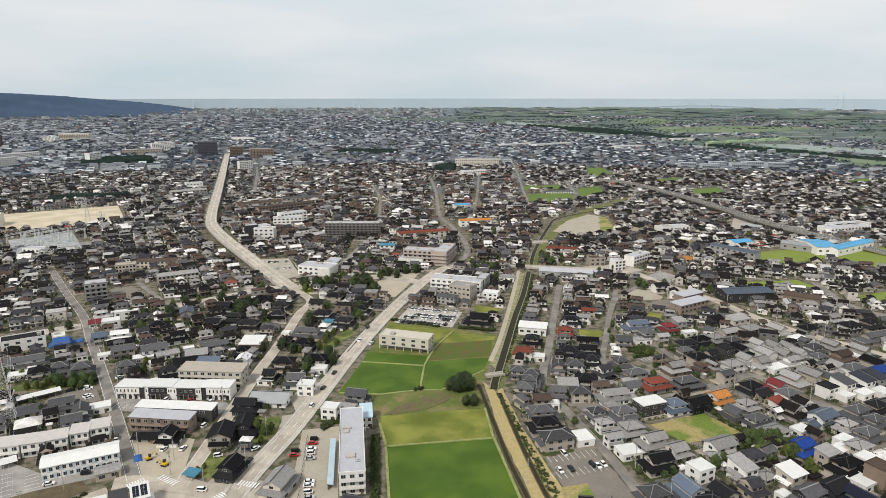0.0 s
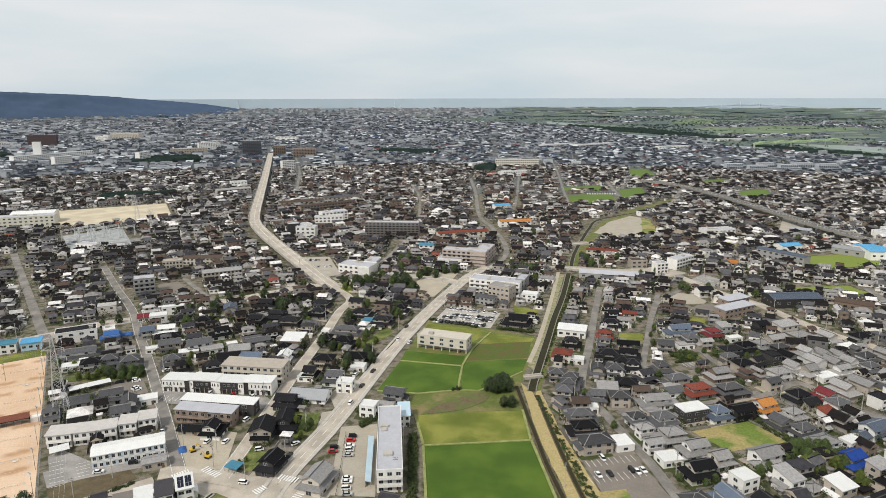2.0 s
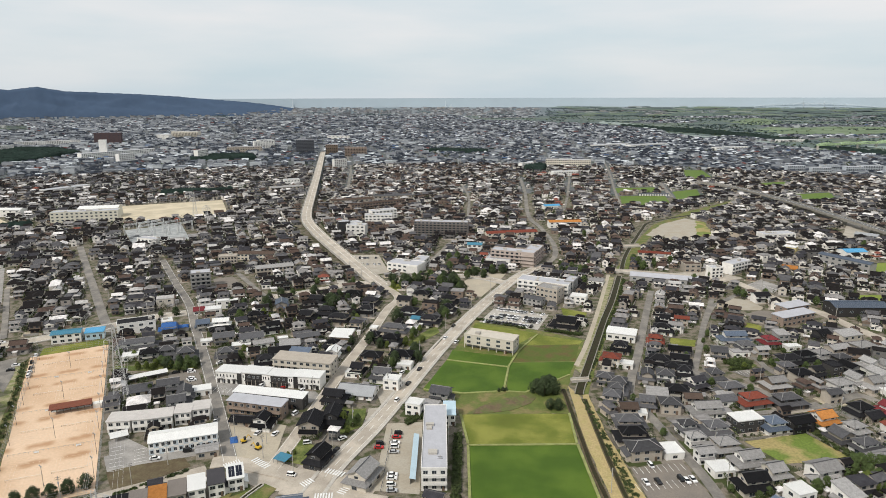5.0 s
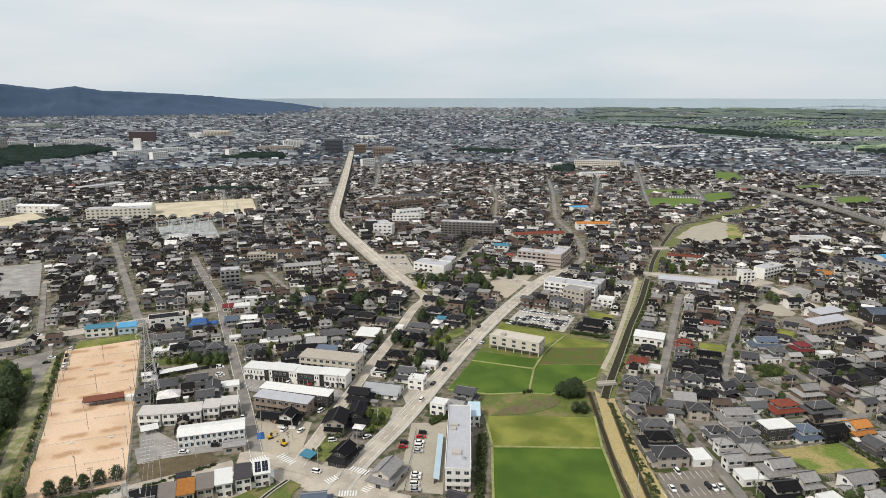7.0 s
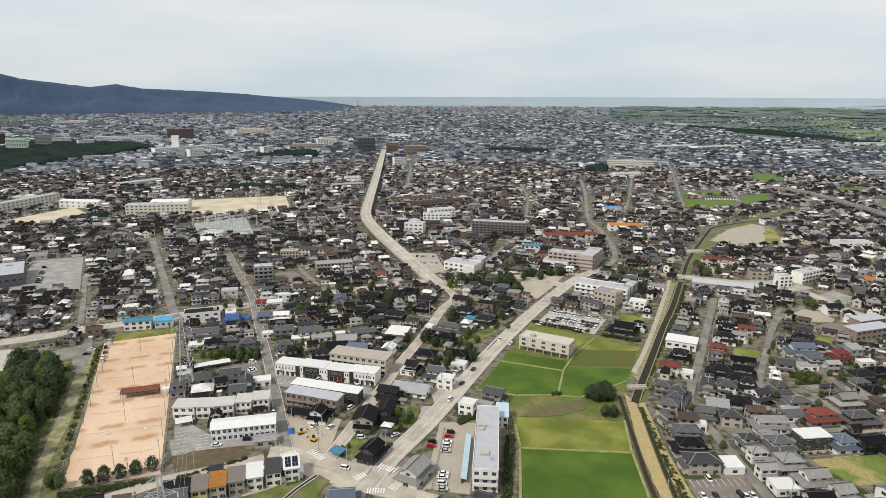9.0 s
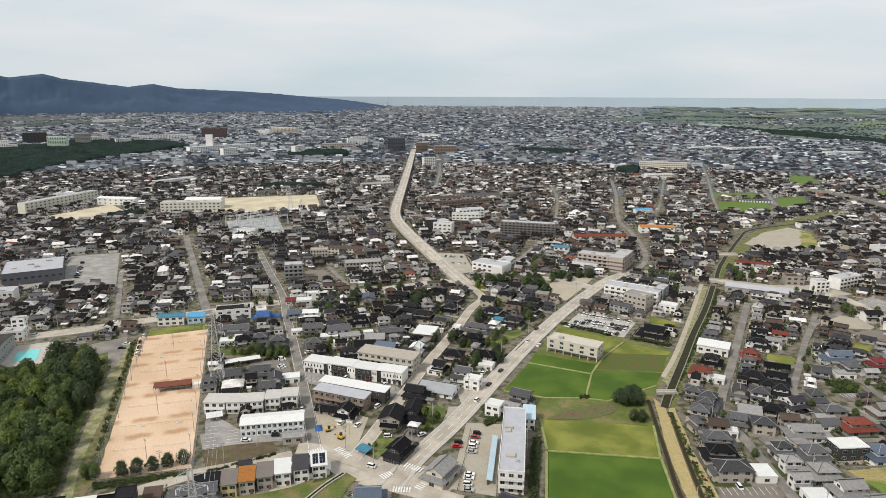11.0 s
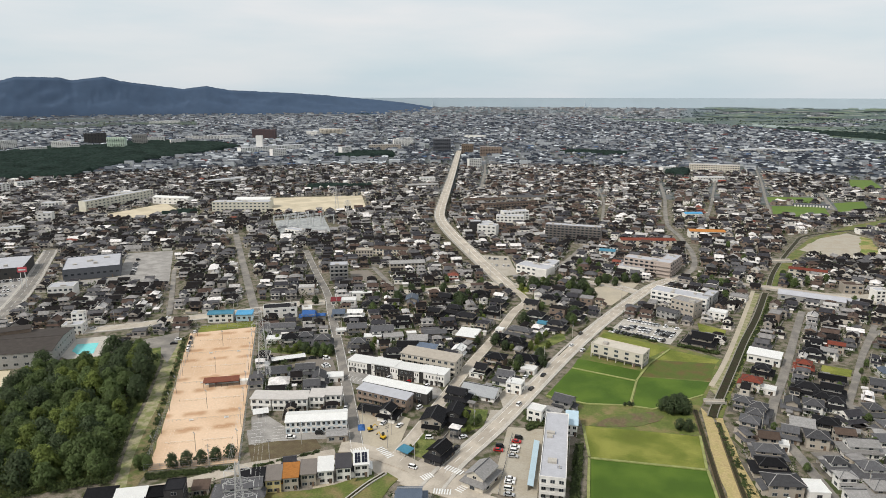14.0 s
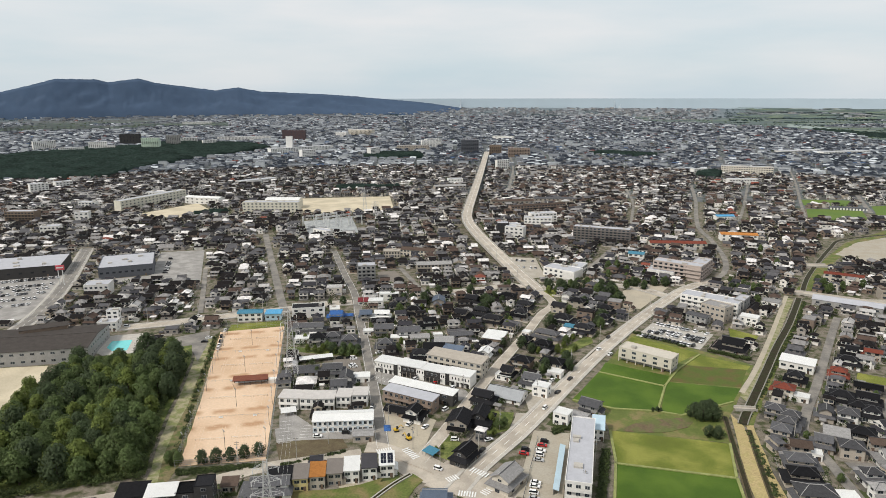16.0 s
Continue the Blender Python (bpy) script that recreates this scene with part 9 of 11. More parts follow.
def tennis():
    z = LEVEL[0] + 0.02
    s = Shape()
    for row in range(4):
        uc = 20.5 + row * 42.0
        for v in (10.0, 26.0):
            court_lines(s, uc, v, z + 0.012)
            net = new("tennis_net")
            tagged(net, "dark tennis net on two posts across the clay", "tennis net", "tennis nets")
            a, b = court_point(uc, v - 6.4), court_point(uc, v + 6.4)
            m = Shape()
            m.beam((a.x, a.y, 0.55), (b.x, b.y, 0.55), 0.006)
            for k in range(14):
                p = a.lerp(b, k / 13)
                m.beam((p.x, p.y, 0.1), (p.x, p.y, 1.0), 0.004)
            for h in (0.15, 0.35, 0.75):
                m.beam((a.x, a.y, h), (b.x, b.y, h), 0.004)
            link("mesh", m.mesh("mesh", "dark steel"), net)
            m = Shape()
            m.beam((a.x, a.y, 1.0), (b.x, b.y, 1.0), 0.03)
            link("band", m.mesh("band", "road paint"), net)
            for p in (a, b):
                m = Shape()
                m.tube((p.x, p.y, 0), (p.x, p.y, 1.08), 0.05, 0.05, 8)
                link("post", m.mesh("post", "dark steel"), net)
        for v in (0.5, 18.0, 35.5):
            for k in (-10, 10):
                if v != 18.0 or k < 0:
                    p = court_point(uc + k, v)
                    lamp = new("floodlight")
                    lamp.matrix_basis = pose(p.x, p.y, 0, 0, 0, -32)
                    tagged(lamp, "thin grey floodlight mast at the edge of the courts", "floodlight", "floodlights")
                    m = Shape()
                    m.tube((0, 0, 0), (0, 0, 9.5), 0.1, 0.06, 8)
                    link("mast", m.mesh("mast", "dark steel"), lamp)
                    m = Shape()
                    m.box(-0.9, -0.08, 9.4, 0.9, 0.08, 9.55)
                    for q in (-0.7, 0.7):
                        m.box(q - 0.25, -0.3, 9.5, q + 0.25, 0.1, 9.85)
                    link("lamp", m.mesh("lamp", "steel"), lamp)
    tagged(link("court_marking", s.mesh("court marking", "court line")), "white tennis court lines", "marking", kind="structure")
    # banks between the rows
    for row in range(1, 4):
        a, b = court_point(row * 42.0 - 0.4, 0.6), court_point(row * 42.0 - 0.4, TWID - 1.5)
        m = Shape()
        m.beam((a.x, a.y, 0.98), (b.x, b.y, 0.98), 0.03)
        for k in range(19):
            p = a.lerp(b, k / 18)
            m.beam((p.x, p.y, 0), (p.x, p.y, 1.0), 0.03)
        tagged(link("low_fence", m.mesh("low fence", "steel")), "low steel rail fence between the rows of courts", "fence")
        for k in (8.0, 24.0):
            p = court_point(row * 42.0 - 1.3, k)
            m = Shape()
            m.box(-1.0, -0.22, 0.42, 1.0, 0.22, 0.5)
            m.box(-1.0, 0.2, 0.5, 1.0, 0.26, 0.95)
            for q in (-0.8, 0.8):
                m.box(q - 0.04, -0.18, 0, q + 0.04, 0.18, 0.42)
            ob = link("bench", m.mesh("bench", "white metal"), None, None, pose(p.x, p.y, 0.1, 0, 0, 29.6))
            tagged(ob, "white bench beside the courts", "bench", "benches")
    # club pavilion
    p = court_point(79.0, 13.5)
    pav = new("pavilion")
    pav.matrix_basis = pose(p.x, p.y, 0, 0, 0, 31)
    tagged(pav, "long open pavilion with a rust-brown roof between the courts", "pavilion")
    m = Shape()
    m.solid([(-9.2, -2.6, 3.1), (9.2, -2.6, 3.1), (9.2, 2.6, 3.9), (-9.2, 2.6, 3.9), (-9.2, -2.6, 2.95), (9.2, -2.6, 2.95), (9.2, 2.6, 3.75), (-9.2, 2.6, 3.75)], [(0, 1, 2, 3), (7, 6, 5, 4), (0, 4, 5, 1), (1, 5, 6, 2), (2, 6, 7, 3), (3, 7, 4, 0)])
    link("roof", m.mesh("roof", "rust metal"), pav)
    m = Shape()
    m.box(-9, 1.9, 0, 9, 2.1, 3.6)
    link("back_wall", m.mesh("back wall", "dark wall"), pav)
    for k in range(7):
        m = Shape()
        m.box(-8.9 + k * 2.97 - 0.07, -2.3, 0, -8.9 + k * 2.97 + 0.07, -2.16, 3.05)
        link("post", m.mesh("post", "dark steel"), pav)
    m = Shape()
    m.box(-8.5, 0.9, 0.4, 8.5, 1.4, 0.5)
    m.box(-8.5, 1.4, 0.0, 8.5, 1.5, 0.9)
    link("bench", m.mesh("bench", "white metal"), pav)
    p = court_point(79.0, 1.8)
    ob = link("hut", wall_box(4.5, 3, 0, 2.4).mesh("hut", "white wall"), None, None, pose(p.x, p.y, 0, 0, 0, 31))
    tagged(ob, "small white hut beside the pavilion", "hut")
    # tall fence round the courts
    loop = [court_point(-1.2, -0.9), court_point(TLEN + 1, -0.9), court_point(TLEN + 1, TWID + 0.9), court_point(-1.2, TWID + 0.9)]
    for a, b in zip(loop, loop[1:] + loop[:1]):
        fence = new("tall_fence")
        tagged(fence, "tall pale wire fence on steel posts round the courts", "fence", "court fences")
        n = int((b - a).length / 6)
        post = cached("fence post", lambda: [q.mesh("post", "steel") for q in [Shape()] if q.tube((0, 0, 0), (0, 0, 3.6), 0.06, 0.05, 6) is None][0])
        for k in range(n):
            q = a.lerp(b, k / n)
            link("post", post, fence, None, pose(q.x, q.y, 0))
        m = Shape()
        for h in (0.2, 1.4, 2.5, 3.55):
            m.beam((a.x, a.y, h), (b.x, b.y, h), 0.03)
        link("rail", m.mesh("rail", "steel"), fence)


tennis()


# ---------------------------------------------------------------- woods


def wood(poly, pitch, hmin, hmax, seed, label, group):
    """Single trees over a plot, closely set."""
    rng = random.Random(seed)
    xs, ys = [p[0] for p in poly], [p[1] for p in poly]
    claim_polygon(poly, 1)
    x = min(xs)
    while x < max(xs):
        y = min(ys)
        while y < max(ys):
            px, py = x + rng.uniform(-0.35, 0.35) * pitch, y + rng.uniform(-0.35, 0.35) * pitch
            inside = False
            for (ax, ay), (bx, by) in zip(poly, poly[1:] + poly[:1]):
                if (ay > py) != (by > py) and px < (bx - ax) * (py - ay) / (by - ay) + ax:
                    inside = not inside
            if inside:
                tree(px, py, rng.uniform(hmin, hmax), label, rng.choice(("fresh", "broad", "broad", "dome")), 0, group)
            y += pitch
        x += pitch


sheet("wood_floor", "rough grass", [(-340.2, 243.2), (-306.9, 273.3), (-287.2, 291), (-270, 271.4), (-245.1, 233.9), (-228.8, 208.4), (-214.2, 187.2), (-203, 173.0), (-222, 156.5), (-252, 132), (-301.9, 162.3), (-309.6, 191.2), (-314.6, 213.2)], "shaded ground under the wood", "woodland floor", edge=1.0)
wood([(-320.8, 242.3), (-310.1, 241.5), (-294.5, 252), (-301.3, 268), (-283.8, 278.7), (-267.1, 263.8), (-250.6, 238.9), (-241.6, 220.5), (-233.6, 207.6), (-218, 189), (-205, 172.5), (-222, 158.5), (-252, 134), (-294.5, 160), (-300.2, 187.5), (-305.9, 208.1), (-320.4, 228.4)], 8.0, 10.0, 16.0, 3, "dense dark green tree of the wood beside the courts", "trees of the wood")


def swimming_pool():
    sheet("pool_deck", "pale concrete", [(-344, 262), (-352, 281), (-330, 297), (-309, 269), (-325, 258)], "pale concrete deck of the school pool", "pool deck")
    s = Shape()
    s.face([(*p, LEVEL[0] + 0.03) for p in ((-333, 268), (-339, 277), (-329, 284), (-318, 269.5), (-325, 265))][::-1])
    tagged(link("pool_water", s.mesh("pool water", "pool water")), "turquoise water of the school swimming pool", "pool", kind="structure")


swimming_pool()


def post_fence(a, b, n):
    """Dark posts with one rail along a car park."""
    a, b = Vector(a), Vector(b)
    root = tagged(new("low_fence"), "low dark post fence beside the gravel yard", "fence")
    for k in range(n):
        p = a.lerp(b, k / (n - 1))
        s = Shape()
        s.box(p.x - 0.12, p.y - 0.12, 0, p.x + 0.12, p.y + 0.12, 1.3)
        link("post", s.mesh("post", "dark steel"), root)
    s = Shape()
    s.beam((a.x, a.y, 1.0), (b.x, b.y, 1.0), 0.05)
    link("rail", s.mesh("rail", "steel"), root)


post_fence(*[(-60.2, 261.1), (-54.5, 215.3)], 18)


def canopy(name, poly, cell, hmax, label, crown=9.0):
    """The closed roof of a distant wood: rounded crowns of uneven height, dropping to the ground at the rim."""
    claim_polygon(poly, 4)
    x0, x1 = min(p[0] for p in poly), max(p[0] for p in poly)
    y0, y1 = min(p[1] for p in poly), max(p[1] for p in poly)
    nx, ny = int((x1 - x0) / cell) + 3, int((y1 - y0) / cell) + 3
    X = (x0 + (np.arange(nx) - 1) * cell)[:, None]
    Y = (y0 + (np.arange(ny) - 1) * cell)[None, :]
    inside = np.zeros((nx, ny), bool)
    for (ax, ay), (bx, by) in zip(poly, poly[1:] + poly[:1]):
        if ay != by:
            inside ^= ((ay > Y) != (by > Y)) & (X < (bx - ax) * (Y - ay) / (by - ay) + ax)
    s, at = Shape(), {}

    def corner(i, j):
        if (i, j) not in at:
            rim = not (inside[i, j] and inside[max(i - 1, 0), j] and inside[i, max(j - 1, 0)] and inside[max(i - 1, 0), max(j - 1, 0)])
            px = x0 + (i - 1) * cell + cell * 0.45 * noise.noise(Vector((i * 1.7, j * 1.3, 2)))
            py = y0 + (j - 1) * cell + cell * 0.45 * noise.noise(Vector((i * 1.1, j * 1.9, 6)))
            near = noise.voronoi(Vector((px / crown, py / crown, 0)))[0][0]
            h = hmax * (0.74 + 0.3 * noise.noise(Vector((px * 0.016, py * 0.016, 3)))) + crown * 0.75 * (0.4 - near) + 1.2 * noise.noise(Vector((px * 0.9, py * 0.9, 1)))
            at[i, j] = len(s.v)
            s.v.append((px, py, 0.2 if rim else max(h, 1.0)))
        return at[i, j]

    for i in range(nx - 1):
        for j in range(ny - 1):
            if inside[i, j]:
                s.f.append((corner(i, j), corner(i + 1, j), corner(i + 1, j + 1), corner(i, j + 1)))
                s.m.append(0)
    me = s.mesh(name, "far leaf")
    me.polygons.foreach_set("use_smooth", [True] * len(me.polygons))
    tagged(link(name, me), label, "trees", kind="stuff")


def far_wood(name, poly, n, seed, leaf, hmax, label, rad=(3.5, 6.0)):
    """A distant wood: a great many leaf clumps, uncountable from here."""
    rng = random.Random(seed)
    claim_polygon(poly, 4)
    sh = Shrubs()
    xs, ys = [p[0] for p in poly], [p[1] for p in poly]
    k = 0
    while k < n:
        px, py = rng.uniform(min(xs), max(xs)), rng.uniform(min(ys), max(ys))
        inside = False
        for (ax, ay), (bx, by) in zip(poly, poly[1:] + poly[:1]):
            if (ay > py) != (by > py) and px < (bx - ax) * (py - ay) / (by - ay) + ax:
                inside = not inside
        if inside:
            sh.clump(rng, px, py, rng.uniform(*rad), rng.uniform(0.55, 1.0) * hmax, 22, leaf)
            k += 1
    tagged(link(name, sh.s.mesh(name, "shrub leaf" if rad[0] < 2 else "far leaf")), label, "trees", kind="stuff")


sheet("wood_floor", "rough grass", [(-1237.9, 757.8), (-1137.7, 813.8), (-1039.5, 887.2), (-1089.6, 985.8), (-1132.2, 1136.1), (-1147.1, 1410), (-1167.4, 1559.7), (-1326.6, 1660.3), (-1614.2, 1628.8), (-1553.9, 1456.7), (-1641.1, 1337.8), (-1637.4, 1011)], "shaded ground under the park wood", "woodland floor")
canopy("park_wood", [(-1237.9, 757.8), (-1137.7, 813.8), (-1039.5, 887.2), (-1089.6, 985.8), (-1132.2, 1136.1), (-1147.1, 1410), (-1167.4, 1559.7), (-1326.6, 1660.3), (-1614.2, 1628.8), (-1553.9, 1456.7), (-1641.1, 1337.8), (-1637.4, 1011)], 4.2, 12.5, "dark wooded park beyond the roofs")
canopy("grove", [(-617.2, 634.1), (-583.2, 670.9), (-592, 690), (-625, 660)], 3.0, 6, "dark trees along the school ground", 5.0)
canopy("grove", [(-800, 1420), (-690, 1400), (-650, 1470), (-690, 1540), (-790, 1520)], 3.0, 13, "dark grove of trees among the roofs", 7.0)
canopy("grove", [(-290, 1690), (-130, 1680), (-100, 1740), (-250, 1800)], 3.0, 11, "dark grove of trees among the roofs", 7.0)
canopy("grove", [(-15, 1290), (20, 1280), (30, 1400), (-25, 1400)], 3.0, 11, "dark grove of trees among the roofs", 7.0)
canopy("grove", [(-560, 905), (-470, 960), (-480, 985), (-575, 930)], 3.0, 9, "row of dark trees behind the sports ground", 7.0)
far_wood("canal_reeds", [(27.5, 304), (29.5, 304), (45, 214), (41.5, 214)], 170, 14, 0.55, 0.8, "dark green reeds along the ditch", (0.3, 1.3))
far_wood("hedge", [(-34.6, 418), (-34.7, 414.6), (-2.2, 400.8), (-1.9, 404)], 130, 32, 0.7, 1.6, "dark clipped hedge below the car park", (0.6, 1.1))
far_wood("hedge", [(-56.9, 270.4), (-44.5, 286.8), (-43.3, 282.9), (-54.1, 267.2)], 150, 33, 0.6, 1.5, "overgrown green bushes beside the main road", (0.5, 1.1))
far_wood("canal_weeds", [(75.7, 530.6), (62.9, 467.3), (51.7, 420.2), (42.7, 378.3), (35.3, 343.4), (30, 318.8), (30.9, 318.8), (36.5, 343.4), (44.4, 378.3), (53.6, 420.2), (65.1, 467.3), (78.1, 530.6)], 330, 31, 0.6, 0.8, "green weeds along the canal wall", (0.5, 1.0))
far_wood("hedge", [(-155.4, 199.4), (-154.5, 198.4), (-135.3, 218), (-136.2, 219.1)], 60, 19, 0.6, 1.3, "row of dark clipped bushes along the tilled field", (0.5, 1.0))
for ends in (((95, 273.4), (124.6, 284.4)), ((124.6, 284.4), (136.6, 263.4)), ((136.6, 263.4), (118, 258.6))):
    (ax, ay), (bx, by) = ends
    wall_line = Shape()
    wall_line.beam((ax, ay, 0.55), (bx, by, 0.55), 0.09)
    wall_line.beam((ax, ay, 0.2), (bx, by, 0.2), 0.11)
    wall_line.beam((ax, ay, 0.86), (bx, by, 0.86), 0.1)
    for step in range(9):
        p = Vector((ax, ay)).lerp(Vector((bx, by)), step / 8)
        wall_line.box(p.x - 0.16, p.y - 0.16, 0, p.x + 0.16, p.y + 0.16, 1.2)
    tagged(link("block_wall", wall_line.mesh("block wall", "old concrete")), "low grey block wall round the vacant lot", "wall")
far_wood("hedge", [(136, 262), (127, 281), (129, 282), (139, 264)], 90, 43, 0.7, 2.0, "dark garden hedge along the vacant lot", (0.6, 1.2))
far_wood("hedge", [(109, 360), (113.5, 366), (125.0, 360.8), (121.6, 354.1)], 120, 41, 0.8, 2.4, "overgrown dark green garden hedge", (0.7, 1.4))
far_wood("hedge", [(110.2, 351.3), (110.6, 350.0), (122.8, 353.9), (122.4, 355.2)], 110, 43, 0.6, 1.8, "clipped hedge between the garden and the small car park", (0.5, 0.9))
far_wood("shrubbery", [(113, 362.5), (121.5, 369.5), (126, 360.5), (121.8, 356), (112.5, 353)], 90, 44, 0.5, 2.6, "loose shrubs in the overgrown garden", (0.7, 1.3))
far_wood("undergrowth", [(-266, 264), (-249.5, 238.5), (-240.5, 221), (-229.5, 207), (-214, 187), (-201.5, 170.5), (-221, 155), (-247, 133), (-249, 136), (-224, 157.5), (-206, 172.5), (-219, 189), (-235, 209), (-246, 223), (-255, 241), (-270, 262)], 420, 45, 0.55, 4.2, "shaggy green undergrowth along the edge of the wood", (0.8, 1.9))
far_wood("hedge", [(9, 402), (10, 399.5), (33, 393), (33.5, 396)], 150, 42, 0.7, 2.2, "clipped garden hedge before the old house", (0.6, 1.1))
far_wood("hedge", [(-31.5, 262), (-28.5, 262), (-23.5, 212), (-26.5, 212)], 260, 15, 0.7, 2.6, "dark green hedge along the apartment block", (0.5, 1.0))
far_wood("hedge", [(-190, 177), (-193, 180), (-164, 197), (-162, 194.5)], 200, 16, 0.6, 1.2, "clipped hedge below the tennis fence", (0.5, 1.0))
far_wood("hedge", [(-285.5, 309), (-284, 311), (-195.5, 182), (-197.5, 180.5)], 120, 17, 0.6, 2.2, "uneven row of bushes between lane and courts", (0.5, 1.2))

# ---------------------------------------------------------------- river plain to the east
sheet("river", "river water", [(941.3, 2039.4), (944.9, 1937), (980, 1844.2), (1051.2, 1699.2), (1107.2, 1492.9), (1256.9, 1699.3), (1163.5, 1884.5), (1063.4, 2004.2), (994, 2039.4)], "pale grey river across the plain", "river", z=0.9)
sheet("river", "river water", [(478.7, 2582.9), (578, 2438.8), (658.4, 2279.6), (719.8, 2139.6), (737.7, 2193.6), (660, 2356.6), (576.9, 2527), (493.1, 2661.5)], "pale strip of river among the trees", "river", z=0.9)
sheet("river", "river water", [(333.4, 3513.2), (448.2, 3253.6), (508.3, 2744.9), (533.1, 2880.3), (483.6, 3513.4), (362, 3817.5)], "pale strip of river among the trees", "river", z=0.9)
sheet("river_meadow", "hazy meadow", [(875, 2789), (1123.3, 3315.8), (1466, 3195.8), (1804.6, 3316.7), (1595, 2881.5), (1160.8, 2622.3), (935.8, 2622.1)], "hazy green meadow by the river", "meadow", z=1.0)
sheet("river_meadow", "hazy meadow", [(1019.8, 3660.1), (1370.4, 4388.1), (1341, 3819), (1080.8, 3315.8)], "hazy green meadow by the river", "meadow", z=1.0)
sheet("river_meadow", "hazy meadow", [(802.4, 1947.7), (887.2, 1884.3), (849.9, 1787), (749.1, 1863.9)], "hazy green meadow by the river", "meadow", z=1.0)
sheet("river_meadow", "hazy meadow", [(870.7, 1634.6), (918.3, 1479.9), (960.3, 1290), (1045, 1407), (967.2, 1560.6), (904.3, 1699.1)], "hazy yellow-green meadow by the river", "meadow", z=0.8)
canopy("river_trees", [(421.9, 3378.5), (570.1, 3082.6), (704, 2978.2), (841, 2473.6), (883.8, 2279.8), (849.8, 2166.4), (766.1, 2250.3), (620.8, 2621.8), (372.4, 2977.8)], 6.5, 6.5, "dark belt of trees along the river", 14.0)
canopy("river_trees", [(774, 1969.8), (818.5, 1768.7), (913.2, 1716), (975.9, 1574.9), (1053.5, 1418.7), (1088.7, 1467.3), (1007.5, 1627), (945.4, 1777.8), (870.9, 1884.3), (818.3, 2039.3)], 6.5, 6.5, "dark belt of trees along the river", 14.0)


def arch_bridge(a, b, rise, z=12.0):
    """A long pale green road bridge: deck on piers between two low trussed arches."""
    a, b = Vector(a), Vector(b)
    root = tagged(new("arch_bridge"), "long pale green steel arch bridge over the river", "bridge")
    q = Vector((-(b - a).y, (b - a).x)).normalized() * 5
    s = Shape()
    s.beam((a.x, a.y, z), (b.x, b.y, z), 1.4)
    link("deck", s.mesh("deck", "bridge green"), root)
    for sg in (-1, 1):
        s = Shape()
        n = 5
        for k in range(n * 8):
            t0, t1 = k / (n * 8), (k + 1) / (n * 8)
            z0, z1 = (z + 1 + rise * (1 - (2 * ((t * n) % 1.0 if t < 1 else 0) - 1) ** 2) for t in (t0, t1 - 1e-9))
            p0, p1 = a.lerp(b, t0) + q * sg, a.lerp(b, t1) + q * sg
            s.beam((p0.x, p0.y, z0), (p1.x, p1.y, z1), 1.1)
            s.beam((p0.x, p0.y, z), (p0.x, p0.y, z0), 0.5)
        link("arch", s.mesh("arch", "bridge green"), root)
    for k in range(6):
        p = a.lerp(b, k / 5)
        s = Shape()
        s.box(p.x - 2, p.y - 2, -0.2, p.x + 2, p.y + 2, z - 0.5)
        link("pier", s.mesh("pier", "pale concrete"), root)


arch_bridge(*[(757.1, 1884.2), (1085.6, 2063.7)], 5)


def sea_bridge():
    """A far cable bridge low on the horizon."""
    root = tagged(new("harbour_bridge"), "hazy cable-stayed harbour bridge on the horizon", "bridge")
    pts = []
    for k in range(13):
        a = radians(17.2 + k * 0.68)
        pts.append((4840 * math.sin(a), 4840 * math.cos(a), 66 + 20 * math.sin(math.pi * k / 12) ** 0.7))
    s = Shape()
    for p, q in zip(pts, pts[1:]):
        s.beam(p, q, 0.9)
    link("deck", s.mesh("deck", "panel and hazy steel"), root)
    for k in (5, 7):
        s = Shape()
        x, y, z = pts[k]
        s.box(x - 1.4, y - 1.4, 30, x + 1.4, y + 1.4, z + 16)
        tower = link("tower", s.mesh("tower", "panel and hazy steel"), root)
        s = Shape()
        for j in (k - 1, k + 1):
            s.beam((x, y, z + 15), pts[j], 0.3)
        link("cable", s.mesh("cable", "panel and hazy steel"), tower)
    for k in (1, 2, 3, 4, 8, 9, 10, 11):
        s = Shape()
        x, y, z = pts[k]
        s.box(x - 0.8, y - 0.8, 30, x + 0.8, y + 0.8, z)
        link("pier", s.mesh("pier", "panel and hazy steel"), root)


sea_bridge()


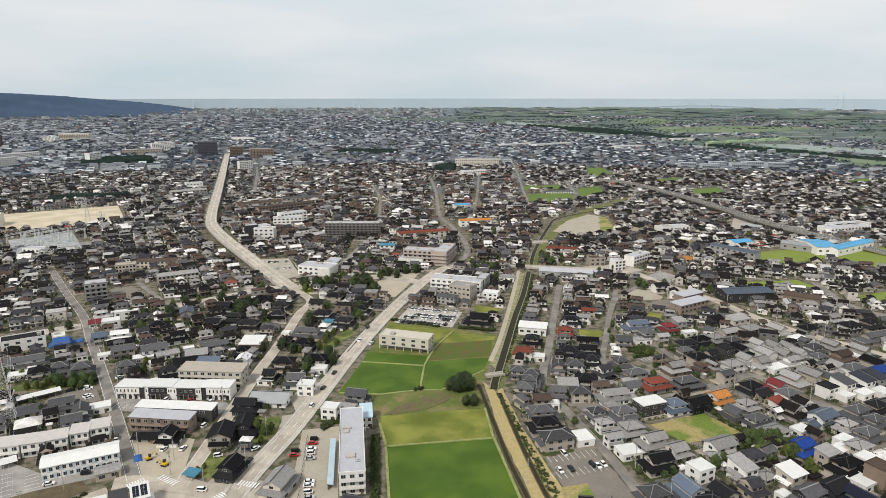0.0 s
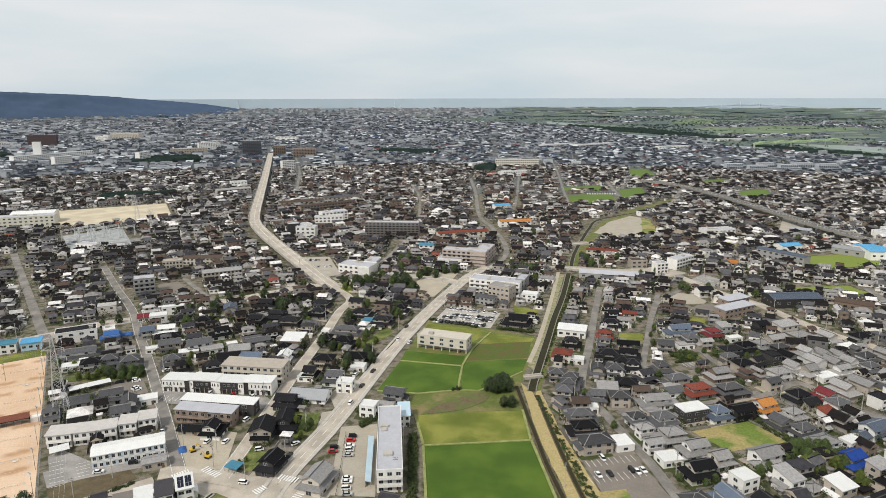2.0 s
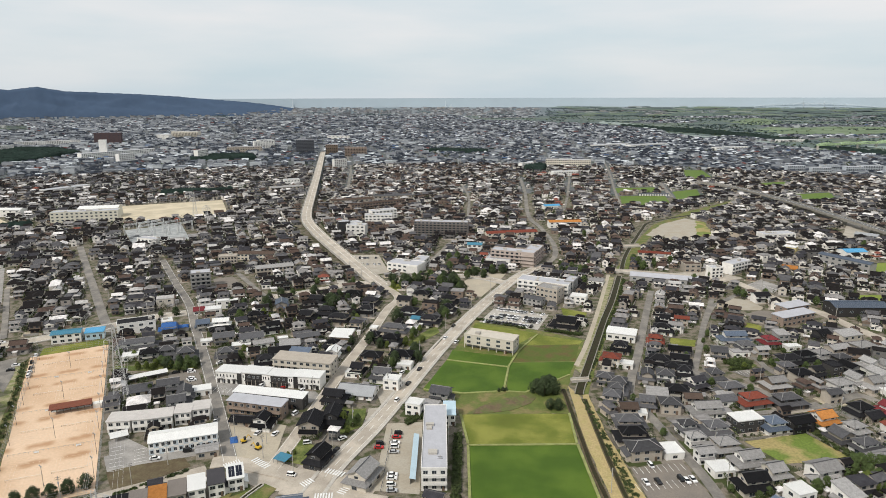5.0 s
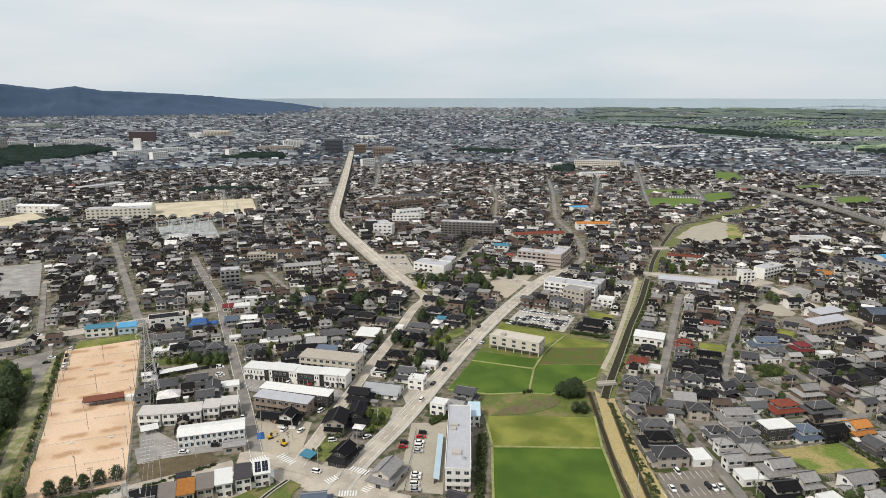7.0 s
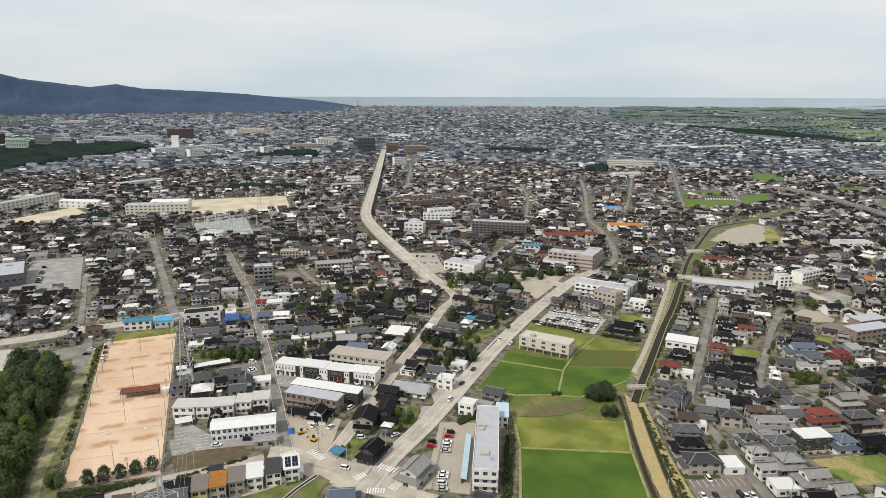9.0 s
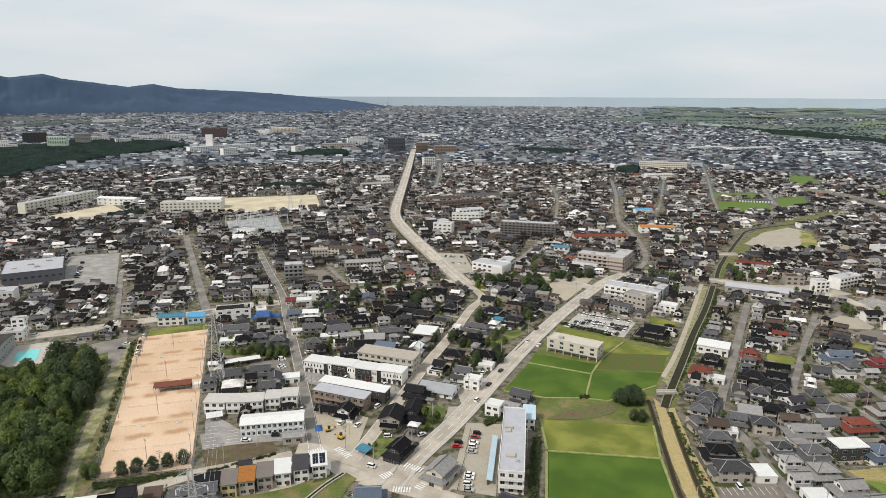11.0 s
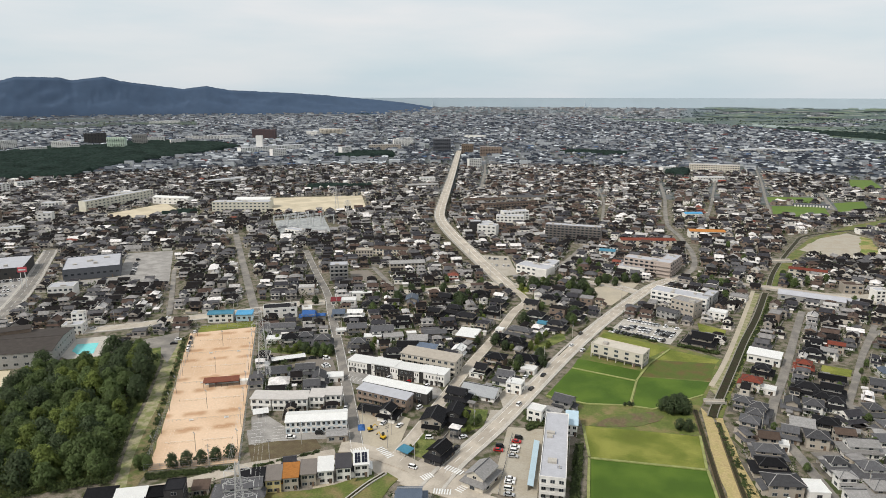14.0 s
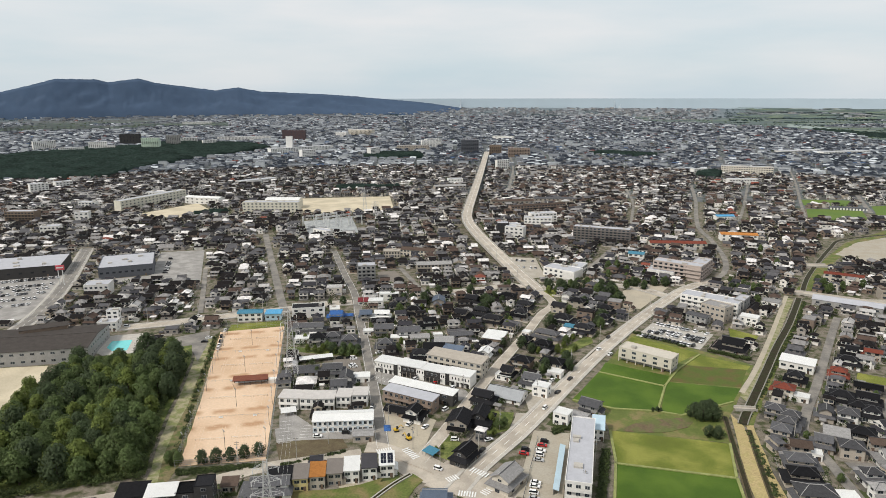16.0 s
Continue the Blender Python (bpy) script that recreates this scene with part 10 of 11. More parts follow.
def plain():
    """Parcels of rice land to the horizon, each its own haze-tinted green."""
    rng = random.Random(4)
    s = Shape()
    trees = Shrubs()
    for i in range(0, 52):
        for j in range(0, 76):
            x, y = -500 + i * 92, 1250 + j * 46
            r, a = math.hypot(x, y), math.degrees(math.atan2(x, y))
            if r > 4640 or a > 60 or not open_land(x, y):
                continue
            h = 0.35 + 0.02 * ((i + j) % 3)
            s.face([(x - 45, y - 22, h), (x + 45, y - 22, h), (x + 45, y + 22, h), (x - 45, y + 22, h)])
            if noise.noise(Vector((x * 0.003, y * 0.012, 9))) > 0.24:
                for k in range(6):
                    trees.clump(rng, x + rng.uniform(-45, 45), y + rng.uniform(-8, 8), rng.uniform(4, 8), rng.uniform(3, 6), 7, 6)
    for i in range(60):
        for j in range(14):
            a, r = -62 + i * 0.42, 3350 + j * 70
            x, y = r * math.sin(radians(a)), r * math.cos(radians(a))
            if open_land(x, y):
                s.face([(x - 14, y - 33, 0.4), (x + 14, y - 33, 0.4), (x + 14, y + 33, 0.4), (x - 14, y + 33, 0.4)])
    tagged(link("rice_plain", s.mesh("hazy rice plain", "hazy rice plain")), "patchwork of hazy green rice fields on the plain", "rice fields", kind="stuff")
    tagged(link("plain_trees", trees.s.mesh("plain trees", "hazy plain leaf")), "hazy dark tree belts among the rice fields", "trees", kind="stuff")




# ---------------------------------------------------------------- yard things


def excavator(x, y, rot, z=0.3):
    root = new("excavator")
    root.matrix_basis = pose(x, y, z, 0, 0, rot)
    tagged(root, "small yellow excavator standing in the building yard", "excavator")
    for sg in (-1, 1):
        s = Shape()
        s.solid([(-1.3, sg * 0.9 - 0.22, 0.25), (-1.0, sg * 0.9 - 0.22, 0), (1.0, sg * 0.9 - 0.22, 0), (1.3, sg * 0.9 - 0.22, 0.25), (1.0, sg * 0.9 - 0.22, 0.6), (-1.0, sg * 0.9 - 0.22, 0.6), (-1.3, sg * 0.9 + 0.22, 0.25), (-1.0, sg * 0.9 + 0.22, 0), (1.0, sg * 0.9 + 0.22, 0), (1.3, sg * 0.9 + 0.22, 0.25), (1.0, sg * 0.9 + 0.22, 0.6), (-1.0, sg * 0.9 + 0.22, 0.6)],
                [(0, 1, 2, 3, 4, 5), (11, 10, 9, 8, 7, 6)] + [(k, k + 6, (k + 1) % 6 + 6, (k + 1) % 6) for k in range(6)])
        link("track", s.mesh("track", "tyre"), root)
    s = Shape()
    s.box(-1.2, -0.9, 0.65, 0.9, 0.9, 1.3)
    link("body", s.mesh("body", "machine yellow"), root)
    s = Shape()
    s.box(-0.1, -0.85, 1.3, 0.85, 0.1, 2.4)
    s.box(-0.18, -0.92, 2.4, 0.92, 0.17, 2.5)
    link("cab", s.mesh("cab", "car glass"), root)
    s = Shape()
    s.beam((0.8, 0.4, 1.1), (2.2, 0.4, 2.7), 0.14)
    s.beam((2.2, 0.4, 2.7), (3.4, 0.4, 1.4), 0.11)
    link("arm", s.mesh("arm", "machine yellow"), root)
    s = Shape()
    s.solid([(3.2, 0.05, 1.4), (3.7, 0.05, 1.2), (3.5, 0.05, 0.7), (3.0, 0.05, 0.9), (3.2, 0.75, 1.4), (3.7, 0.75, 1.2), (3.5, 0.75, 0.7), (3.0, 0.75, 0.9)], [(0, 1, 2, 3), (7, 6, 5, 4), (0, 4, 5, 1), (1, 5, 6, 2), (2, 6, 7, 3), (3, 7, 4, 0)])
    link("bucket", s.mesh("bucket", "dark steel"), root)


excavator(-122.5, 242.9, 40)
excavator(-114.0, 238.4, 160)


def lean_shed(name, a, b, width, h, roof, label, category, bays_n=8):
    """A long open shed: posts, a back wall and a shallow roof."""
    a, b = Vector(a), Vector(b)
    m, v = (a + b) / 2, b - a
    n = v.length / 2
    root = new(name)
    root.matrix_basis = pose(m.x, m.y, 0, 0, 0, math.degrees(math.atan2(v.y, v.x)))
    tagged(root, label, category)
    claim_polygon(rect(m.x, m.y, v.length, width, math.degrees(math.atan2(v.y, v.x))), 0.5)
    s = Shape()
    w = width / 2
    top = [(-n, -w, h), (n, -w, h), (n, w, h + 0.5), (-n, w, h + 0.5)]
    s.solid(top + [(p, q, e - 0.1) for p, q, e in top], [(0, 1, 2, 3), (7, 6, 5, 4), (0, 4, 5, 1), (1, 5, 6, 2), (2, 6, 7, 3), (3, 7, 4, 0)])
    link("roof", s.mesh("roof", roof), root)
    s = Shape()
    s.box(-n + 0.1, w - 0.3, 0, n - 0.1, w - 0.18, h + 0.3)
    link("back_wall", s.mesh("back wall", "grey wall"), root)
    for k in range(bays_n + 1):
        s = Shape()
        u = -n + 0.15 + (2 * n - 0.3) * k / bays_n
        s.box(u - 0.05, -w + 0.1, 0, u + 0.05, -w + 0.2, h)
        link("post", s.mesh("post", "steel"), root)
    return root


lean_shed("cycle_shed", (-43.3, 221.5), (-47.8, 256), 2.4, 2.4, "pale blue metal", "long open cycle shed with a pale blue metal roof", "shed", 12)
lean_shed("carport", (-102.6, 231.2), (-96.6, 229.2), 5, 2.3, "teal metal", "open carport with a blue-green roof", "carport", 3)
lean_shed("shed", (-209.5, 293.0), (-194.5, 305.2), 4.5, 2.6, "white metal", "long low shed with a pale metal roof beside the garden strip", "shed", 7)
lean_shed("carport", (-181.5, 236.0), (-175.5, 240.5), 5, 2.4, "white metal", "open carport with a white roof", "carport", 3)
block("hut", -133.5, 231.5, 9, 6, 3.4, 27, 1, "beige wall", "pale tile", "gable", 2, False, "beige single-storey hut beside the tilled field", "hut", sides_too=False)
block("roof_house", -374, 259, 26, 7, 11.6, 47, 0, "brown wall", "gym roof", "mono", 1, False, "raised brown roof louvre over the gymnasium", "roof louvre", claim=False)
tree(-344, 258, 7, "leafy dark green tree beside the pool")


def tarp_heap(x, y):
    rng = random.Random(9)
    s = Shape()
    n = 7
    for i in range(n):
        for j in range(n):
            u, v = i / (n - 1) * 2 - 1, j / (n - 1) * 2 - 1
            s.v.append((u * 1.6, v * 2.8, 0.25 + 1.0 * max(1 - u * u, 0) * max(1 - v * v, 0) * rng.uniform(0.7, 1.2)))
    for i in range(n - 1):
        for j in range(n - 1):
            k = i * n + j
            s.f.append((k, k + n, k + n + 1, k + 1))
            s.m.append(0)
    for i in range(n - 1):
        for a, b in (((i) * n, (i + 1) * n), ((i + 1) * n + n - 1, i * n + n - 1), (i + 1, i), ((n - 1) * n + i, (n - 1) * n + i + 1)):
            p, q = s.v[a], s.v[b]
            s.face([q, p, (p[0], p[1], 0), (q[0], q[1], 0)])
    tagged(link("material_heap", s.mesh("material heap", "tarpaulin"), None, None, pose(x, y, 0.2, 0, 0, 30)), "heap of building material under blue sheeting", "heap")



tarp_heap(-127.6, 243.8)


def sheeted_house(x, y, rot):
    """A house under repair: bare walls under creased blue sheeting that hangs unevenly over three roofs."""
    root = new("sheeted_house")
    root.matrix_basis = pose(x, y, 0, 0, 0, rot)
    tagged(root, "house under repair wrapped in creased deep blue sheeting", "house")
    claim_polygon(rect(x, y, 19, 13, rot), 0.5)
    rng = random.Random(31)
    for cx, cy, w, d, h, rise, drop in ((-2.2, -0.6, 9.5, 8.6, 5.6, 1.9, 2.6), (-6.6, 2.0, 4.6, 6.5, 3.0, 0.8, 1.2), (5.4, 2.2, 7.0, 4.6, 3.2, 0.7, 0.8)):
        s = Shape()
        s.box(cx - w / 2, cy - d / 2, 0, cx + w / 2, cy + d / 2, h)
        link("wall", s.mesh("sheeted wall", "grey wall"), root)
        s = Shape()
        n = 12
        for i in range(n + 1):
            for j in range(n + 1):
                u, v = i / n * 2 - 1, j / n * 2 - 1
                edge = max(abs(u), abs(v))
                px, py = cx + u * (w / 2 + 0.45), cy + v * (d / 2 + 0.45)
                z = h + rise * (1 - abs(v)) + 0.3 * noise.noise(Vector((px * 0.9, py * 0.9, cx))) + rng.uniform(-0.07, 0.07)
                if edge > 0.99:
                    z = h - drop * (0.6 + 0.7 * noise.noise(Vector((px * 0.5, py * 0.5, 4))))
                s.v.append((px, py, max(z, 0.4)))
        for i in range(n):
            for j in range(n):
                k = i * (n + 1) + j
                s.f.append((k, k + n + 1, k + n + 2, k + 1))
                s.m.append(0)
        link("sheeting", s.mesh("sheeting", "tarpaulin"), root, None, None)
    for k in range(5):
        link("window", window_mesh(1.1, 1.5), root, None, pose(-5.8 + k * 1.8, -0.6 - 4.3, 1.6))


sheeted_house(-226.0, 366.0, 27)


def store_sign(x, y, rot):
    root = new("store_sign")
    root.matrix_basis = pose(x, y, 0, 0, 0, rot)
    tagged(root, "tall roadside store sign with a red and white panel", "sign")
    for k in (-1.6, 1.6):
        s = Shape()
        s.box(k - 0.25, -0.25, 0, k + 0.25, 0.25, 14)
        link("post", s.mesh("post", "white metal"), root)
    s = Shape()
    s.box(-3.2, -0.45, 13, 3.2, 0.45, 17)
    link("panel", s.mesh("panel", "sign red"), root)
    s = Shape()
    s.box(-2.5, -0.5, 14.4, 2.5, -0.44, 15.5)
    link("band", s.mesh("band", "white metal"), root, None, None, "plain white bar")


store_sign(-482.3, 355.1, 40)


def substation():
    """Rows of steel gantries with insulators and grey transformers behind a low building."""
    rng = random.Random(6)
    for k in range(6):
        root = new("gantry")
        x, y = -432 + k * 9.5, 650 + (k % 2) * 16 - k * 1.5
        root.matrix_basis = pose(x, y, 0, 0, 0, 62)
        tagged(root, "pale steel lattice gantry of the substation", "gantry", "substation gantries")
        for u in (-14, 0, 14):
            s = Shape()
            for a in (-0.7, 0.7):
                s.beam((u + a, 0, 0), (u + a * 0.5, 0, 12), 0.2)
            for j in range(6):
                s.beam((u - 0.7 * (1 - j / 12), 0, j * 2), (u + 0.7 * (1 - (j + 1) / 12), 0, j * 2 + 2), 0.06)
            link("post", s.mesh("post", "white metal"), root)
        s = Shape()
        for z in (10.4, 11.6):
            s.beam((-14, 0, z), (14, 0, z), 0.2)
        for j in range(14):
            s.beam((-14 + j * 2, 0, 10.4), (-13 + j * 2, 0, 11.6), 0.06)
            s.beam((-13 + j * 2, 0, 11.6), (-12 + j * 2, 0, 10.4), 0.06)
        link("beam", s.mesh("beam", "white metal"), root)
    for k in range(8):
        s = Shape()
        s.box(-1.8, -1.2, 0, 1.8, 1.2, 2.6)
        for j in range(5):
            s.box(-1.6 + j * 0.7, -1.6, 0.4, -1.4 + j * 0.7, -1.2, 2.2)
        for j in (-1, 0, 1):
            s.tube((j, 0, 2.6), (j, 0, 3.9), 0.14, 0.1, 8)
        ob = link("transformer", s.mesh("transformer", "grey metal"), None, None, pose(-425 + rng.uniform(-8, 8) + k * 5, 625 + rng.uniform(-10, 10), 0, 0, 0, 20))
        tagged(ob, "grey transformer with cooling fins in the substation", "transformer", "substation transformers")


sheet("substation_yard", "substation stone", [(-455, 662), (-411, 705), (-358, 628), (-400, 592)], "pale grey stone yard of the substation", "yard")
substation()


def greenhouse(x, y, rot):
    root = new("greenhouse")
    root.matrix_basis = pose(x, y, 0, 0, 0, rot)
    tagged(root, "low dark green nursery shed with white hoops", "greenhouse")
    s = wall_box(44, 8, 0, 3.6)
    link("cover", s.mesh("cover", "slate wall"), root)
    for k in range(12):
        s = Shape()
        s.box(-21.5 + k * 3.8, -4.15, 0, -19.5 + k * 3.8, -4.0, 2.6)
        link("panel", s.mesh("panel", "white wall"), root)


greenhouse(180, 1000, 3)

# ---------------------------------------------------------------- the rest of the town, house by house in joined blocks


def street_angle(x, y):
    """The way the streets run, district by district."""
    if y > 620:
        return 28 * noise.noise(Vector((x * 0.0016, y * 0.0016, 5))) + (24 if x < -100 else -6 if x < 160 else 24)
    if x < -108:
        return 28.0
    if x < 55:
        return -8.0
    if x < 108 and y > 300:
        return -13.0
    return 25.0 if y < 400 else -20.0


class Town:
    """Houses joined into one mesh: walls, roofs, windows; each wall box and roof is an island and takes its own colour."""

    def __init__(self):
        self.s = Shape()
        self.tones = [0.0, 0.0, 0.0]

    def put(self, m, pts, faces, mi):
        self.s.solid([tuple(m @ Vector(p)) for p in pts], faces, mi)
        self.s.tone.extend([self.tones[mi]] * len(faces))

    def box(self, m, w, d, z0, z1, mi, ox=0.0, oy=0.0, lid=True):
        a, b = w / 2, d / 2
        self.put(m, [(ox - a, oy - b, z0), (ox + a, oy - b, z0), (ox + a, oy + b, z0), (ox - a, oy + b, z0), (ox - a, oy - b, z1), (ox + a, oy - b, z1), (ox + a, oy + b, z1), (ox - a, oy + b, z1)],
                 ([(4, 5, 6, 7)] if lid else []) + [(0, 1, 5, 4), (1, 2, 6, 5), (2, 3, 7, 6), (3, 0, 4, 7)], mi)

    def top(self, m, w, d, z, rise, hipped, ox=0.0, oy=0.0, over=0.8, under=True):
        W, D = w / 2 + over, d / 2 + over
        e = z - 0.25
        k = max(W - D, 0.2) if hipped else W
        p = [(ox - W, oy - D, e), (ox + W, oy - D, e), (ox + W, oy + D, e), (ox - W, oy + D, e), (ox - k, oy, z + rise), (ox + k, oy, z + rise)]
        ends = [(1, 2, 5), (3, 0, 4)]
        self.put(m, p, [(0, 1, 5, 4), (2, 3, 4, 5)] + ([(3, 2, 1, 0)] if under else []) + (ends if hipped else []), 1)
        if not hipped:
            self.put(m, p, ends, 0)

    def slab(self, m, w, d, z):
        a, b = w / 2 + 0.15, d / 2 + 0.15
        self.put(m, [(-a, -b, z), (a, -b, z), (a, b, z), (-a, b, z), (-a, -b, z + 0.4), (a, -b, z + 0.4), (a, b, z + 0.4), (-a, b, z + 0.4)],
                 [(4, 5, 6, 7), (0, 1, 5, 4), (1, 2, 6, 5), (2, 3, 7, 6), (3, 0, 4, 7)], 1)

    def panes(self, rng, m, w, d, z, n, ox=0.0, oy=0.0):
        for k in range(n):
            u = ox - w / 2 + w * (k + 0.5) / n
            for sg in (-1, 1):
                if sg < 0 or rng.random() < 0.4:
                    y = oy + sg * (d / 2 + 0.04)
                    q = [(u - 0.85, y, z - 0.6), (u + 0.85, y, z - 0.6), (u + 0.85, y, z + 0.6), (u - 0.85, y, z + 0.6)]
                    self.put(m, q, [(0, 1, 2, 3) if sg < 0 else (3, 2, 1, 0)], 2)
        for sg in (-1, 1):
            x = ox + sg * (w / 2 + 0.04)
            q = [(x, oy - 0.8, z - 0.6), (x, oy + 0.8, z - 0.6), (x, oy + 0.8, z + 0.6), (x, oy - 0.8, z + 0.6)]
            self.put(m, q, [(0, 1, 2, 3) if sg > 0 else (3, 2, 1, 0)], 2)

    def ridge(self, m, w, z, ox=0.0, oy=0.0):
        """A cap of paler tiles along the ridge."""
        self.tones[1], keep = min(self.tones[1] + 0.3, 0.62) if self.tones[1] < 0.62 else 0.3, self.tones[1]
        self.box(m, w, 0.34, z - 0.06, z + 0.2, 1, ox, oy)
        self.tones[1] = keep

    def house(self, rng, x, y, w, d, rot, near, caps=False):
        m = pose(x, y, 0, 0, 0, rot)
        self.tones = [rng.random(), rng.random() ** (1.12 if x > 90 and y < 1500 else 1.0) * (0.972 if near else 1.0), rng.random()]
        if near and -300 < x < 170 and 430 < y and rng.random() < 0.13:
            self.tones[1] = rng.uniform(0.905, 0.97)
        if near and -300 < x < 170 and 430 < y and rng.random() < 0.15:
            self.tones[0] = rng.uniform(0.62, 0.77)
        r = rng.random()
        if r < 0.11:
            h = rng.choice((3.0, 3.4, 6.2))
            self.box(m, w, d, 0, h, 0, lid=False)
            self.slab(m, w, d, h)
            if near:
                self.panes(rng, m, w, d, h - 1.5, 2)
            return
        hipped = rng.random() < 0.36
        if r < 0.26 or not near:
            h = 3.0 if r < 0.26 else 5.4
            self.box(m, w, d, 0, h, 0, lid=False)
            rise = d * rng.uniform(0.2, 0.32)
            self.top(m, w, d, h, rise, hipped, under=near)
            if caps and not hipped:
                self.ridge(m, w + 1.7, h + rise)
            if near:
                self.panes(rng, m, w, d, 1.5, 2)
            return
        if r < 0.52:
            # upper storey set back over a lean-to roof
            w2, d2 = w * rng.uniform(0.6, 0.8), d * rng.uniform(0.6, 0.78)
            ox, oy = rng.uniform(-0.3, 0.3) * (w - w2), rng.uniform(0, 0.35) * (d - d2)
            self.box(m, w, d, 0, 2.9, 0, lid=False)
            W, D, z = w / 2 + 0.6, d / 2 + 0.6, 2.9
            p = [(-W, -D, z - 0.2), (W, -D, z - 0.2), (W, D, z - 0.2), (-W, D, z - 0.2), (ox - w2 / 2, oy - d2 / 2, z + 0.8), (ox + w2 / 2, oy - d2 / 2, z + 0.8), (ox + w2 / 2, oy + d2 / 2, z + 0.8), (ox - w2 / 2, oy + d2 / 2, z + 0.8)]
            self.put(m, p, [(0, 1, 5, 4), (1, 2, 6, 5), (2, 3, 7, 6), (3, 0, 4, 7), (3, 2, 1, 0)], 1)
            self.box(m, w2, d2, 2.9, 5.7, 0, ox, oy, lid=False)
            rise = d2 * rng.uniform(0.25, 0.34)
            self.top(m, w2, d2, 5.7, rise, hipped, ox, oy)
            if caps and not hipped:
                self.ridge(m, w2 + 1.7, 5.7 + rise, ox, oy)
            self.panes(rng, m, w, d, 1.4, 2)
            self.panes(rng, m, w2, d2, 4.5, 2, ox, oy)
            return
        # two full storeys, with a cross wing, a lean-to or a porch
        w2, d2 = w * rng.uniform(0.66, 0.85), d * rng.uniform(0.62, 0.8)
        side = rng.choice((-1, 1))
        ox, oy = -side * (w - w2) / 2, (d - d2) / 2
        h = rng.uniform(5.2, 6.0)
        self.box(m, w2, d2, 0, h, 0, ox, oy, lid=False)
        rise = d2 * rng.uniform(0.24, 0.38)
        self.top(m, w2, d2, h, rise, hipped, ox, oy, over=0.6)
        if caps and not hipped:
            self.ridge(m, w2 + 1.3, h + rise, ox, oy)
        self.panes(rng, m, w2, d2, 4.3, 2, ox, oy)
        self.panes(rng, m, w2, d2, 1.4, 2, ox, oy)
        if rng.random() < 0.6:
            # a lower wing with its ridge across the main one
            n = m @ pose(side * (w / 2 - (w - w2) * 0.7), 0, 0, 0, 0, 90)
            ww, wd = d * 0.98, max((w - w2) * 1.3, 3.2)
            self.box(n, ww, wd, 0, 2.8, 0, lid=False)
            self.top(n, ww, wd, 2.8, wd * 0.3, False, over=0.5)
        if rng.random() < 0.7:
            # a lean-to along the front, or a pale balcony over it
            fy = oy - d2 / 2
            p = [(ox - w2 / 2, fy - 1.7, 2.35), (ox + w2 / 2, fy - 1.7, 2.35), (ox + w2 / 2, fy + 0.02, 3.05), (ox - w2 / 2, fy + 0.02, 3.05)]
            self.put(m, p, [(0, 1, 2, 3), (3, 2, 1, 0)], 1)
        elif d - d2 > 1.5:
            self.box(m, w2 * 0.7, 1.2, 2.7, 3.9, 0, ox, oy - d2 / 2 - 0.6)

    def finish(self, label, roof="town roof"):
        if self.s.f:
            tagged(link("houses", self.s.mesh("houses", "hazy wall" if roof == "hazy roof" else "town wall", roof, "window glass")), label, "houses", kind="stuff")


def plot(paving, walls, rng, x, y, w, d, rot):
    """The paved or planted ground of one house, and stretches of block wall round it where there is room."""
    m = pose(x, y, 0, 0, 0, rot)
    z = 0.012 + 0.012 * rng.random()
    paving.face([tuple(m @ Vector(p)) for p in ((-w / 2, -d / 2, z), (w / 2, -d / 2, z), (w / 2, d / 2, z), (-w / 2, d / 2, z))])
    for a, b, hx, hy in ((0, -d / 2, w * 0.36, 0.09), (0, d / 2, w * 0.36, 0.09), (w / 2, 0, 0.09, d * 0.36), (-w / 2, 0, 0.09, d * 0.36)):
        p = m @ Vector((a, b, 0))
        if rng.random() < 0.42 and is_free(p.x, p.y, hx * 2, hy * 2, rot):
            h = rng.choice((0.9, 1.2, 1.5))
            walls.solid([tuple(m @ Vector((a + i * hx, b + j * hy, k))) for k in (0, h) for i, j in ((-1, -1), (1, -1), (1, 1), (-1, 1))],
                        [(4, 5, 6, 7), (0, 1, 5, 4), (1, 2, 6, 5), (2, 3, 7, 6), (3, 0, 4, 7)])


TOWN_EDGE = [(-7.0, 4700), (-5.2, 3960), (0.8, 3560), (3.7, 3480), (7.6, 3130), (11.9, 2560), (15.7, 2260), (20.9, 2020), (27.1, 1880), (33.3, 1620), (42.0, 1420)]


def open_land(x, y):
    """Farmland and river plain past the built-up edge, with hamlets strewn over it."""
    a, r = math.degrees(math.atan2(x, y)), math.hypot(x, y)
    if -7 < a < 60:
        edge = float(np.interp(a, [p[0] for p in TOWN_EDGE], [p[1] for p in TOWN_EDGE]))
        if r > edge + 160 * noise.noise(Vector((x * 0.006, y * 0.004, 2))):
            return noise.noise(Vector((x * 0.0021, y * 0.0035, 2))) < 0.30
    if a < -40 and r > 3300:
        return noise.noise(Vector((x * 0.002, y * 0.002, 2))) < 0.1
    return False


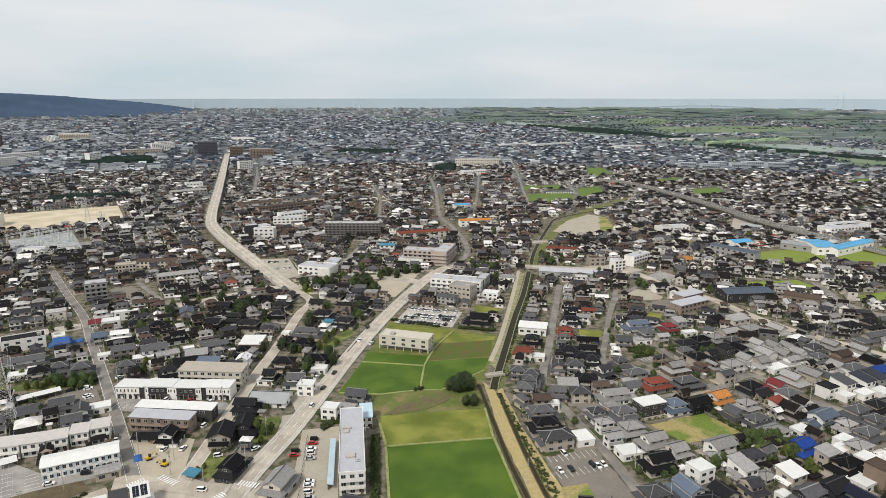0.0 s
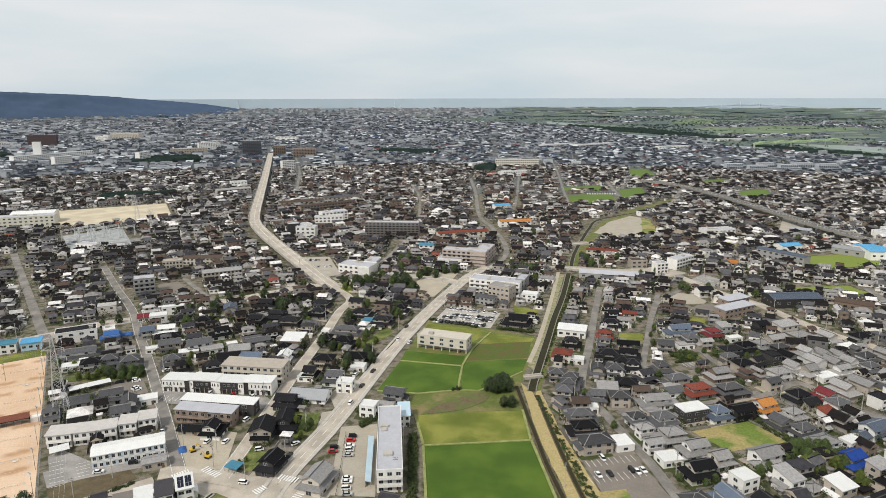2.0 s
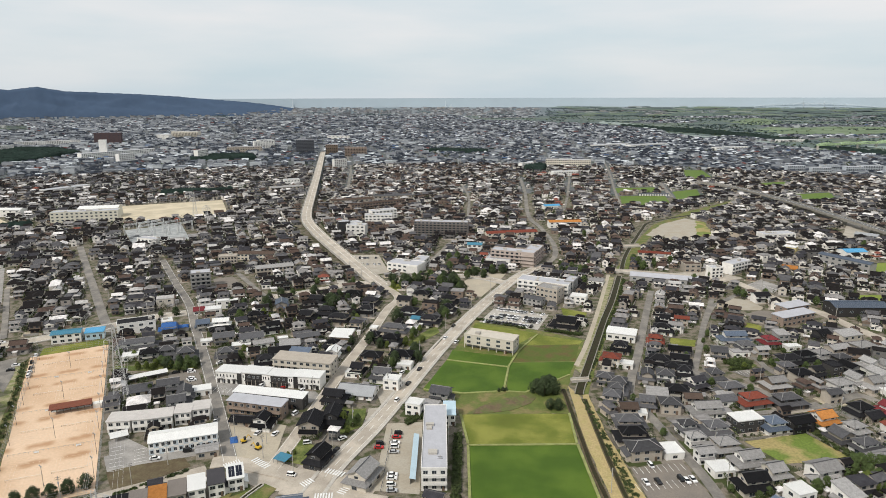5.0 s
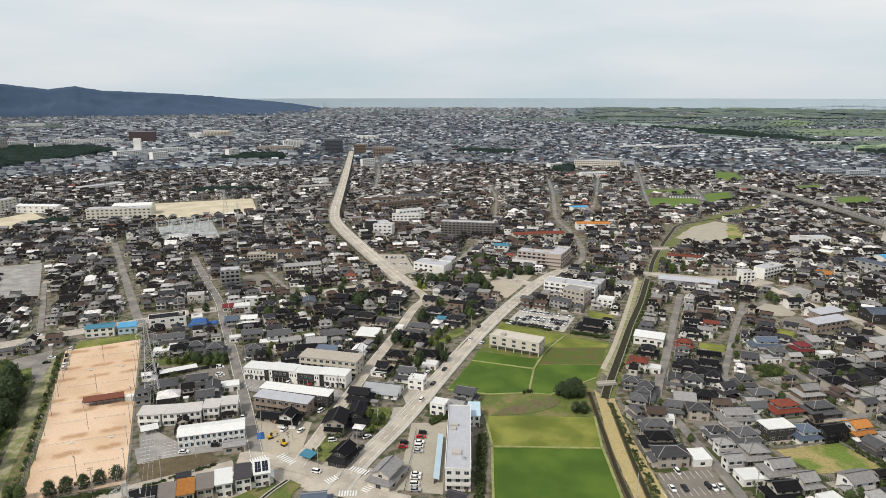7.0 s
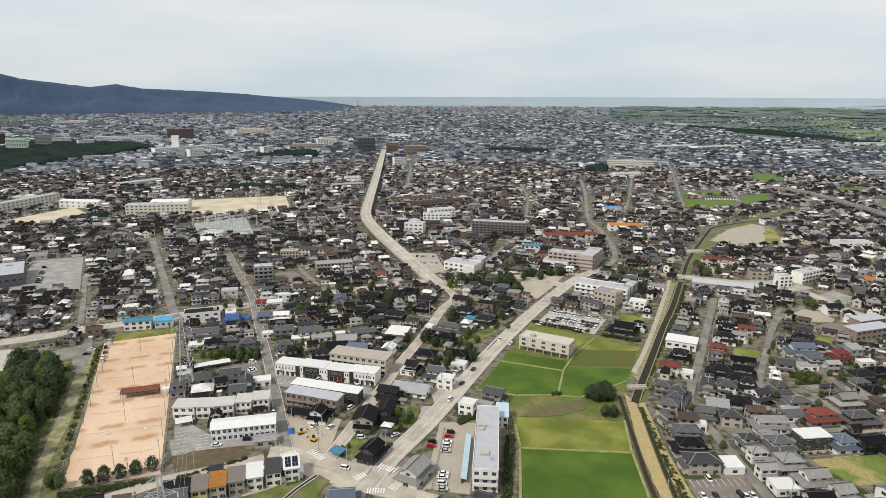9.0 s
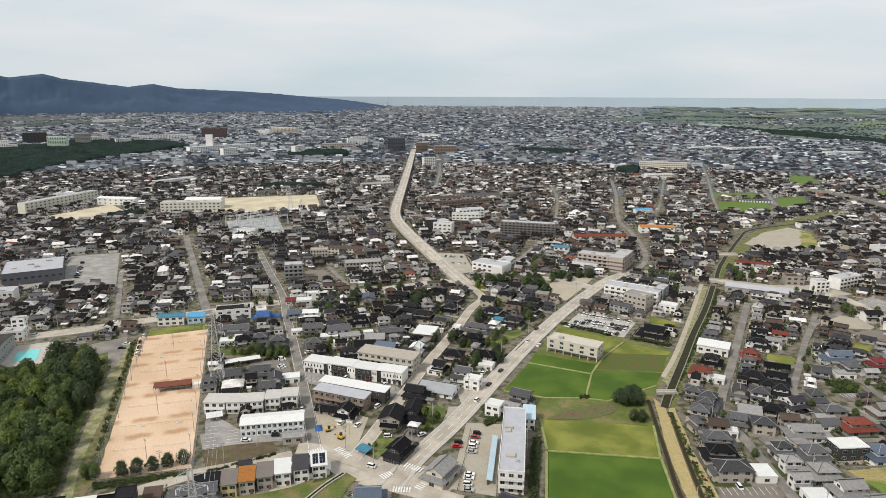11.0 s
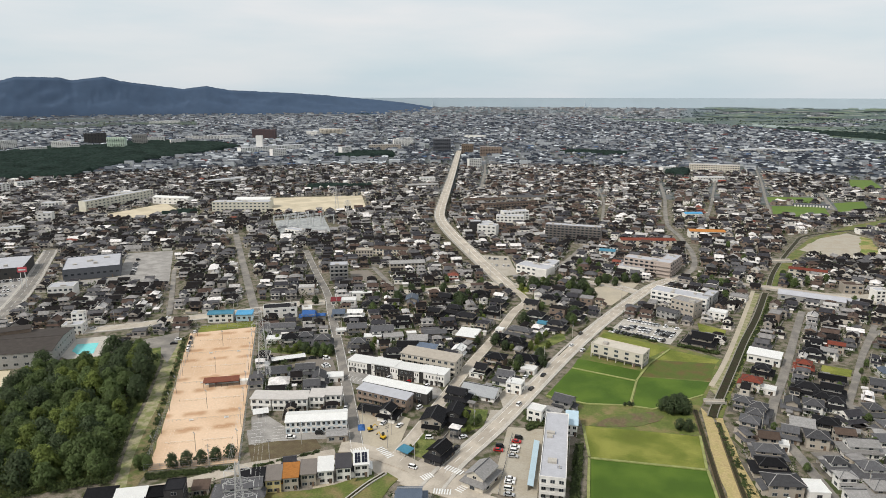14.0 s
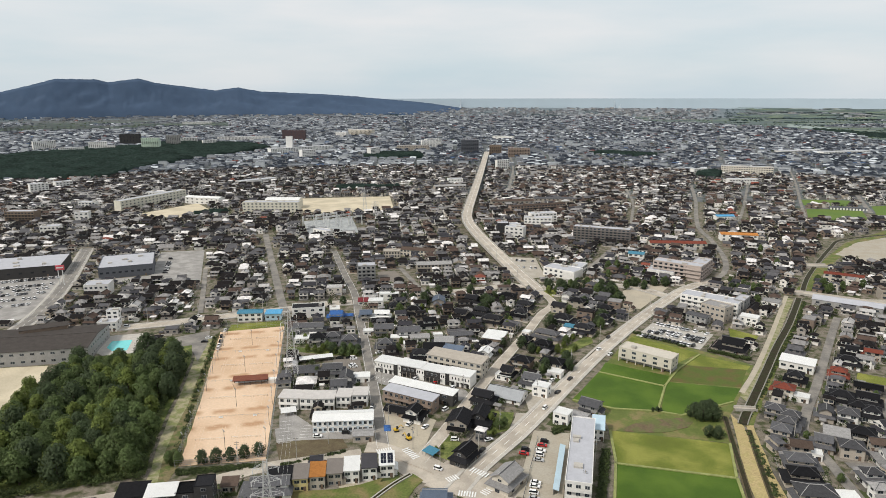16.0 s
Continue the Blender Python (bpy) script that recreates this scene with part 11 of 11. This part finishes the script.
def fill_town():
    rng = random.Random(5)
    hedge = Shrubs()
    near_t, mid_t, far_t = Town(), Town(), Town()
    paving, walls = Shape(), Shape()
    standing = []
    # built-up land in square districts, each with its own lie of the streets
    for ring, (r0, r1, pitch) in enumerate(((150, 620, 11.4), (620, 1400, 12.8), (1400, 2600, 14.6), (2600, 4650, 18.4))):
        tile = 120.0 if ring < 2 else 240.0
        n = int(r1 / tile) + 2
        for ti in range(-n, n):
            for tj in range(-1, n):
                cx, cy = (ti + 0.5) * tile, (tj + 0.5) * tile
                if not (r0 - tile < math.hypot(cx, cy) < r1 + tile):
                    continue
                rot = street_angle(cx, cy)
                c, s = math.cos(radians(rot)), math.sin(radians(rot))
                k = int(tile * 0.75 / pitch) + 1
                for i in range(-k, k + 1):
                    if i % 6 == 0 and ring > 1:
                        continue
                    for j in range(-k, k + 1):
                        if j % 3 == 0 and ring and ring < 3:
                            dy = 0.22
                        else:
                            dy = 0.0
                        u, v = i * pitch + rng.uniform(-1.5, 1.5), (j + dy) * pitch * 0.94 + rng.uniform(-1.2, 1.2)
                        x, y = cx + c * u - s * v, cy + s * u + c * v
                        if abs(x - cx) > tile / 2 or abs(y - cy) > tile / 2:
                            continue
                        r, a = math.hypot(x, y), math.degrees(math.atan2(x, y))
                        if not (r0 <= r < r1) or not -64 < a < 41:
                            continue
                        grow = pitch / 13.0
                        w, d = rng.uniform(8.0, 13.6) * grow, rng.uniform(6.6, 9.8) * grow
                        q = rot + rng.choice((0, 0, 90)) + rng.uniform(-6, 6)
                        if rng.random() < (0.05 if ring < 2 else 0.1):
                            if r < 1400 and is_free(x, y, 4, 4, rot):
                                for _ in range(4):
                                    hedge.clump(rng, x + rng.uniform(-4, 4), y + rng.uniform(-4, 4), rng.uniform(1.2, 2.6), rng.uniform(2, 6), 20, 0.9)
                            elif r >= 1400 and rng.random() < 0.5:
                                hedge.clump(rng, x, y, rng.uniform(3, 7), rng.uniform(3, 9), 9, 3.5)
                            continue
                        if open_land(x, y):
                            continue
                        if r < 2750 and not is_free(x, y, w + 0.5, d + 0.5, q):
                            w, d = w * 0.72, d * 0.74
                            if not is_free(x, y, w, d, q):
                                continue
                        if ring > 1 and rng.random() < (0.10 if a < -26 else 0.035):
                            m = pose(x, y, 0, 0, 0, rot)
                            hh = rng.uniform(6, 12)
                            far_t.tones = [rng.choice((0.1, 0.4, 0.6, 0.65, 0.7)), 0.6 + 0.34 * rng.random(), 0.0]
                            far_t.box(m, w * 1.6, d, 0, hh, 0, lid=False)
                            far_t.slab(m, w * 1.6, d, hh)
                            continue
                        (near_t if ring == 0 else mid_t if ring == 1 else far_t).house(rng, x, y, w, d, q, ring < 2, ring == 0)
                        if ring == 0:
                            standing.append((x, y, w, d, q))
                        if ring == 0 or (ring == 1 and rng.random() < 0.5):
                            plot(paving, walls, rng, x, y, w + 3.2, d + 3.2, q)
                        if ring < 2:
                            t = near_t if ring == 0 else mid_t
                            for _ in range(2 if ring == 0 else 1):
                                e, g = rng.uniform(-7.5, 7.5), rng.choice((-1, 1)) * rng.uniform(5.2, 6.6)
                                sx, sy = x + c * e - s * g, y + s * e + c * g
                                if is_free(sx, sy, 3, 3, rot):
                                    m = pose(sx, sy, 0, 0, 0, q)
                                    t.tones = [rng.random(), rng.choice((0.05, 0.3, 0.6, 0.8, 0.86, 0.87)), 0]
                                    pick = rng.random()
                                    if pick < 0.4:
                                        t.box(m, rng.uniform(1.5, 3), rng.uniform(1.5, 2.4), 0, 2.2, 0)
                                        t.slab(m, 2.4, 2.2, 2.2)
                                    elif pick < 0.75:
                                        t.slab(m, rng.uniform(3, 5.5), rng.uniform(2.6, 3.2), 2.3)
                                        t.box(m, 2.4, 1.5, 0, 1.5, 0)
                                    else:
                                        t.box(m, rng.uniform(6, 11), 0.2, 0, 1.3, 0)
                        if ring < 2 and rng.random() < (0.95 if ring == 0 else 0.6):
                            for _ in range(6 if ring == 0 else 3):
                                e = rng.choice((-1, 1))
                                g = rng.uniform(-5.5, 5.5)
                                hx, hy = x + c * e * w * 0.62 - s * g, y + s * e * w * 0.62 + c * g
                                if is_free(hx, hy, 2, 2, 0):
                                    hedge.clump(rng, hx, hy, rng.choice((0.8, 1.2, 1.8, 2.6)), rng.choice((1.4, 2.2, 3.4, 5.5)), 6 if ring else 12, 0.75 if ring == 0 else 1.3)
    # smaller houses, sheds and carports in the gaps that are left
    for x, y, w, d, q in standing:
        claim_polygon(rect(x, y, w, d, q), 0.3)
    for _ in range(26000):
        a, r = radians(rng.uniform(-58, 38)), math.sqrt(rng.uniform(160 ** 2, 640 ** 2))
        x, y = r * math.sin(a), r * math.cos(a)
        w, d = rng.uniform(5.0, 8.8), rng.uniform(4.4, 6.4)
        q = street_angle(x, y) + rng.choice((0, 90)) + rng.uniform(-4, 4)
        if not is_free(x, y, w + 2.0, d + 2.0, q):
            continue
        claim_polygon(rect(x, y, w, d, q), 0.6)
        if rng.random() < 0.66:
            near_t.house(rng, x, y, w, d, q, True, True)
        else:
            m = pose(x, y, 0, 0, 0, q)
            near_t.tones = [rng.random(), rng.choice((0.1, 0.45, 0.6, 0.75, 0.88)), 0]
            near_t.slab(m, w * 0.8, d * 0.8, 2.4)
            near_t.box(m, w * 0.55, d * 0.6, 0, 2.3, 0)
        plot(paving, walls, rng, x, y, w + 2.6, d + 2.6, q)
    # gardens, garden walls and carports round the nearest houses
    for x, y, w, d, rot in PLOTS:
        c, s = math.cos(radians(rot)), math.sin(radians(rot))
        plot(paving, walls, rng, x, y, w + 4.5, d + 5.0, rot)
        for _ in range(2):
            u, v = rng.choice((-1, 1)) * (w / 2 + 2.4), rng.uniform(-0.5, 0.5) * d
            if rng.random() < 0.5:
                u, v = rng.uniform(-0.5, 0.5) * w, rng.choice((-1, 1)) * (d / 2 + 2.2)
            px, py = x + c * u - s * v, y + s * u + c * v
            if is_free(px, py, 2.6, 2.6, rot):
                claim_polygon(rect(px, py, 2.6, 2.6, rot))
                m = pose(px, py, 0, 0, 0, rot)
                near_t.tones = [rng.random(), rng.choice((0.05, 0.5, 0.7, 0.8, 0.86, 0.87)), 0]
                near_t.slab(m, rng.uniform(2.4, 4.6), 2.6, 2.2)
                near_t.box(m, 1.8, 1.4, 0, 1.9, 0)
        for _ in range(15):
            if rng.random() < 0.5:
                u, v = rng.choice((-1, 1)) * (w / 2 + rng.uniform(1.3, 3.2)), rng.uniform(-0.6, 0.6) * d
            else:
                u, v = rng.uniform(-0.6, 0.6) * w, rng.choice((-1, 1)) * (d / 2 + rng.uniform(1.3, 3.2))
            hx, hy = x + c * u - s * v, y + s * u + c * v
            if is_free(hx, hy, 1.2, 1.2, 0):
                hedge.clump(rng, hx, hy, rng.choice((0.6, 1.0, 1.5, 2.2)), rng.choice((1.0, 1.8, 2.8, 4.5)), 20, 0.62)
    tagged(link("yard_paving", paving.mesh("yard paving", "yard paving")), "paved and planted yards of the houses", "yards", kind="stuff")
    tagged(link("garden_walls", walls.mesh("garden walls", "block wall")), "low weathered block walls round the yards", "garden walls", kind="stuff")
    near_t.finish("tightly packed two-storey houses with black and grey tiled roofs")
    mid_t.finish("dense quarter of tiled houses and small flat-roofed buildings")
    far_t.finish("distant haze-grey town of small houses and blocks", "hazy roof")
    tagged(link("garden_shrubs", hedge.s.mesh("garden shrubs", "shrub leaf")), "dark green garden shrubs and hedges between the houses", "shrubs", kind="stuff")



def coast():
    """The far shore: low buildings, sheds, fields and tree belts, and stacks, on land raised to meet the horizon in the
    camera's view.
    """
    rng = random.Random(12)
    t, woods, fields = Town(), Shrubs(), Shape()
    for k in range(3800):
        a, q = rng.uniform(-66, 44), rng.random()
        r = 4668 + q * 155
        z = -1 + 57 * q + 2
        x, y = r * math.sin(radians(a)), r * math.cos(radians(a))
        if noise.noise(Vector((a * 0.35, q * 3, 1))) + (0.25 if a < 0 else -0.25) > 0:
            t.tones = [rng.random(), rng.random(), 0]
            m = pose(x, y, z, 0, 0, -a + rng.uniform(-20, 20))
            w, d, h = rng.uniform(8, 34), 12, rng.uniform(2, 6)
            t.box(m, w, d, -6, h, 0)
            t.slab(m, w, d, h)
        elif rng.random() < 0.45 or a < 2:
            woods.clump(rng, x, y, rng.uniform(8, 22), rng.uniform(3, 7) + z, 10, 9)
        else:
            u = Vector((math.cos(radians(a)), -math.sin(radians(a)), 0)) * rng.uniform(20, 110)
            v = Vector((math.sin(radians(a)), math.cos(radians(a)), 0.37)) * rng.uniform(2, 6)
            p = Vector((x, y, z + 4.5))
            fields.face([tuple(p - u - v), tuple(p + u - v), tuple(p + u + v), tuple(p - u + v)])
    t.finish("hazy low buildings along the far shore", "hazy roof")
    tagged(link("shore_woods", woods.s.mesh("shore woods", "hazy leaf")), "hazy tree belts along the far shore", "trees", kind="stuff")
    tagged(link("shore_fields", fields.mesh("shore fields", "hazy rice plain")), "hazy strips of fields along the far shore", "fields", kind="stuff")
    for a, h, w in [(-20.59, 120, 2.2), (-7.64, 103, 2.2), (30.58, 146, 2), (30.98, 166, 2), (31.73, 116, 2), (-7.17, 80, 3)]:
        x, y = 4840 * math.sin(radians(a)), 4840 * math.cos(radians(a))
        s = Shape()
        s.tube((x, y, 30), (x, y, h), w, w * 0.7, 10)
        s.box(x - 10, y - 8, 50, x + 8, y + 8, 66)
        tagged(link("smokestack", s.mesh("smokestack", "panel and hazy steel")), "slender hazy factory smokestack on the shore", "smokestack", "smokestacks")


fill_town()
plain()
coast()
